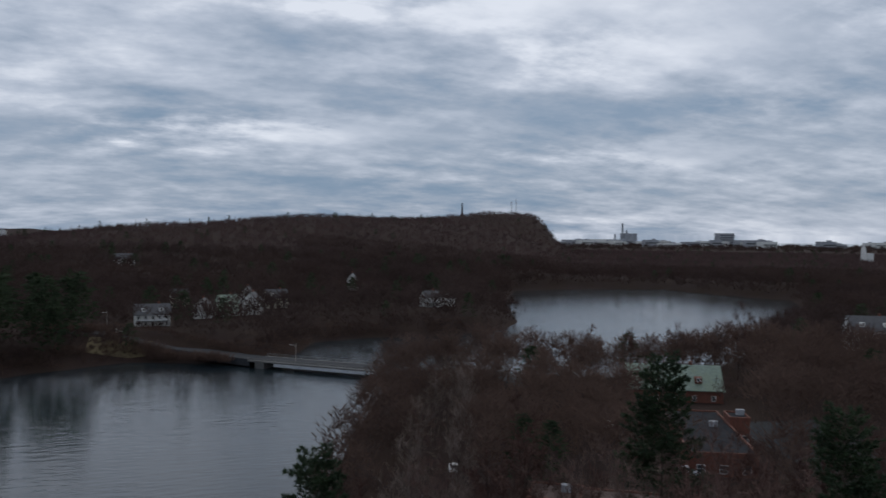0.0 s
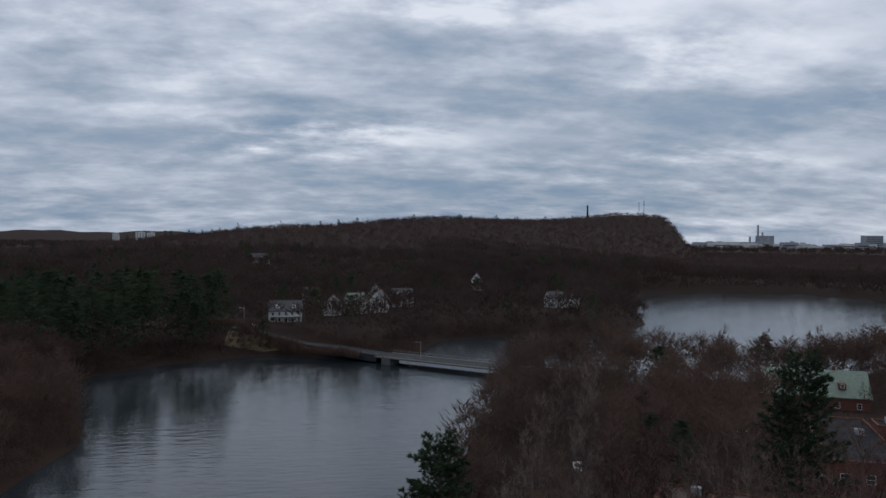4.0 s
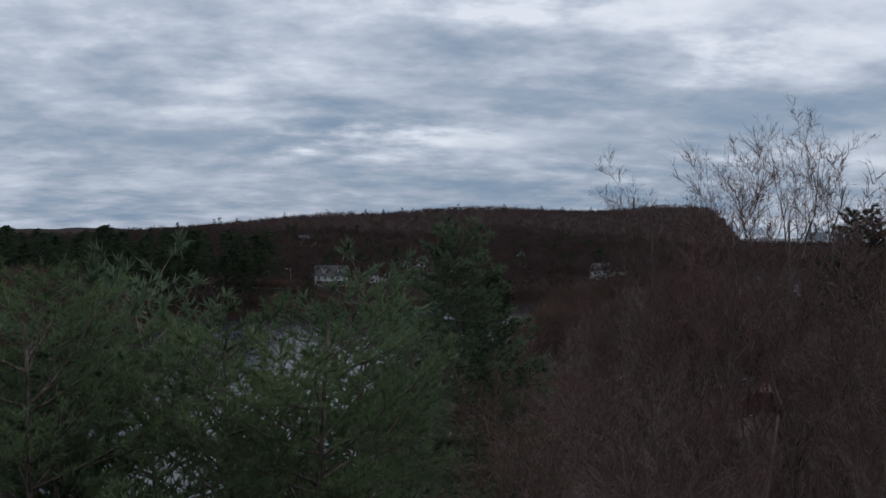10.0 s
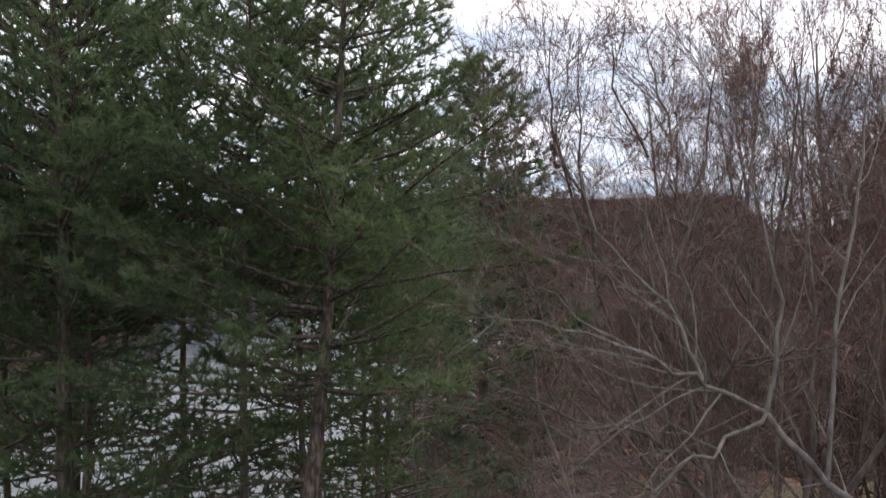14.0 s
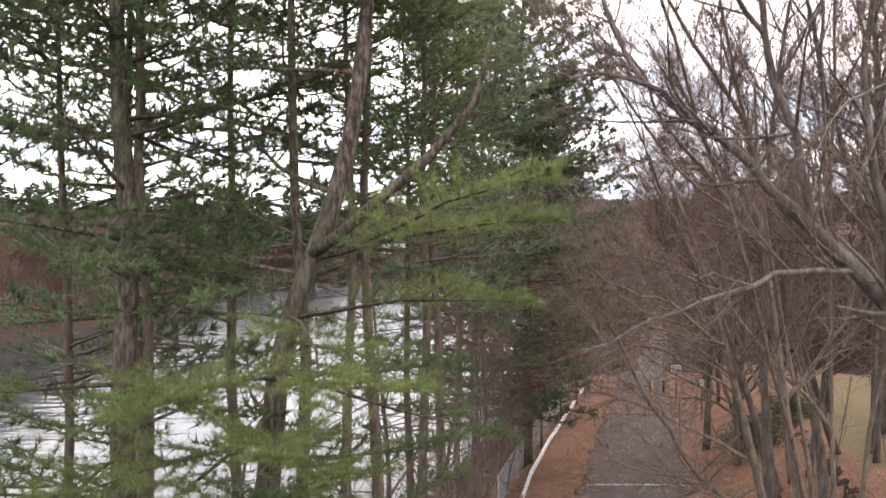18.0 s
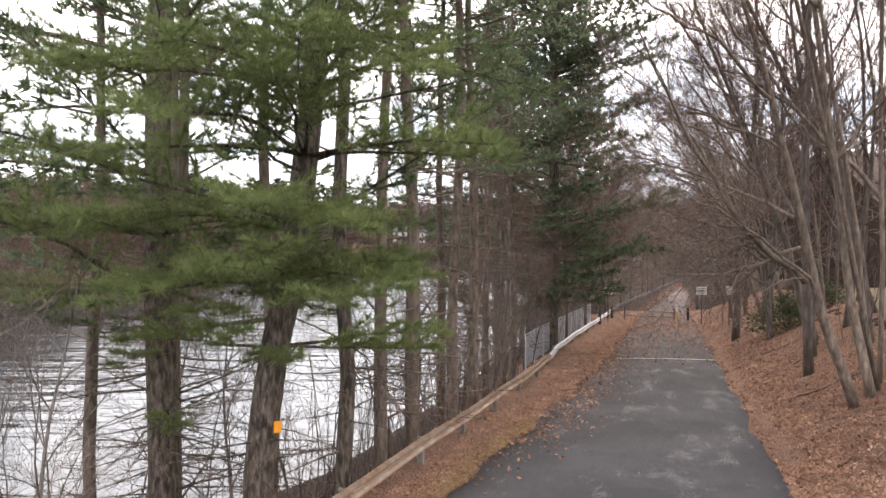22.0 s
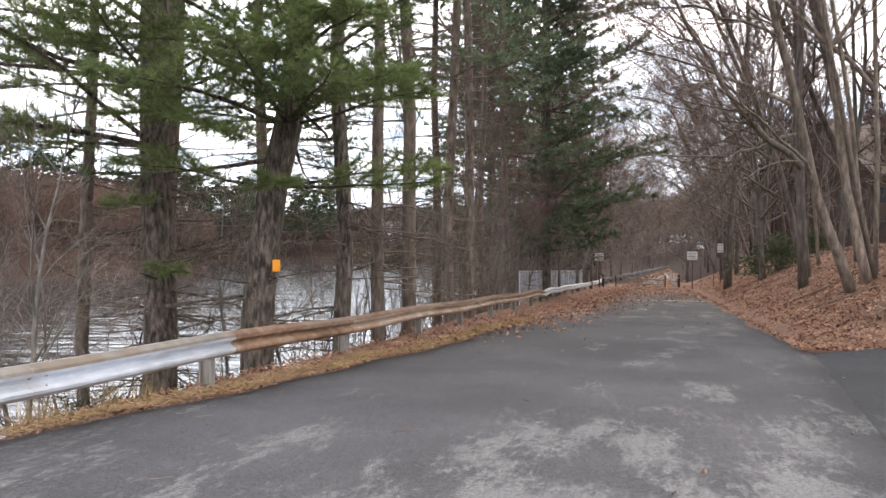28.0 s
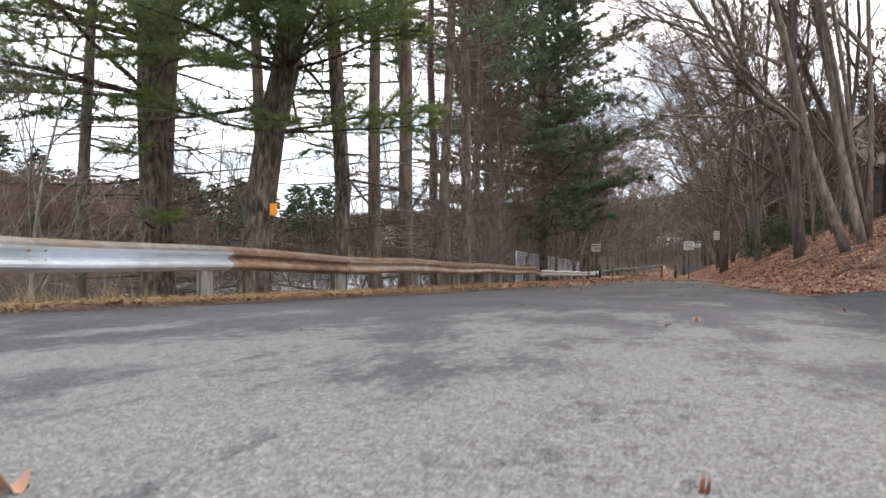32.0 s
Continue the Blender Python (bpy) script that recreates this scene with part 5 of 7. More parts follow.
def free_spot(x, y):
    s, n = to_road(x, y)
    if x * x + y * y < 130 or (-40 < s < 190 and -6.4 < n - lane_bend(s) < 3.6) or (s < 17.5 and n > 2):
        return False
    if 32 < s < 60 and 8.5 < n < 19:
        return False
    t = ((x + 40) * 104 + (y - 361) * -82) / (104 ** 2 + 82 ** 2)
    if -0.9 < t < 1.6 and abs((x + 40) * 82 + (y - 361) * 104) / math.hypot(104, 82) < 10:
        return False
    return all((x - a) ** 2 + (y - b) ** 2 > r * r for a, b, r in CLEAR)


def spots(rng, r0, r1, gap, az0=-42, az1=52):
    """Jittered grid of places for trees between two distances."""
    pts = []
    k0, k1 = int(-r1 / gap) - 1, int(r1 / gap) + 1
    xs = (np.arange(k0, k1)[:, None] + np.zeros((1, k1 - k0)) + np.random.uniform(-0.42, 0.42, (k1 - k0, k1 - k0))) * gap
    ys = (np.zeros((k1 - k0, 1)) + np.arange(k0, k1)[None, :] + np.random.uniform(-0.42, 0.42, (k1 - k0, k1 - k0))) * gap
    xs, ys = xs.ravel(), ys.ravel()
    d, a = np.hypot(xs, ys), np.degrees(np.arctan2(xs, ys))
    keep = (d >= r0) & (d < r1) & (a > az0) & (a < az1)
    xs, ys = xs[keep], ys[keep]
    q = lake_distance(xs, ys)
    keep = q < -0.8
    xs, ys = xs[keep], ys[keep]
    zs = land(xs, ys)
    return [(float(x), float(y), float(z)) for x, y, z in zip(xs, ys, zs) if free_spot(x, y)]


def woods():
    rng = random.Random(77)
    np.random.seed(3)
    G = "bare trees of the lakeside wood"
    kinds = []
    for k in range(6):
        kinds.append(bare_tree("bare_tree", rng, rng.uniform(15, 20), rng.uniform(0.14, 0.22), rng.uniform(4.6, 6.2),
                               "leafless brown tree of the lakeside wood" if k % 2 else "leafless reddish-brown tree of the lakeside wood", 12, 0.10,
                               twig=("twig_wood_red", "twig_wood")[k % 2], bark="bark_dark", fork=0.33, limbs=8, detail=1, group=G))
    near = spots(rng, 26, 128, 6.6)
    rng.shuffle(near)
    near = [p for p in near if not (to_road(p[0], p[1])[0] < 75 and -13 < to_road(p[0], p[1])[1] < 9)]
    used = set()
    for i, (x, y, z) in enumerate(near[:160]):
        src = kinds[i % 6]
        m = pose(x, y, z - 0.1, 0, 0, rng.uniform(0, 360)) @ Matrix.Scale(rng.uniform(0.75, 1.15), 4)
        if src.name in used:
            copy_thing(src, m)
        else:
            used.add(src.name)
            src.matrix_basis = m
    for k, (az, d, sc) in enumerate(((26.4, 236, 0.9), (28.2, 240, 0.92), (29.2, 236, 0.95), (30.4, 240, 1.0), (32.4, 243, 1.05), (34.6, 250, 1.15), (36.2, 258, 1.15))):
        x, y = d * math.sin(radians(az)), d * math.cos(radians(az))
        copy_thing(kinds[k % 6], pose(x, y, height(x, y) - 0.1, 0, 0, 77 * k) @ Matrix.Scale(sc, 4))
    mids = [crown_shards(rng, 240, 14.5, 5.2, 1.8, 0.21, True, 0.95) for _ in range(5)]
    far1 = [crown_shards(rng, 62, 13, 6.0, 2.8, 0.46, False, 0.7) for _ in range(6)]
    far2 = [crown_shards(rng, 30, 9, 8.5, 6.0, 0.6, False, 0.5, 0.28) for _ in range(6)]
    far3 = [crown_shards(rng, 22, 13, 11, 8, 1.4, False) for _ in range(4)]
    evg = [pine_shards(rng, 21, 5.6, 230, 1.9, 0.75) for _ in range(3)]
    evg2 = [pine_shards(rng, 18, 5, 70, 2.6, 1.1) for _ in range(3)]

    def stuff(name, tris, mat, label):
        tagged(new(name, tri_mesh(name, tris, M[mat])), label, "woods", kind="stuff")

    rest = near[160:] + spots(rng, 128, 300, 6.6)
    leafless, green = [], []
    for p in rest:
        # pine groves on the left shore of the lake
        grove = (-165 < p[0] < -40 and p[1] > 318 and p[1] < 380) and rng.random() < 0.6
        (green if grove or rng.random() < 0.022 else leafless).append(p)
    stuff("lakeside_woods", scatter(leafless, mids, rng), "twig_lake", "bare brown woods round the lake")
    brush = [crown_shards(rng, 26, 3.2, 2.0, 1.5, 0.13, False) for _ in range(5)]
    sx, sy = np.random.uniform(-120, 130, 17000), np.random.uniform(60, 420, 17000)
    q = lake_distance(sx, sy)
    keep = (q < 0.3) & (q > -14)
    bz = land(sx[keep], sy[keep])
    low = [(float(x), float(y), float(z)) for x, y, z in zip(sx[keep], sy[keep], bz) if abs((x + 40) * 82 + (y - 361) * 104) / math.hypot(104, 82) > 5.2 and not (-9 < to_road(x, y)[1] < 6)]
    for k in range(260):
        f, w = rng.uniform(-0.25, 0.62), rng.choice((-1, 1)) * rng.uniform(6, 10)
        x, y = -40 + 104 * f - 0.62 * w, 361 - 82 * f - 0.785 * w
        if lake_distance(np.array([x]), np.array([y]))[0] < 0.5:
            low.append((x, y, height(x, y)))
    hedge = []
    for k in range(240):
        f, w = rng.uniform(-0.3, 0.5), rng.uniform(5.5, 9.5)
        x, y = -40 + 104 * f - 0.62 * w, 361 - 82 * f - 0.785 * w
        hedge.append((x, y, max(height(x, y), -3.6)))
    stuff("shore_brush", np.concatenate((scatter(low, brush, rng, (0.6, 1.3)), scatter(hedge, brush, rng, (1.1, 1.9)))), "twig_lake", "low reddish brush along the lake shore")
    under = [crown_shards(rng, 13, 4.5, 3.4, 2.2, 0.42, False, 0.6) for _ in range(5)]
    stuff("valley_brush", scatter(spots(rng, 270, 640, 6.2, -32, 48), under, rng, (0.6, 1.2)), "twig_far", "low brown brush between the houses and the lake")
    low2 = [crown_shards(rng, 16, 8, 5.5, 3.4, 0.7, False, 0.6) for _ in range(4)]
    stuff("far_shore_woods", scatter(spots(rng, 620, 1000, 9.0, 6, 48), low2, rng, (0.8, 1.3)), "twig_far", "brown woods behind the far lake shore")
    f1 = spots(rng, 300, 820, 9.4, -36, 48)
    g1 = [p for p in f1 if rng.random() < (0.6 if -170 < p[0] < -42 and p[1] < 375 else 0.05)]
    stuff("valley_woods", scatter([p for p in f1 if p not in set(g1)], far1, rng), "twig_far", "bare brown woods of the valley")
    grove = [p for p in green + g1 if -170 < p[0] < -40 and p[1] < 385]
    lone = [p for p in green + g1 if p not in set(grove)]
    stuff("evergreens", np.concatenate((scatter(grove, evg, rng, (1.0, 1.4)), scatter(lone, evg, rng, (0.55, 0.9)))), "needles_far", "scattered dark-green pines among bare woods")
    f2 = spots(rng, 820, 2100, 15.0, -32, 48)
    g2 = [p for p in f2 if rng.random() < 0.03]
    stuff("hill_woods", scatter(f2, far2, rng, (0.6, 1.1)), "twig_hill", "bare brown woods covering the long hill")
    stuff("hill_evergreens", scatter(g2, evg2, rng, (0.5, 0.75)), "needles_far", "dark pines dotted over the hill")
    f3 = spots(rng, 2100, 3300, 42, -32, 48)
    stuff("plain_woods", scatter(f3, far3, rng), "twig_far", "hazy bare woods on the plain")


woods()


# ---- along the lane ----
def strip_mesh(name, rows, cols, mat, label, category, lift, sunk):
    g = Geo()
    for s, a, b in rows:
        for k in range(cols):
            n = a + (b - a) * k / (cols - 1)
            x, y = from_road(s, n)
            g.v.append((x, y, 0.0))
    zz = land(np.array([v[0] for v in g.v]), np.array([v[1] for v in g.v])).tolist()
    g.v = [(v[0], v[1], z + (-0.03 if i % cols == sunk else lift)) for i, (v, z) in enumerate(zip(g.v, zz))]
    for i in range(len(rows) - 1):
        for k in range(cols - 1):
            a = i * cols + k
            g.f.append((a, a + 1, a + 1 + cols, a + cols))
    return tagged(part(name, g, mat, None, label, smooth=True, kind="structure"), category=category)


def leafy_edges():
    rows = [(s, float(np.interp(s, [66, 80], [-9.6, -3.4])), left_edge(s) + 0.10 + 0.12 * math.sin(s * 3.1)) for s in np.concatenate([np.arange(-12, 72, 0.8), np.arange(72, 82, 2.0)])]
    strip_mesh("verge", rows, 12, M["carpet"], "verge of brown leaves and pine needles below the guard rail", "verge", 0.03, 11)
    rows = [(s, right_edge(s) - 0.13 + 0.14 * math.sin(s * 1.7) + 0.10 * math.sin(s * 4.1), float(np.interp(s, [60, 80], [16.0, 3.4]))) for s in np.concatenate([np.arange(17.0, 76, 0.9), np.arange(76, 84, 2.0)])]
    strip_mesh("leafy_bank", rows, 16, M["carpet"], "sloping bank deep in fallen brown leaves", "bank", 0.03, 0)
    rng = random.Random(8)
    tris = []

    queue = []

    def leaf(s, n, size, z=None):
        queue.append((s, n, size, z))

    def shape(x, y, z, size):
        z = z + 0.045 + rng.random() * 0.03
        a = rng.uniform(0, 6.28)
        u = Vector((math.cos(a), math.sin(a), rng.gauss(0, 0.35))) * size
        w = Vector((-math.sin(a), math.cos(a), rng.gauss(0, 0.35))) * size * rng.uniform(0.45, 0.7)
        p = Vector((x, y, z))
        c = p + Vector((0, 0, size * 0.25))
        tris.append((tuple(p - u), tuple(p + w), tuple(c + u)))
        tris.append((tuple(p - u), tuple(c + u), tuple(p - w)))

    for _ in range(40000):
        s = 16.8 + 58 * rng.random() ** 1.35
        n = 2.7 + abs(rng.gauss(0, 3.4))
        if n < 12 and s > 16.9 + 0.1 * (n - 3):
            leaf(s, n, rng.uniform(0.024, 0.055))
    for _ in range(24000):
        s = -6 + 76 * rng.random() ** 1.3
        e = left_edge(s)
        n = e + 0.15 - abs(rng.gauss(0, 1.0))
        if n > -8:
            leaf(s, n, rng.uniform(0.02, 0.045))
    for _ in range(700):
        s = rng.uniform(2.0, 80)
        n = rng.uniform(left_edge(s), 2.7) if rng.random() < 0.35 else (left_edge(s) + abs(rng.gauss(0, 0.9)) if rng.random() < 0.7 else 2.7 - abs(rng.gauss(0, 0.6)))
        if s < 22 and rng.random() < 0.8:
            continue
        leaf(s, n, rng.uniform(0.02, 0.04), float(road_height(s)))
    for _ in range(1900):
        s = rng.triangular(15, 54, 30)
        leaf(s, left_edge(s) + abs(rng.gauss(0, 0.85)), rng.uniform(0.035, 0.075), float(road_height(s)) + 0.034)
    for _ in range(6000):
        s = rng.triangular(36, 76, 66)
        leaf(s, rng.uniform(-2.6, 2.7), rng.uniform(0.03, 0.075), float(road_height(s)) + 0.03)
    for _ in range(4000):
        s = rng.uniform(60, 150)
        leaf(s, rng.uniform(-2.6, 2.6) + lane_bend(s), rng.uniform(0.06, 0.12), float(road_height(s)))
    qs, qn = np.array([q[0] for q in queue]), np.array([q[1] for q in queue])
    qx, qy = SA * qs + CA * qn, CA * qs - SA * qn
    for (s, n, size, z), x, y, zl in zip(queue, qx.tolist(), qy.tolist(), land(qx, qy).tolist()):
        shape(x, y, zl if z is None else z, size)
    tagged(new("leaf_litter", tri_mesh("leaf_litter", np.array(tris), M["litter"])), "scattered curled brown oak leaves", "leaves", kind="stuff")


leafy_edges()


def fallen_twig(s, n, length, rz, mat, label):
    g = Geo()
    r = random.Random(int(s * 100))
    pts, rad = bend((0, 0, 0.008), (1, 0.1, 0), length, 0.009, 0.005, 5, r, 0.16, 0)
    pts = [Vector((p.x, p.y, 0.010)) for p in pts]
    g.tube(pts, rad, 6)
    pts2, rad2 = bend(pts[1], (-0.2, -1, 0), length * 0.2, 0.007, 0.004, 2, r, 0.1, 0)
    g.tube([Vector((p.x, p.y, 0.010)) for p in pts2], rad2, 5)
    ob = tagged(new("fallen_twig", mesh_of("fallen_twig", g, mat)), label, "twig")
    x, y = from_road(s, n)
    ob.matrix_basis = pose(x, y, float(road_height(s)) + 0.022 * (1 - (n / 4) ** 2) + 0.004, 0, 0, rz)


for (tx, ty, tl, ta, tm) in ((-2.15, 5.85, 0.17, -8, "twig_pale"), (-0.55, 7.55, 0.33, 10, "bark"), (-1.6, 7.2, 0.16, 30, "bark"), (-0.9, 5.0, 0.10, 70, "bark"), (0.9, 9.4, 0.14, 120, "bark"),
                             (-2.6, 8.3, 0.2, 15, "twig_pale"), (1.5, 5.6, 0.09, 40, "bark")):
    ts, tn = to_road(tx, ty)
    fallen_twig(ts, tn, tl, ta, M[tm], "broken pale twig lying on the asphalt" if tm == "twig_pale" else "short dark twig lying on the asphalt")


def road_leaf(x, y, size, rz, label):
    g = Geo()
    for k in range(7):
        f = k / 6
        w = size * 0.5 * math.sin(math.pi * min(f * 0.94 + 0.05, 1)) * (1 + 0.25 * math.sin(k * 2.2))
        xx = (f - 0.5) * size * 1.6
        g.v += [(xx, -w, 0.02 + 0.02 * math.sin(k)), (xx, 0, 0.006), (xx, w, 0.022 + 0.016 * math.cos(k))]
    for k in range(6):
        for m in range(2):
            a = 3 * k + m
            g.f.append((a, a + 1, a + 4, a + 3))
    ob = tagged(new("fallen_leaf", mesh_of("fallen_leaf", g, M["litter"])), label, "leaf")
    ob.matrix_basis = pose(x, y, float(road_height(to_road(x, y)[0])) + 0.026, 0, 0, rz)


road_leaf(-0.70, 1.30, 0.04, 30, "curled brown leaf on worn asphalt")
road_leaf(0.41, 1.31, 0.02, 80, "small dark curled leaf on worn asphalt")
road_leaf(1.9, 6.2, 0.03, 10, "flat brown leaf on worn asphalt")

def bank_branch(s, n, length, turn, thick):
    """A fallen bare branch lying on the leaves of the bank."""
    r = random.Random(int(s * 31 + n * 7))
    ca, sa = math.cos(radians(turn)), math.sin(radians(turn))
    g = Geo()

    def rest(line, lift):
        out = []
        for a, b in line:
            x, y = from_road(s + a * sa + b * ca, n + a * ca - b * sa)
            out.append((x, y, height(x, y) + lift))
        return out

    main = [(length * k / 7, 0.12 * math.sin(k * 1.3 + s)) for k in range(8)]
    g.tube(rest(main, 0.06 + thick), [thick * (1 - 0.09 * k) for k in range(8)], 6)
    for k in (2, 3, 5, 6):
        side = 1 if k % 2 else -1
        a, b = main[k]
        twig = [(a + 0.16 * j, b + side * 0.15 * j + r.gauss(0, 0.02)) for j in range(5)]
        g.tube(rest(twig, 0.07 + thick), [thick * 0.45 * (1 - 0.18 * j) for j in range(5)], 5)
    tagged(new("fallen_branch", mesh_of("fallen_branch", g, M["bark_tan"])), "fallen bare branch lying on the leafy bank", "branch", group="fallen branches on the bank")


for bs, bn, bl, bt, br in ((19.2, 4.6, 2.0, 20, 0.022), (22.5, 5.4, 1.6, 150, 0.018), (27.5, 4.2, 2.4, -15, 0.025), (33.0, 5.0, 1.8, 60, 0.020), (21.0, 6.6, 1.4, 80, 0.016), (38.5, 4.4, 2.0, 10, 0.022)):
    bank_branch(bs, bn, bl, bt, br)


def pine_straw():
    """Dry yellow needles and grass stems along the foot of the guard rail."""
    rng = random.Random(14)
    M["straw"] = material("dry_straw", [(0.20, 0.125, 0.058), (0.36, 0.255, 0.125)], 3, 0.9, 0, coords="World", per_island=0.3, thin=0.1)
    tris, at = [], []
    for _ in range(7000):
        s = rng.uniform(1.5, 24)
        at.append((s, left_edge(s) + 0.10 - abs(rng.gauss(0, 0.28))))
    xs = np.array([from_road(s, n)[0] for s, n in at])
    ys = np.array([from_road(s, n)[1] for s, n in at])
    for x, y, z in zip(xs.tolist(), ys.tolist(), land(xs, ys).tolist()):
        a = rng.uniform(0, 6.28)
        d = Vector((math.cos(a), math.sin(a), abs(rng.gauss(0, 0.25)))).normalized()
        blade(tris, Vector((x, y, z + 0.05 + rng.random() * 0.03)), d, rng.uniform(0.08, 0.24), 0.008, rng)
    for k in range(5):
        cs = rng.uniform(6.4, 8.8)
        x, y = from_road(cs, -5.75 - 0.3 * rng.random())
        z = height(x, y)
        for _ in range(70):
            d = Vector((rng.gauss(0, 0.35), rng.gauss(0, 0.35), 1)).normalized()
            blade(tris, Vector((x + rng.gauss(0, 0.07), y + rng.gauss(0, 0.07), z)), d, rng.uniform(0.2, 0.5), 0.012, rng)
    tagged(new("pine_straw", tri_mesh("pine_straw", np.array(tris), M["straw"])), "dry yellow pine straw and grass at the foot of the rail", "straw", kind="stuff")


pine_straw()

RAIL = [(-12, -5.35), (0, -5.30), (9, -5.28), (13.6, -5.22), (18, -5.1), (25, -4.9), (33, -4.72), (37, -4.85), (41, -5.05), (48, -5.05), (58, -4.85), (68, -4.6), (80, -4.2), (95, -2.9), (110, -1.4), (130, 0.6), (150, 2.6)]


def rail_at(s):
    n = float(np.interp(s, [p[0] for p in RAIL], [p[1] for p in RAIL]))
    drop = 0.10 * float(step(34, 38, s))
    return n, float(road_height(s)) - drop + 0.02 * math.sin(s * 0.8)


def guard_rail():
    top = thing("guard_rail", "long W-beam steel guard rail, shiny then rusty, on short posts", "guard rail")
    prof = [(-0.012, 0.0), (0.02, 0.012), (0.075, 0.045), (0.082, 0.075), (0.075, 0.105), (0.012, 0.135), (0.0, 0.155), (0.012, 0.175), (0.075, 0.205), (0.082, 0.235), (0.075, 0.265), (0.02, 0.298), (-0.012, 0.31)]
    loop = prof + [(a - 0.012, b) for a, b in reversed(prof)]
    cuts = [-12, -8, -4, 0, 2.6, 6.0, 9.5, 13.6, 18.0, 21.6, 25.4, 29.3, 33.2, 37, 41, 45, 49, 53, 57, 61, 65, 69, 74, 80, 87, 95, 103, 110, 120, 130, 140, 150]
    for s0, s1 in zip(cuts, cuts[1:]):
        g = Geo()
        n_steps = 6 if s1 < 70 else 5
        k = len(loop)
        for i in range(n_steps + 1):
            s = s0 - 0.02 + (s1 - s0 + 0.12) * i / n_steps
            n, z = rail_at(s)
            lap = 0.004 if i == 0 else 0.0
            for a, b in loop:
                x, y = from_road(s, n + a + lap)
                g.v.append((x, y, z + 0.385 + b))
        for i in range(n_steps):
            for j in range(k):
                a, b = i * k + j, i * k + (j + 1) % k
                g.f.append((a, b, b + k, a + k))
        g.f.append(tuple(range(k)))
        g.f.append(tuple(range(n_steps * k, n_steps * k + k))[::-1])
        mat, lab = ("galv", "shiny galvanised beam") if s1 < 10.6 or 36 < s0 < 72 else (("rust", "rust-streaked beam") if s1 < 14.6 else ("roof_grey", "dull grey beam") if s0 > 72 else ("worn_rail", "weathered dull beam"))
        beam = part("beam", g, M[mat], top, lab, smooth=False)
        if s0 < 36:
            # grime or rust on the upper fold
            beam.data.materials.append(M["rail_grime" if s1 < 10.6 else "rust_dark"])
            for f in beam.data.polygons:
                if f.index < n_steps * k and f.index % k in (9, 10, 11):
                    f.material_index = 1
        if s1 < 70:
            for ds in (-0.10, 0.10):
                for dz in (0.10, 0.20):
                    n, z = rail_at(s0)
                    x, y = from_road(s0 + ds + 0.05, n + 0.055)
                    h = Geo()
                    h.tube([(x, y, z + 0.385 + dz), from_road(s0 + ds + 0.05, n + 0.075) + (z + 0.385 + dz,)], [0.016, 0.014], 6)
                    part("bolt", h, M["rust"], beam)
    for s in [-7.6, -3.4, 0.7, 4.9, 9.15, 13.6, 18.0, 21.6, 25.4, 29.3, 33.2, 37, 41, 45, 49, 53, 57, 61, 65, 69, 74, 80, 87, 95, 103, 110, 120, 130]:
        n, z = rail_at(s)
        g = Geo()
        for dn, w in ((-0.075, 0.012), (0.065, 0.012)):
            x, y = from_road(s, n - 0.13 + dn)
            g.box((x, y, z + 0.05), (w, 0.12, 1.2), -HEAD)
        x, y = from_road(s, n - 0.13)
        g.box((x, y, z + 0.05), (0.14, 0.010, 1.2), -HEAD)
        part("post", g, M["post_wood"], top, "weathered grey post")
    return top


guard_rail()


def mesh_fence():
    top = thing("mesh_fence", "grey wire-mesh fence behind the guard rail", "fence")
    z_at = lambda s: float(road_height(s)) - 0.10
    n_at = lambda s: float(np.interp(s, [36, 40, 52, 67], [-5.85, -5.95, -5.85, -5.6]))
    g = Geo()
    s = 36.6
    while s < 67:
        x, y = from_road(s, n_at(s))
        x2, y2 = from_road(s + 0.020, n_at(s))
        z = z_at(s)
        h = 1.5 + 0.05 * math.sin(s)
        g.add([(x, y, z + 0.08), (x2, y2, z + 0.08), (x2, y2, z + h), (x, y, z + h)], [(0, 1, 2, 3)])
        s += 0.030
    for k in range(15):
        rows = []
        for s in np.arange(36.6, 67.1, 2.0):
            x, y = from_road(s, n_at(s) + 0.003)
            rows.append((x, y, z_at(s) + 0.08 + 0.1 * k))
        for p, q in zip(rows, rows[1:]):
            g.add([p, q, (q[0], q[1], q[2] + 0.010), (p[0], p[1], p[2] + 0.010)], [(0, 1, 2, 3)])
    part("wire_mesh", g, M["mesh_wire"], top, "fine grey wire mesh", kind="stuff")
    for s in np.arange(36.6, 68, 3.0):
        g = Geo()
        x, y = from_road(s, n_at(s) - 0.03)
        g.tube([(x, y, z_at(s) - 0.6), (x, y, z_at(s) + 1.58)], [0.03, 0.03], 8)
        part("post", g, M["galv"], top)
    g = Geo()
    g.tube([from_road(s, n_at(s) - 0.03) + (z_at(s) + 1.54,) for s in np.arange(36.6, 68, 3.0)], [0.021] * 11, 6)
    part("top_rail", g, M["galv"], top)
    # old dark pipe rail running down towards the trees
    old = thing("pipe_rail", "old rusty pipe rail between the trees", "fence")
    pts = [from_road(s, n) + (float(road_height(s)) + z,) for s, n, z in ((22, -7.4, 0.25), (26, -7.0, 0.4), (31, -6.6, 0.75), (36.3, -6.0, 1.2))]
    g = Geo()
    g.tube(pts, [0.035] * 4, 7)
    part("pipe", g, M["brown_post"], old)
    for p in pts[:3]:
        g = Geo()
        g.tube([(p[0], p[1], height(p[0], p[1]) - 0.3), p], [0.035, 0.035], 7)
        part("post", g, M["brown_post"], old)


mesh_fence()


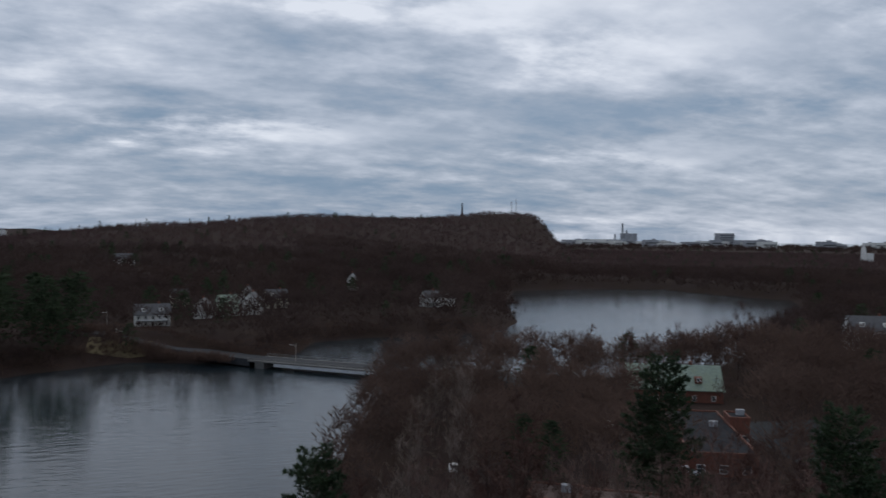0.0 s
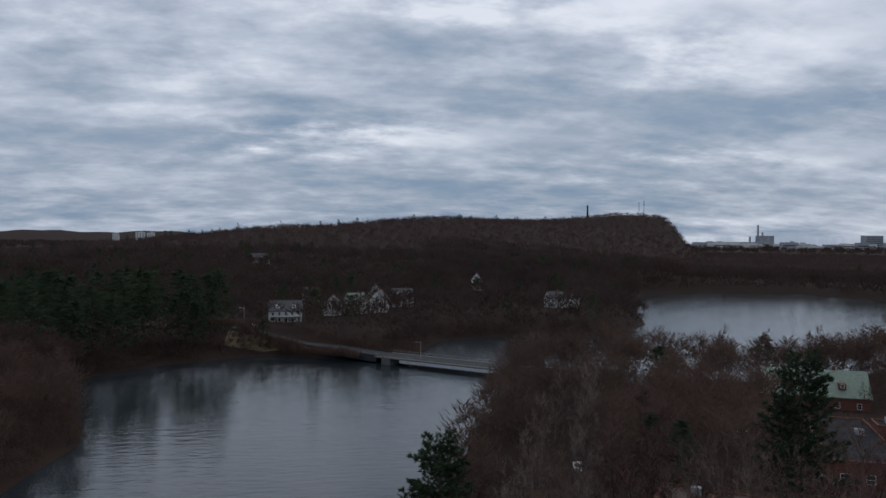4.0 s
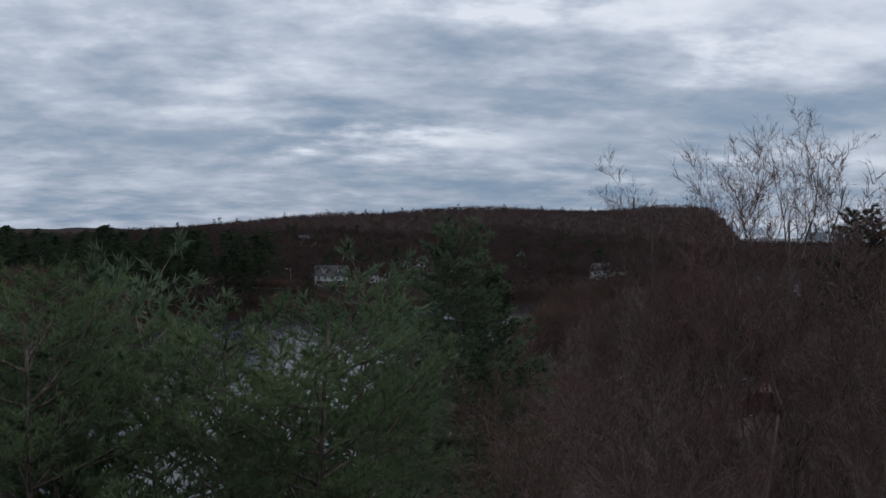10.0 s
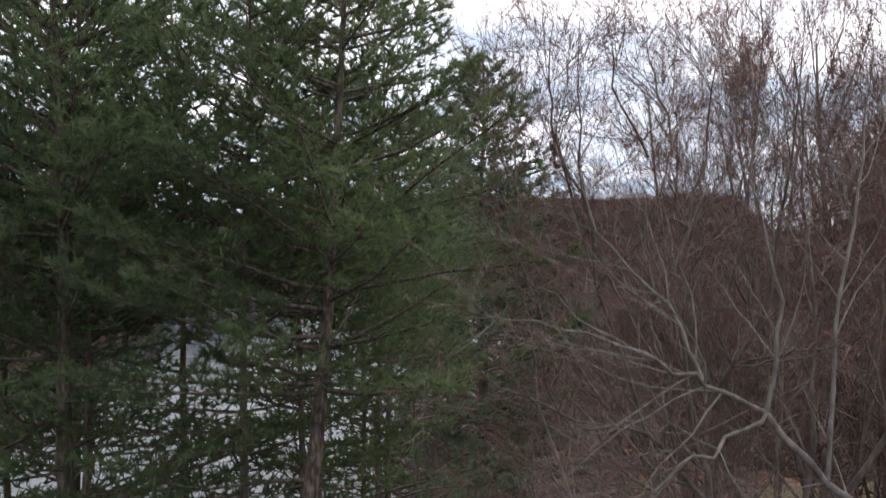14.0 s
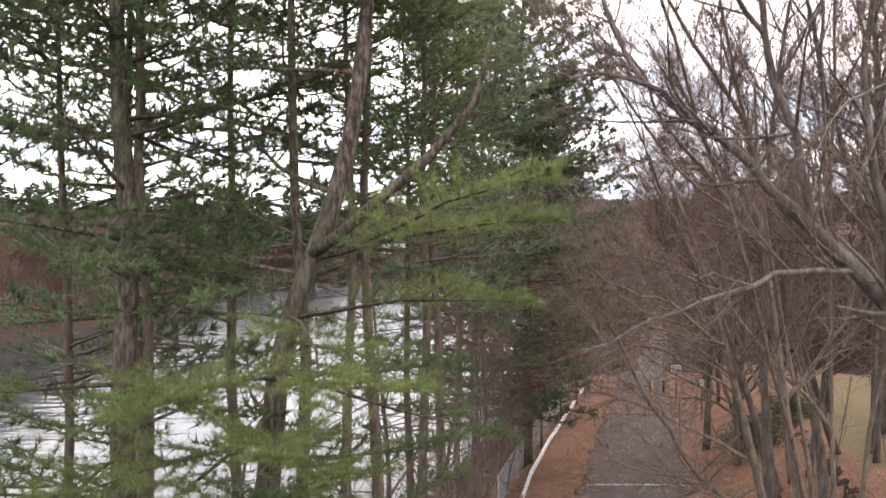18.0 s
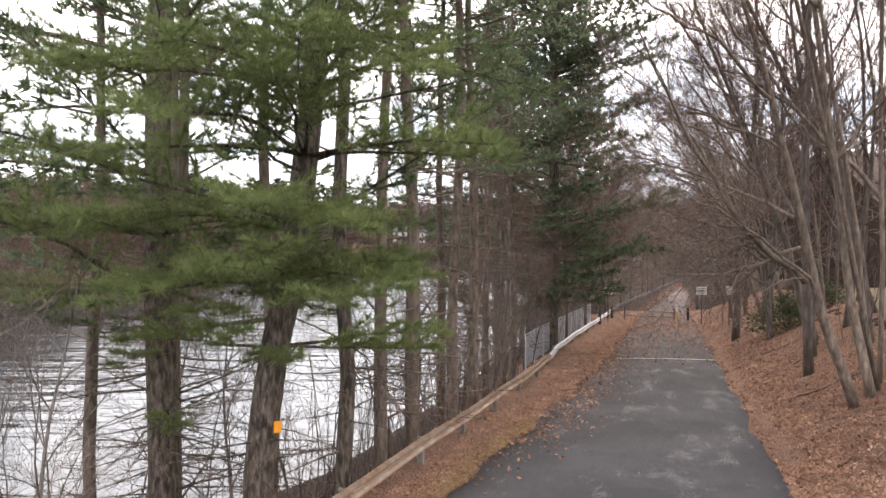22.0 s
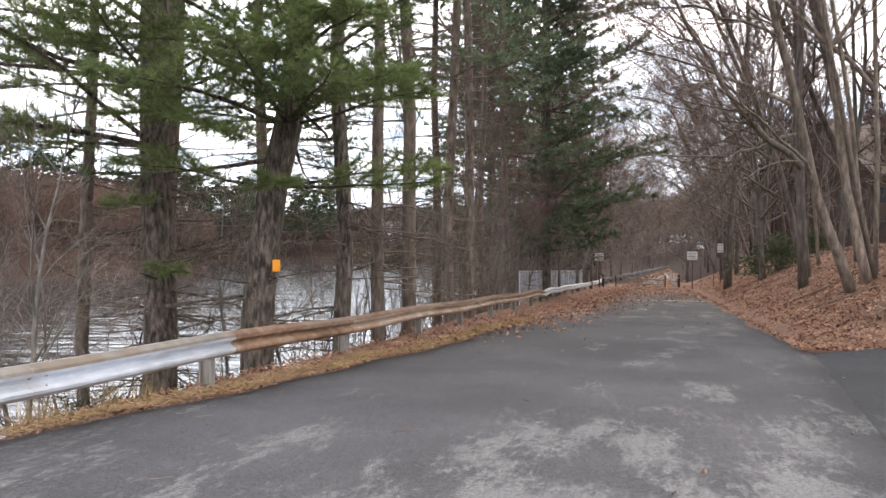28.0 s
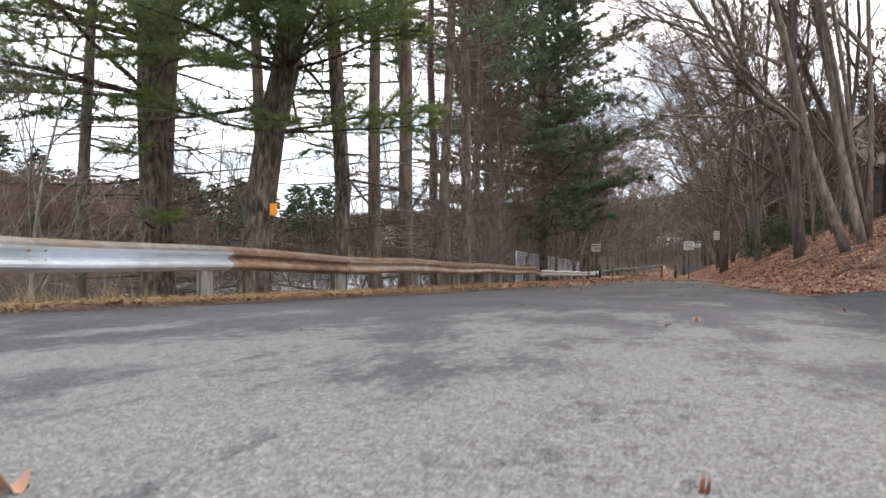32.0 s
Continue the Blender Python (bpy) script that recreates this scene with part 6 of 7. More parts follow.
def post_sign(s, n, panel_w, panel_h, top_z, label, bars=4, panel="white_paint", post="brown_post"):
    x, y = from_road(s, n)
    z = height(x, y)
    ob = thing("sign", label, "sign", (x, y, z), -14)
    base = top_z - z
    g = Geo()
    g.box((0, 0.03, (base + 0.05 - 0.5) / 2), (0.07, 0.045, base + 0.05 + 0.5))
    part("post", g, M[post], ob)
    g = Geo()
    g.box((0, -0.004, base - panel_h / 2), (panel_w, 0.012, panel_h))
    bm = bmesh.new()
    pl = part("panel", g, M[panel], ob, "small white panel" if panel == "white_paint" else "dark panel")
    bm.from_mesh(pl.data)
    bmesh.ops.bevel(bm, geom=bm.edges[:], offset=0.004, segments=1, affect="EDGES")
    bm.to_mesh(pl.data)
    bm.free()
    for k in range(bars):
        g = Geo()
        g.box((0, -0.0125, base - panel_h * (0.2 + 0.6 * k / max(bars - 1, 1))), (panel_w * (0.7 if k % 2 else 0.8), 0.004, panel_h * 0.07))
        part("lettering_bar", g, M["sign_text"], pl)


rz = lambda s: float(road_height(s))
post_sign(67.0, -4.25, 0.72, 0.62, rz(67) + 2.85, "small white notice on a brown post beside the gate")
post_sign(66.0, -5.75, 0.45, 0.5, rz(66) + 2.9, "small dark sign on a thin post by the mesh fence", 0, "brown_post")
post_sign(66.8, 2.95, 0.78, 0.64, rz(66.8) + 3.0, "white notice on a tall brown post at the lane's edge")
post_sign(57.0, 4.3, 0.36, 0.58, rz(57) + 3.35, "narrow white notice on a post on the bank", 3)


def lane_gate():
    s = 70.5
    z = rz(s)
    ob = thing("gate", "low rusty tubular gate closing the lane", "gate")
    P = lambda n, h: from_road(s, n) + (z + h,)
    for n in (-3.1, 0.95):
        g = Geo()
        g.tube([P(n, -0.4), P(n, 1.0)], [0.06, 0.06], 8)
        part("gate_post", g, M["brown_post"], ob)
    for a, b in (((-3.1, 0.85), (-0.9, 0.72)), ((-0.9, 0.72), (0.95, 0.62)), ((-3.1, 0.30), (0.95, 0.26))):
        g = Geo()
        g.tube([P(*a), P(*b)], [0.035, 0.035], 7)
        part("bar", g, M["rust"], ob)
    g = Geo()
    g.tube([P(-0.9, 0.05), P(-0.9, 0.73)], [0.03, 0.03], 7)
    part("strut", g, M["rust"], ob)
    for n, h in ((-4.15, 1.05), (2.05, 1.1)):
        x, y = from_road(s, n)
        b = thing("bollard", "black wooden bollard beside the gate", "bollard", (x, y, height(x, y)), -14, group="bollards at the gate")
        g = Geo()
        g.tube([(0, 0, -0.3), (0, 0, h - 0.04), (0, 0, h)], [0.11, 0.11, 0.085], 10)
        part("post", g, M["black"], b)
        g = Geo()
        g.tube([(0, 0, h * 0.72), (0, 0, h * 0.82)], [0.113, 0.113], 10)
        part("band", g, M["rust"], b, "faded reddish band")
    x, y = from_road(s - 0.3, 1.15)
    r = thing("red_marker", "short red and white marker post by the gate", "marker", (x, y, z))
    g = Geo()
    g.box((0, 0, 0.35), (0.10, 0.10, 0.9))
    part("post", g, M["orange"], r)
    g = Geo()
    g.box((0, 0, 0.95), (0.16, 0.06, 0.3))
    part("plate", g, M["white_paint"], r)


lane_gate()


def blaze():
    src = bpy.data.objects["white_pine"]
    g = Geo()
    g.box((0.30, -0.29, 0), (0.14, 0.014, 0.22), radians(28))
    ob = part("blaze", g, M["orange"], src, "bright orange trail marker")
    ob.location = (0.0, -0.02, 1.20 - src.matrix_basis.translation.z)


blaze()


def thicket():
    """Thin bare saplings and shoots along the lake bank and the far lane."""
    rng = random.Random(31)
    G = "saplings on the lake bank"

    def sapling(name, tall, r, fine, label, lean, twig, bark):
        top = thing(name, label, "sapling", group=G)
        tris = []
        stems = rng.randrange(1, 4)
        for k in range(stems):
            a = rng.uniform(0, 6.28)
            g = Geo()
            d = (math.cos(a) * lean, math.sin(a) * lean, 1)
            pts, rad = bend((math.cos(a) * 0.08, math.sin(a) * 0.08, -0.3), d, tall * rng.uniform(0.7, 1.0), r, 0.005, 9, rng, 0.07, 0.03)
            g.tube(pts, rad, 3, False)
            for j in range(7):
                i = rng.randrange(2, 9)
                b, br = bend(pts[i], off_axis(pts[i] - pts[i - 1], rng.uniform(0.5, 1.1), rng), tall * rng.uniform(0.12, 0.3), rad[i] * 0.6, 0.003, 4, rng, 0.12, 0.04)
                g.tube(b, br, 3, False)
                twig_spray(tris, b, rng, 3, 0.42, 0.009, 1)
            twig_spray(tris, pts[4:], rng, 8, 0.5, 0.009, 1)
            part("stem", g, M[bark], top, smooth=True, kind="stuff")
        t = new("twig_haze", tri_mesh("twig_haze", np.array(tris), M[twig]))
        t.parent = top
        tagged(t, kind="stuff")
        return top

    kinds = [sapling("sapling", 5.5, 0.018, 3, "thin pale bare sapling on the lake bank", 0.18, "twig_pale", "bark_pale"), sapling("sapling", 7.0, 0.025, 3, "slender bare sapling on the lake bank", 0.10, "twig", "bark"),
             sapling("sapling", 4.0, 0.020, 3, "whippy bare shoots on the lake bank", 0.28, "twig_pale", "twig_pale"), sapling("sapling", 6.2, 0.021, 3, "crooked bare sapling on the lake bank", 0.22, "twig_red", "bark_dark")]
    places = []
    for _ in range(46):
        s = rng.uniform(4, 22)
        places.append((s, rng.uniform(-11.6, -6.6)))
    for _ in range(230):
        s = rng.uniform(19, 66)
        places.append((s, -6.1 - abs(rng.gauss(0.3, 2.2))))
    for _ in range(26):
        places.append((rng.uniform(60, 120), 3.6 + abs(rng.gauss(0, 2.5))))
    for _ in range(22):
        places.append((rng.uniform(72, 130), -4.9 - abs(rng.gauss(0, 2.0))))
    for _ in range(16):
        places.append((rng.uniform(24, 60), rng.uniform(6.5, 12)))
    # keep the big trunks free of stems
    bearings = [math.atan2(x, y) for x, y in ((-3.55, 15.5), (-6.0, 16.8), (-2.4, 17.4))]
    places = [q for q in places if q[0] > 17 or all(abs(math.atan2(*from_road(*q)) - b) > 0.035 for b in bearings)]
    first = set()
    for i, (s, n) in enumerate(places):
        src = kinds[i % 4 if s > 20 else (0, 2, 1)[i % 3]]
        x, y = from_road(s, n)
        m = pose(x, y, height(x, y) - 0.05, 0, 0, rng.uniform(0, 360)) @ Matrix.Scale(rng.uniform(0.7, 1.25), 4)
        if src.name in first:
            copy_thing(src, m)
        else:
            first.add(src.name)
            src.matrix_basis = m


thicket()


def young_hemlock():
    """A small dark evergreen behind the guard rail."""
    rng = random.Random(91)
    for x, y, sc in ((-4.95, 11.2, 0.58), (-5.7, 12.4, 0.6), (-5.1, 12.9, 0.5)):
        put(pine("young_evergreen", rng, [(0, 0, -0.3), (0.05, 0, 1.0), (0.02, 0.05, 2.3)], 0.03, 0.15, 0.95, "small dark evergreen sapling behind the guard rail", whorl=0.16, per=5, needles=4, length=0.09, width=0.020,
                 side_gap=0.09, sub=4, droop=0.12, mat="needles_near_far", plump=0.8, plate=0.35), x, y, 0, 0.05, sc)


young_hemlock()


def bush(x, y, r, label, leaves=2600):
    rng = random.Random(int(x * 10))
    ob = thing("evergreen_bush", label, "bush", (x, y, height(x, y) - 0.1))
    tris = []
    g = Geo()
    for k in range(14):
        a, e = rng.uniform(0, 6.28), rng.uniform(0.4, 1.3)
        d = Vector((math.cos(a) * math.cos(e), math.sin(a) * math.cos(e), math.sin(e)))
        pts, rad = bend((0, 0, 0), d, r * rng.uniform(0.8, 1.25), 0.025, 0.006, 5, rng, 0.15, 0.05)
        g.tube(pts, rad, 4, False)
    for _ in range(leaves):
        a, e, k = rng.uniform(0, 6.28), rng.uniform(-0.1, 1.5), rng.uniform(0.45, 1.0)
        c = Vector((math.cos(a) * math.cos(e) * r * 1.25, math.sin(a) * math.cos(e) * r * 1.25, math.sin(e) * r * 1.05)) * k * (0.8 + 0.3 * noise.noise(Vector((a * 2, e * 3, x))))
        d = off_axis((c + Vector((0, 0, 0.3))).normalized(), rng.uniform(0, 0.9), rng)
        blade(tris, c, d, 0.15, 0.07, rng)
        blade(tris, c, off_axis(d, 0.8, rng), 0.14, 0.07, rng)
    part("branch", g, M["bark"], ob)
    t = new("foliage", tri_mesh("foliage", np.array(tris), M["rhodo"]))
    t.parent = ob
    tagged(t, kind="stuff")


bush(16.8, 41.7, 2.3, "dark evergreen rhododendron bush on the bank")
bush(20.0, 45.0, 1.6, "low evergreen bush on the bank", 1500)
bush(-8.4, 12.8, 1.0, "small evergreen shrub at the water's edge", 1200)
bush(-7.6, 17.0, 0.9, "small evergreen shrub below the guard rail", 1000)


# ---- bridge, houses and other buildings ----
def window(parent, x, y, z, w, h, face, mat_frame="white_paint"):
    """A window on a wall whose outward direction is one of the four axes (as a unit pair): frame with a pane."""
    fx, fy = face
    g = Geo()
    sx, sy = (0.06, w) if fx else (w, 0.06)
    t = 0.09
    tx, ty = (0, 1) if fx else (1, 0)
    g.box((x, y, z + h / 2), (sx + (0 if fx else 2 * t), sy + (2 * t if fx else 0), t))
    g.box((x, y, z - h / 2), (sx + (0 if fx else 2 * t), sy + (2 * t if fx else 0), t))
    for k in (-1, 1):
        g.box((x + tx * k * (w / 2 + t / 2), y + ty * k * (w / 2 + t / 2), z), (0.06 if fx else t, t if fx else 0.06, h))
    g.box((x, y, z), (0.05 if fx else w, w if fx else 0.05, 0.05))
    win = part("window", g, M[mat_frame], parent)
    g = Geo()
    g.box((x - fx * 0.015, y - fy * 0.015, z), (0.02 if fx else w, w if fx else 0.02, h))
    part("pane", g, M["glass"], win)


def gable_house(name, label, x, y, w, d, h, rise, rot, wall, roof, base=None, porch=False, dormer=False, chimney=True, cols=3, category="house", frame_mat="white_paint"):
    z = height(x, y) - 0.3 if base is None else base
    ob = thing(name, label, category, (x, y, z), rot)
    g = Geo()
    g.box((0, 0, h / 2), (w, d, h))
    g.add([(-w / 2, -d / 2, h), (-w / 2, d / 2, h), (-w / 2, 0, h + rise)], [(0, 2, 1)])
    g.add([(w / 2, -d / 2, h), (w / 2, d / 2, h), (w / 2, 0, h + rise)], [(0, 1, 2)])
    part("wall", g, M[wall], ob)
    o, t = 0.45, 0.22
    for k in (-1, 1):
        g = Geo()
        e = d / 2 + o
        ze = h - o * rise / (d / 2)
        g.add([(-w / 2 - o, k * e, ze), (w / 2 + o, k * e, ze), (w / 2 + o, 0, h + rise), (-w / 2 - o, 0, h + rise),
               (-w / 2 - o, k * e, ze + t), (w / 2 + o, k * e, ze + t), (w / 2 + o, 0, h + rise + t), (-w / 2 - o, 0, h + rise + t)],
              [(0, 1, 2, 3), (4, 7, 6, 5), (0, 4, 5, 1), (1, 5, 6, 2), (3, 7, 4, 0)])
        part("roof_slope", g, M[roof], ob)
    floors = max(1, int(h // 2.7))
    for fl in range(floors):
        zz = 1.5 + fl * 2.8
        for c in range(cols):
            xx = -w / 2 + w * (c + 0.5) / cols
            if fl == 0 and c == cols // 2:
                g = Geo()
                g.box((xx, -d / 2 - 0.02, 1.05), (1.0, 0.07, 2.1))
                door = part("door", g, M["dark_wood"], ob)
                g = Geo()
                g.box((xx + 0.35, -d / 2 - 0.075, 1.0), (0.05, 0.05, 0.12))
                part("handle", g, M["galv"], door)
                continue
            window(ob, xx, -d / 2 - 0.02, zz, 0.9, 1.35, (0, -1), frame_mat)
        for c in range(2):
            yy = -d / 2 + d * (c + 0.5) / 2
            for k in (-1, 1):
                window(ob, k * (w / 2 + 0.02), yy, zz, 0.85, 1.35, (k, 0), frame_mat)
    for k in (-1, 1):
        window(ob, k * (w / 2 + 0.02), 0, h + rise * 0.32, 0.8, 1.1, (k, 0), frame_mat)
    if chimney:
        g = Geo()
        g.box((w * 0.2, 0.3, h + rise), (0.8, 0.8, 2.4))
        part("chimney", g, M["brick"], ob)
    if porch:
        p = Geo()
        p.box((0, -d / 2 - 1.2, 2.7), (w * 0.9, 2.4, 0.2))
        part("porch_roof", p, M[roof], ob)
        for k in range(4):
            p = Geo()
            p.box((-w * 0.42 + w * 0.84 * k / 3, -d / 2 - 2.2, 1.3), (0.18, 0.18, 2.7))
            part("porch_post", p, M["white_paint"], ob)
    if dormer:
        for k in (-0.25, 0.25):
            p = Geo()
            p.box((w * k, -d / 4, h + rise * 0.42), (1.7, d * 0.32, 1.5))
            part("dormer", p, M[wall], ob)
            window(ob, w * k, -d / 4 - d * 0.16 - 0.02, h + rise * 0.45, 0.8, 0.9, (0, -1))
    return ob


def village():
    G = gable_house
    G("house", "large white clapboard house with a grey roof above the lake", -25, 390, 15, 9, 5.8, 4.2, 8, "clapboard", "roof_grey", porch=True, dormer=True, cols=5)
    G("house", "small white gabled house among bare trees", -3, 416, 7.5, 9, 6.2, 3.6, 80, "clapboard", "roof_grey")
    G("house", "pale green clapboard house with a grey roof", 8.5, 420, 9, 9, 6.8, 3.8, 20, "clap_green", "roof_green", porch=True)
    G("house", "white house with steep gable", 21, 422, 8, 8, 7.2, 4.2, 70, "clapboard", "roof_grey")
    G("house", "grey-roofed tan house on the slope", 36, 468, 12, 9, 6.2, 4.4, 12, "clap_tan", "roof_grey", dormer=True)
    G("house", "white gabled house behind the others", 21, 482, 8, 8, 7.0, 4.4, 75, "clapboard", "roof_grey")
    G("house", "grey weathered house above the road", -16, 470, 9, 8, 6.2, 4.0, 10, "clap_tan", "roof_grey")
    G("house", "narrow white gabled house in the wood", 97, 570, 7, 8, 8, 4.6, 80, "clapboard", "roof_grey")
    G("house", "white house half hidden by trees near the shore", 124, 458, 10, 8, 6.0, 3.4, 15, "clapboard", "roof_grey", porch=True)
    G("house", "white cottage half hidden by trees near the shore", 136, 462, 7, 7, 5.0, 3.0, 60, "clapboard", "roof_grey")
    G("house", "long pale house high on the wooded slope", -70, 737, 16, 9, 6.0, 4.0, 5, "clapboard", "roof_grey", cols=5)
    G("house", "large white porch-fronted house among bare trees", 246, 256, 17, 12, 8.0, 5.0, -25, "clapboard", "roof_grey", porch=True, dormer=True, cols=5)
    G("house", "dark brown house with a reddish roof behind the bank", 37, 72, 13, 9, 6.2, 4.6, 28, "dark_wood", "roof_red", cols=4, frame_mat="brown_post")
    # wooden yard fence in front of the dark house
    fence = thing("yard_fence", "dark wooden board fence on top of the bank", "fence")
    for k in range(40):
        x, y = 27.0 + 0.27 * k, 60.5 - 0.06 * k
        g = Geo()
        g.box((x, y, height(x, y) + 0.75), (0.235, 0.03, 1.6 + 0.06 * math.sin(k * 3.3)), -0.22)
        part("board", g, M["dark_wood"], fence)


village()


def flat_building(name, label, blocks, wall, roof, x, y, rot, z, win_rows=2):
    ob = thing(name, label, "building", (x, y, z), rot)
    for cx, cy, w, d, h in blocks:
        g = Geo()
        g.box((cx, cy, h / 2), (w, d, h))
        body = part("wall", g, M[wall], ob)
        g = Geo()
        g.box((cx, cy, h + 0.06), (w - 0.5, d - 0.5, 0.12))
        part("roof", g, M[roof], ob)
        for (px, py, pw, pd) in ((cx, cy - d / 2 + 0.1, w + 0.2, 0.35), (cx, cy + d / 2 - 0.1, w + 0.2, 0.35), (cx - w / 2 + 0.1, cy, 0.35, d - 0.5), (cx + w / 2 - 0.1, cy, 0.35, d - 0.5)):
            g = Geo()
            g.box((px, py, h + 0.2), (pw, pd, 0.45))
            part("parapet", g, M["brick"], body)
        n = max(2, int(w / 3.2))
        for r in range(win_rows):
            if h < 3 + r * 3:
                continue
            for k in range(n):
                window(ob, cx - w / 2 + w * (k + 0.5) / n, cy - d / 2 - 0.02, 1.8 + 3.1 * r, 1.3, 1.5, (0, -1))
        g = Geo()
        g.box((cx + w * 0.2, cy + d * 0.1, h + 0.75), (1.6, 1.2, 1.1))
        part("roof_vent", g, M["tower_grey"], ob)
    return ob


flat_building("brick_hall", "long red-brick building with a flat grey roof", [(0, 0, 12, 36, 7.5), (8.0, 8, 4, 6, 9.0)], "brick", "roof_flat", 96, 141, -23, 0.4)
flat_building("brick_building", "stepped red-brick building with faded flat roofs", [(0, 0, 18, 9, 6.4), (15, -5, 12, 10, 5.2), (-13, 4, 8, 8, 5.6), (9, -13, 14, 7, 4.0)], "brick", "roof_red", 62, 106, -30, 1.0, 1)
gable_house("clubhouse", "brick hall with a broad green roof and brick chimney", 120, 192, 24, 14, 6.5, 5.2, -24, "brick", "roof_green", base=0.5, dormer=True, cols=5, category="building")


def car(name, label, x, y, rot, paint, z=None):
    z = height(x, y) if z is None else z
    ob = thing(name, label, "car", (x, y, z), rot)
    g = Geo()
    lo = [(-2.1, -0.82, 0.28), (2.1, -0.82, 0.28), (2.1, 0.82, 0.28), (-2.1, 0.82, 0.28)]
    mid = [(-2.15, -0.88, 0.62), (2.15, -0.88, 0.62), (2.15, 0.88, 0.62), (-2.15, 0.88, 0.62)]
    hi = [(-2.05, -0.80, 0.92), (1.95, -0.80, 0.86), (1.95, 0.80, 0.86), (-2.05, 0.80, 0.92)]
    g.v = lo + mid + hi
    g.f = [(3, 2, 1, 0), (8, 9, 10, 11)]
    for a in (0, 4):
        for k in range(4):
            g.f.append((a + k, a + (k + 1) % 4, a + 4 + (k + 1) % 4, a + 4 + k))
    body = part("body", g, paint, ob, smooth=False)
    g = Geo()
    g.v = [(-1.75, -0.74, 0.90), (1.0, -0.74, 0.87), (1.0, 0.74, 0.87), (-1.75, 0.74, 0.90), (-1.25, -0.60, 1.40), (0.3, -0.60, 1.42), (0.3, 0.60, 1.42), (-1.25, 0.60, 1.40)]
    g.f = [(4, 5, 6, 7), (0, 1, 5, 4), (1, 2, 6, 5), (2, 3, 7, 6), (3, 0, 4, 7)]
    part("window", g, M["glass"], ob)
    g = Geo()
    g.box((-0.48, 0, 1.43), (1.5, 1.18, 0.05))
    part("roof", g, paint, ob)
    for wx in (-1.3, 1.32):
        for wy in (-0.8, 0.8):
            g = Geo()
            g.tube([(wx, wy - 0.1, 0.32), (wx, wy + 0.1, 0.32)], [0.32, 0.32], 14)
            wheel = part("wheel", g, M["tyre"], ob)
            g = Geo()
            g.tube([(wx, wy - 0.105, 0.32), (wx, wy + 0.105, 0.32)], [0.19, 0.19], 10)
            part("rim", g, M["galv"], wheel)
    for wy in (-0.6, 0.6):
        for xx, m in ((2.14, "white_paint"), (-2.14, "rust")):
            g = Geo()
            g.box((xx, wy, 0.66), (0.05, 0.36, 0.14))
            part("headlight" if xx > 0 else "tail_light", g, M[m], ob)


car("car", "white car parked beyond the gate on the lane", *from_road(156, 8.6), 76, M["white_paint"])
car("car", "white car parked beside the brick hall", 88, 166, 30, M["white_paint"])
car("car", "silver car parked beside the brick hall", 84, 128, 80, M["galv"])
car("car", "white car parked near the stepped brick building", 70, 82, 20, M["white_paint"])
car("car", "dark car parked near the stepped brick building", 67, 88, 15, M["black"])
car("car", "white car on the lakeside road", -37, 362, -38, M["white_paint"])


def ground_sheet(name, label, category, corners, mat, lift=0.06):
    """A paved or bare patch laid over the ground between four corners."""
    g = Geo()
    a, b, c, d = [Vector(p) for p in corners]
    n = 14
    pts = [(a.lerp(b, i / n)).lerp(d.lerp(c, i / n), k / n) for i in range(n + 1) for k in range(n + 1)]
    zz = land(np.array([p.x for p in pts]), np.array([p.y for p in pts]))
    g.v = [(p.x, p.y, float(z) + lift) for p, z in zip(pts, zz)]
    g.f = [(i * (n + 1) + k, (i + 1) * (n + 1) + k, (i + 1) * (n + 1) + k + 1, i * (n + 1) + k + 1) for i in range(n) for k in range(n)]
    tagged(part(name, g, M[mat], None, label, smooth=True, kind="structure"), category=category)


ground_sheet("beach", "small bare sandy beach at the lake corner", "beach", ((-46, 337), (-24, 337), (-22, 349), (-46, 352)), "grass", 0.12)
ground_sheet("car_park", "grey asphalt car park beside brick buildings", "car park", ((105, 112), (128, 118), (138, 158), (114, 160)), "asphalt_dark", 0.15)
ground_sheet("car_park", "small asphalt car park below the brick building", "car park", ((58, 78), (76, 74), (80, 96), (64, 98)), "asphalt_dark", 0.15)


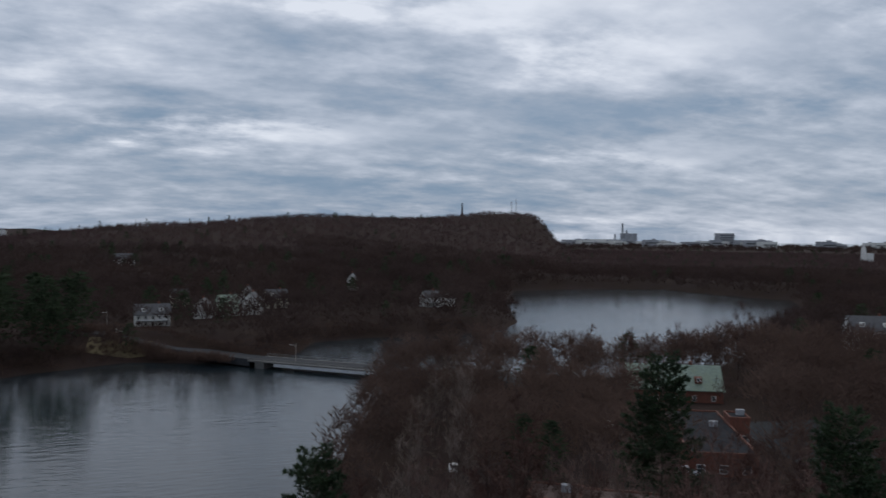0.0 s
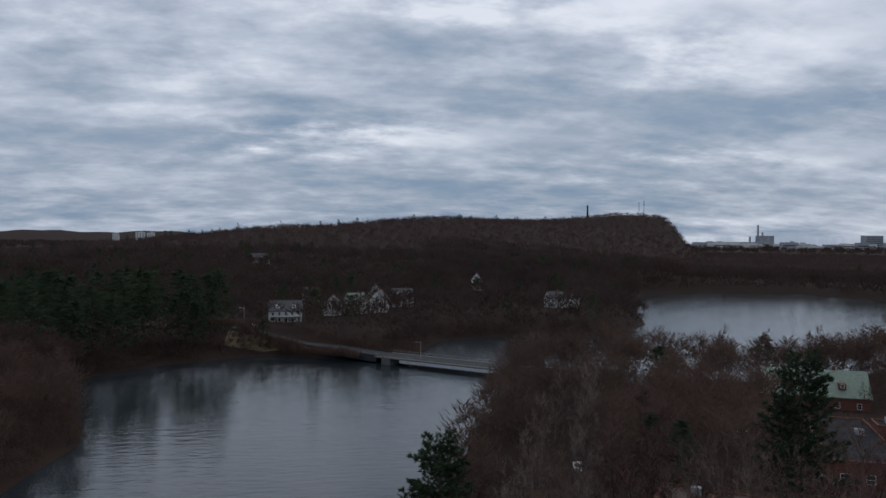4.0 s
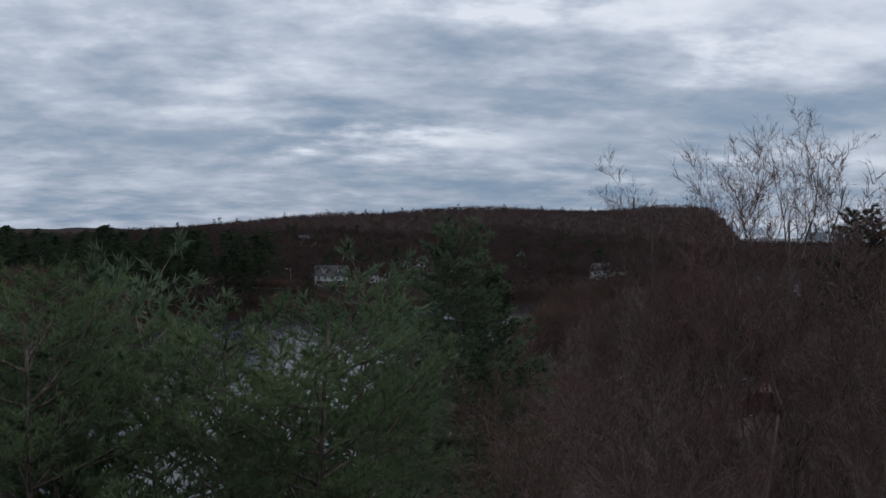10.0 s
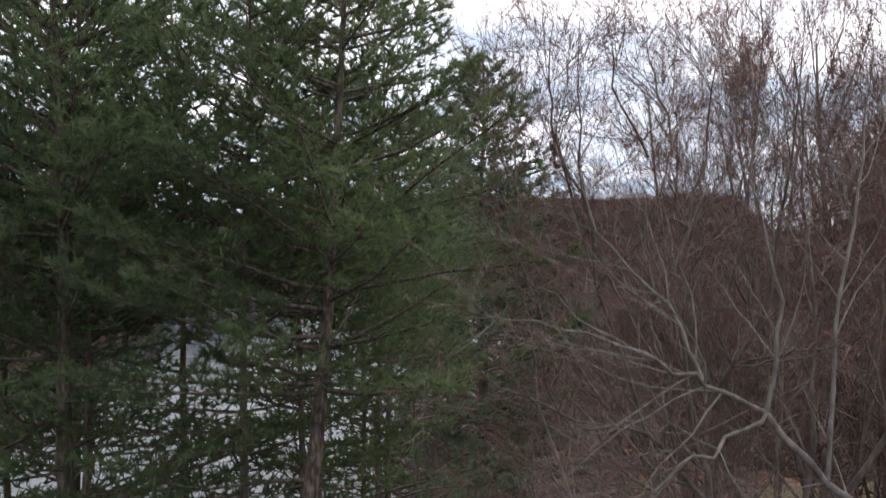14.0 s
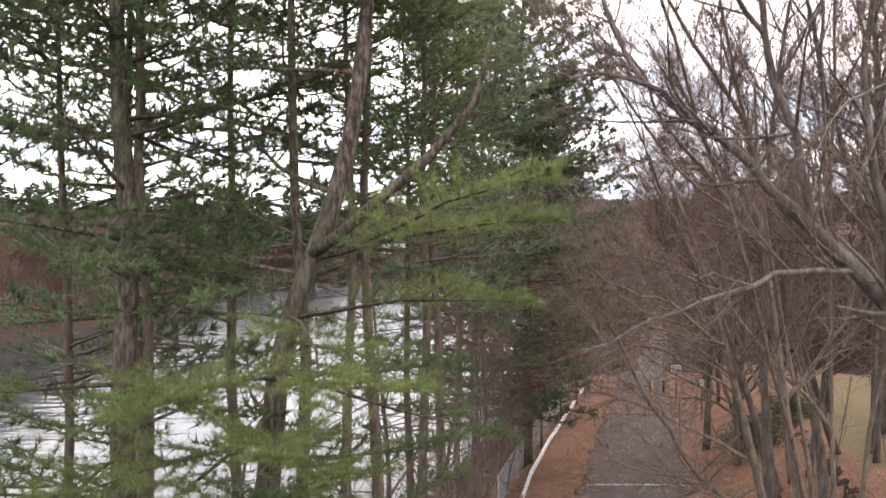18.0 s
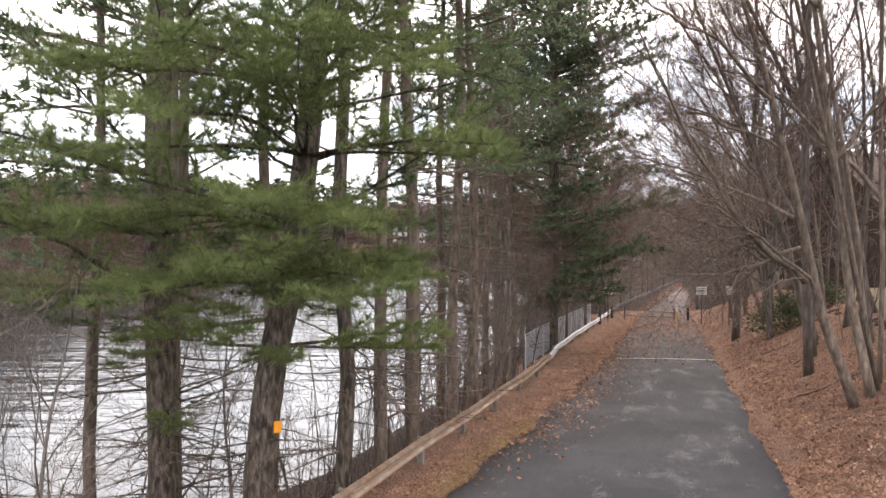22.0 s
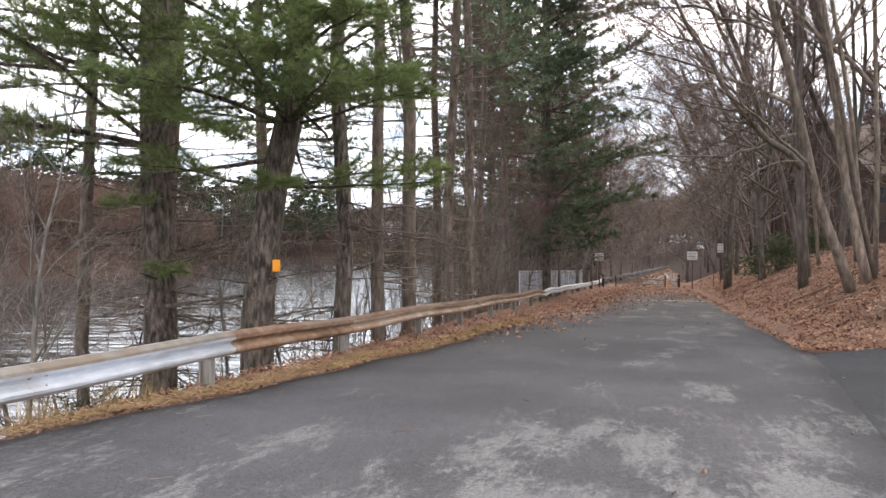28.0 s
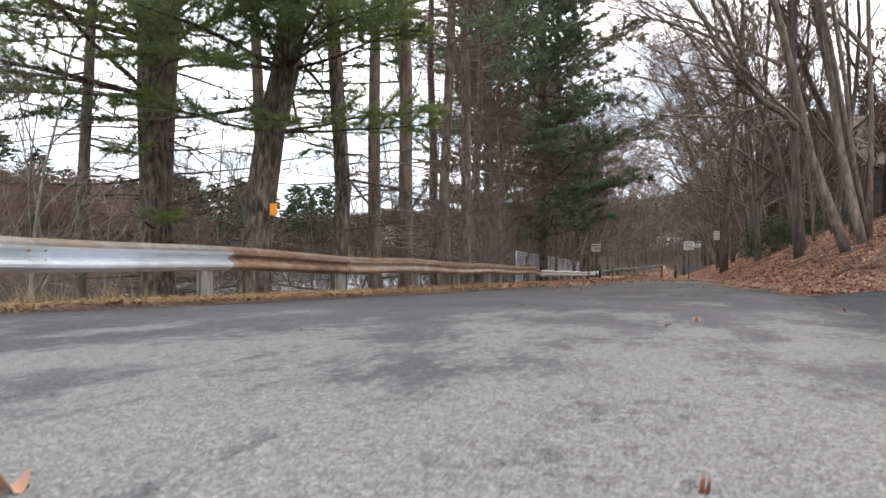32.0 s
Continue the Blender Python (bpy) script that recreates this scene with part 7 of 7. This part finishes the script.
def road_bridge():
    a, b = Vector((18, 317.0, 0)), Vector((66, 277.5, 0))
    along = (b - a).normalized()
    out = Vector((along.y, -along.x, 0))
    out = out if out.y < 0 else -out
    ob = thing("road_bridge", "low concrete road bridge with pale railings over the strait", "bridge")
    rot = math.atan2(along.y, along.x)
    mid = (a + b) / 2
    L = (b - a).length
    g = Geo()
    g.box((mid.x, mid.y, -1.45), (L, 12.5, 0.5), rot)
    part("deck", g, M["bridge_grey"], ob)
    g = Geo()
    g.box((mid.x, mid.y, -1.17), (L + 0.2, 9.0, 0.06), rot)
    part("roadway", g, M["asphalt_dark"], ob)
    for k in (-1, 1):
        c = mid + out * 6.2 * k
        g = Geo()
        g.box((c.x, c.y, -2.35), (L * 0.62, 0.5, 1.0), rot)
        part("girder", g, M["galv"], ob, "pale steel girder")
        g = Geo()
        g.box((c.x, c.y, -0.30), (L, 0.22, 0.16), rot)
        part("hand_rail", g, M["bridge_grey"], ob)
        g = Geo()
        g.box((c.x, c.y, -0.75), (L, 0.12, 0.12), rot)
        part("lower_rail", g, M["bridge_grey"], ob)
        for i in range(17):
            p = a + along * L * i / 16 + out * 6.2 * k
            g = Geo()
            g.box((p.x, p.y, -0.75), (0.22, 0.2, 1.0), rot)
            part("rail_post", g, M["bridge_grey"], ob)
    for e, s in ((a, 1), (b, -1)):
        p = e + along * s * 5.5
        g = Geo()
        g.box((p.x, p.y, -3.4), (4.0, 13.0, 3.6), rot)
        part("abutment", g, M["bridge_grey"], ob)
    # the road over its causeway
    g = Geo()
    pts = [Vector(p) for p in ((-60, 376, 0), (-40, 361.5, 0), (-12, 341, 0), (18, 317, 0))]
    pts2 = [Vector(p) for p in ((66, 277.5, 0), (80, 262, 0), (88, 240, 0), (90, 214, 0))]
    for line in (pts, pts2):
        for w0, w1, zz in ((-4.5, 4.5, -1.15),):
            k0 = len(g.v)
            for i, p in enumerate(line):
                d = (line[min(i + 1, len(line) - 1)] - line[max(i - 1, 0)]).normalized()
                n = Vector((-d.y, d.x, 0))
                zt = max(zz, height(p.x, p.y) + 0.15)
                for w in (w0, w1):
                    q = p + n * w
                    g.v += [(q.x, q.y, zt), (q.x + n.x * (0.8 if w > 0 else -0.8), q.y + n.y * (0.8 if w > 0 else -0.8), zt - 2.5)]
            for i in range(len(line) - 1):
                r = k0 + 4 * i
                g.f += [(r, r + 4, r + 6, r + 2), (r, r + 1, r + 5, r + 4), (r + 2, r + 6, r + 7, r + 3)]
    tagged(part("lakeside_road", g, M["asphalt_dark"], None, "grey asphalt road on a low causeway", kind="structure"), category="road")
    for x, y, h in ((-40, 355, 10), (31, 303, 9.5), (-98, 392, 10)):
        z = max(height(x, y), WATER + 0.3)
        p = thing("utility_pole", "pale wooden utility pole with a street light", "pole", (x, y, z), group="poles along the lakeside road")
        g = Geo()
        g.tube([(0, 0, -0.8), (0, 0, h)], [0.17, 0.12], 8)
        part("pole", g, M["post_wood"], p)
        g = Geo()
        g.tube([(0, 0, h - 1.0), (-0.7, 0.2, h - 0.6), (-1.7, 0.4, h - 0.55)], [0.05, 0.045, 0.04], 6)
        arm = part("arm", g, M["galv"], p)
        g = Geo()
        g.box((-1.9, 0.45, h - 0.58), (0.6, 0.25, 0.14))
        part("lamp", g, M["white_paint"], arm)


road_bridge()


def skyline():
    def at(az, d, z=None):
        x, y = d * math.sin(radians(az)), d * math.cos(radians(az))
        return x, y, (height(x, y) if z is None else z)

    x, y, z = at(17.25, 1690)
    m = thing("monument", "tall stone column monument on the hilltop", "monument", (x, y, z - 1))
    g = Geo()
    g.box((0, 0, 4), (9, 9, 8), 0, 0.8)
    part("base", g, M["stone"], m)
    g = Geo()
    g.tube([(0, 0, 8), (0, 0, 28), (0, 0, 29)], [2.0, 1.6, 2.4], 10)
    part("shaft", g, M["stone"], m)
    g = Geo()
    g.tube([(0, 0, 29), (0, 0, 31.5), (0, 0, 33)], [1.3, 0.9, 0.4], 8)
    part("finial", g, M["stone"], m)
    for az, h in ((20.72, 30), (21.05, 34)):
        x, y, z = at(az, 1685)
        t = thing("radio_mast", "thin lattice radio mast on the hilltop", "mast", (x, y, z), group="masts on the hill")
        g = Geo()
        g.tube([(0, 0, 0), (0, 0, h)], [0.7, 0.35], 5)
        part("mast", g, M["tower_grey"], t)
        for k in (0.5, 0.75, 0.93):
            g = Geo()
            g.box((0, 0, h * k), (1.9, 1.9, 1.0))
            part("antenna", g, M["tower_grey"], t)
    # power station on the shore
    x, y, z = at(28.35, 3600, 10)
    s = thing("power_station", "distant power station with three chimneys", "power station", (x, y, z))
    g = Geo()
    g.box((30, 0, 22), (60, 40, 44))
    part("boiler_house", g, M["tower_grey"], s)
    for dx, h in ((0, 88), (20, 58), (-35, 40)):
        g = Geo()
        g.tube([(dx, 0, 0), (dx, 0, h)], [5.0, 3.6], 10)
        part("chimney", g, M["tower_grey"], s)
    g = Geo()
    g.box((-120, 0, 9), (140, 50, 18))
    part("shed", g, M["clapboard"], s)
    x, y, z = at(35.0, 3100, 8)
    b = thing("tower_block", "distant grey square tower block", "building", (x, y, z))
    g = Geo()
    g.box((0, 0, 24), (62, 30, 48))
    part("tower", g, M["tower_grey"], b)
    g = Geo()
    g.box((70, 0, 12), (80, 30, 24))
    part("low_wing", g, M["tower_grey"], b)
    for fl in range(6):
        g = Geo()
        g.box((0, -15.1, 8 + 6.5 * fl), (58, 0.6, 2.6))
        part("window_band", g, M["glass"], b)
    rng = random.Random(9)
    for k in range(26):
        az = rng.uniform(24.5, 46)
        x, y, z = at(az, rng.uniform(2700, 3400), 8)
        w, h = rng.uniform(25, 110), rng.uniform(12, 26)
        o = thing("city_block", "distant pale low city building" if k % 2 else "distant grey low city building", "building", (x, y, z), rng.uniform(-20, 20), group="city by the shore")
        g = Geo()
        g.box((0, 0, h / 2), (w, 30, h))
        part("wall", g, M["clapboard" if k % 2 else "tower_grey"], o)
        g = Geo()
        g.box((w * 0.2, 0, h + 2), (w * 0.2, 10, 4))
        part("roof_box", g, M["tower_grey"], o)
        g = Geo()
        g.box((0, -15.2, h * 0.55), (w * 0.9, 0.5, h * 0.14))
        part("window_band", g, M["glass"], o)
    x, y, z = at(43.3, 1500)
    c = thing("white_tower", "white pointed tower standing out of the woods", "tower", (x, y, z))
    g = Geo()
    g.tube([(0, 0, 0), (0, 0, 22), (0, 0, 34)], [4.6, 3.6, 0.3], 8)
    part("spire", g, M["white_paint"], c)
    g = Geo()
    g.box((9, 0, 8), (14, 10, 16))
    part("hall", g, M["clapboard"], c)
    for az, w, h in ((-14.75, 16, 41), (-13.25, 24, 46), (-12.6, 20, 45)):
        x, y, z = at(az, 2300, 0.0)
        c = thing("tower_block", "pale distant tower block among woods", "building", (x, y, z), 12, group="tower blocks on the plain")
        g = Geo()
        g.box((0, 0, h / 2), (w, 16, h))
        part("tower", g, M["clapboard"], c)
        g = Geo()
        g.box((w * 0.1, 0, h + 1.5), (w * 0.4, 8, 3))
        part("roof_box", g, M["tower_grey"], c)
        for k in (-0.3, 0.0, 0.3):
            g = Geo()
            g.box((w * k, -8.1, h * 0.52), (w * 0.12, 0.5, h * 0.86))
            part("window_band", g, M["tower_grey"], c)


skyline()
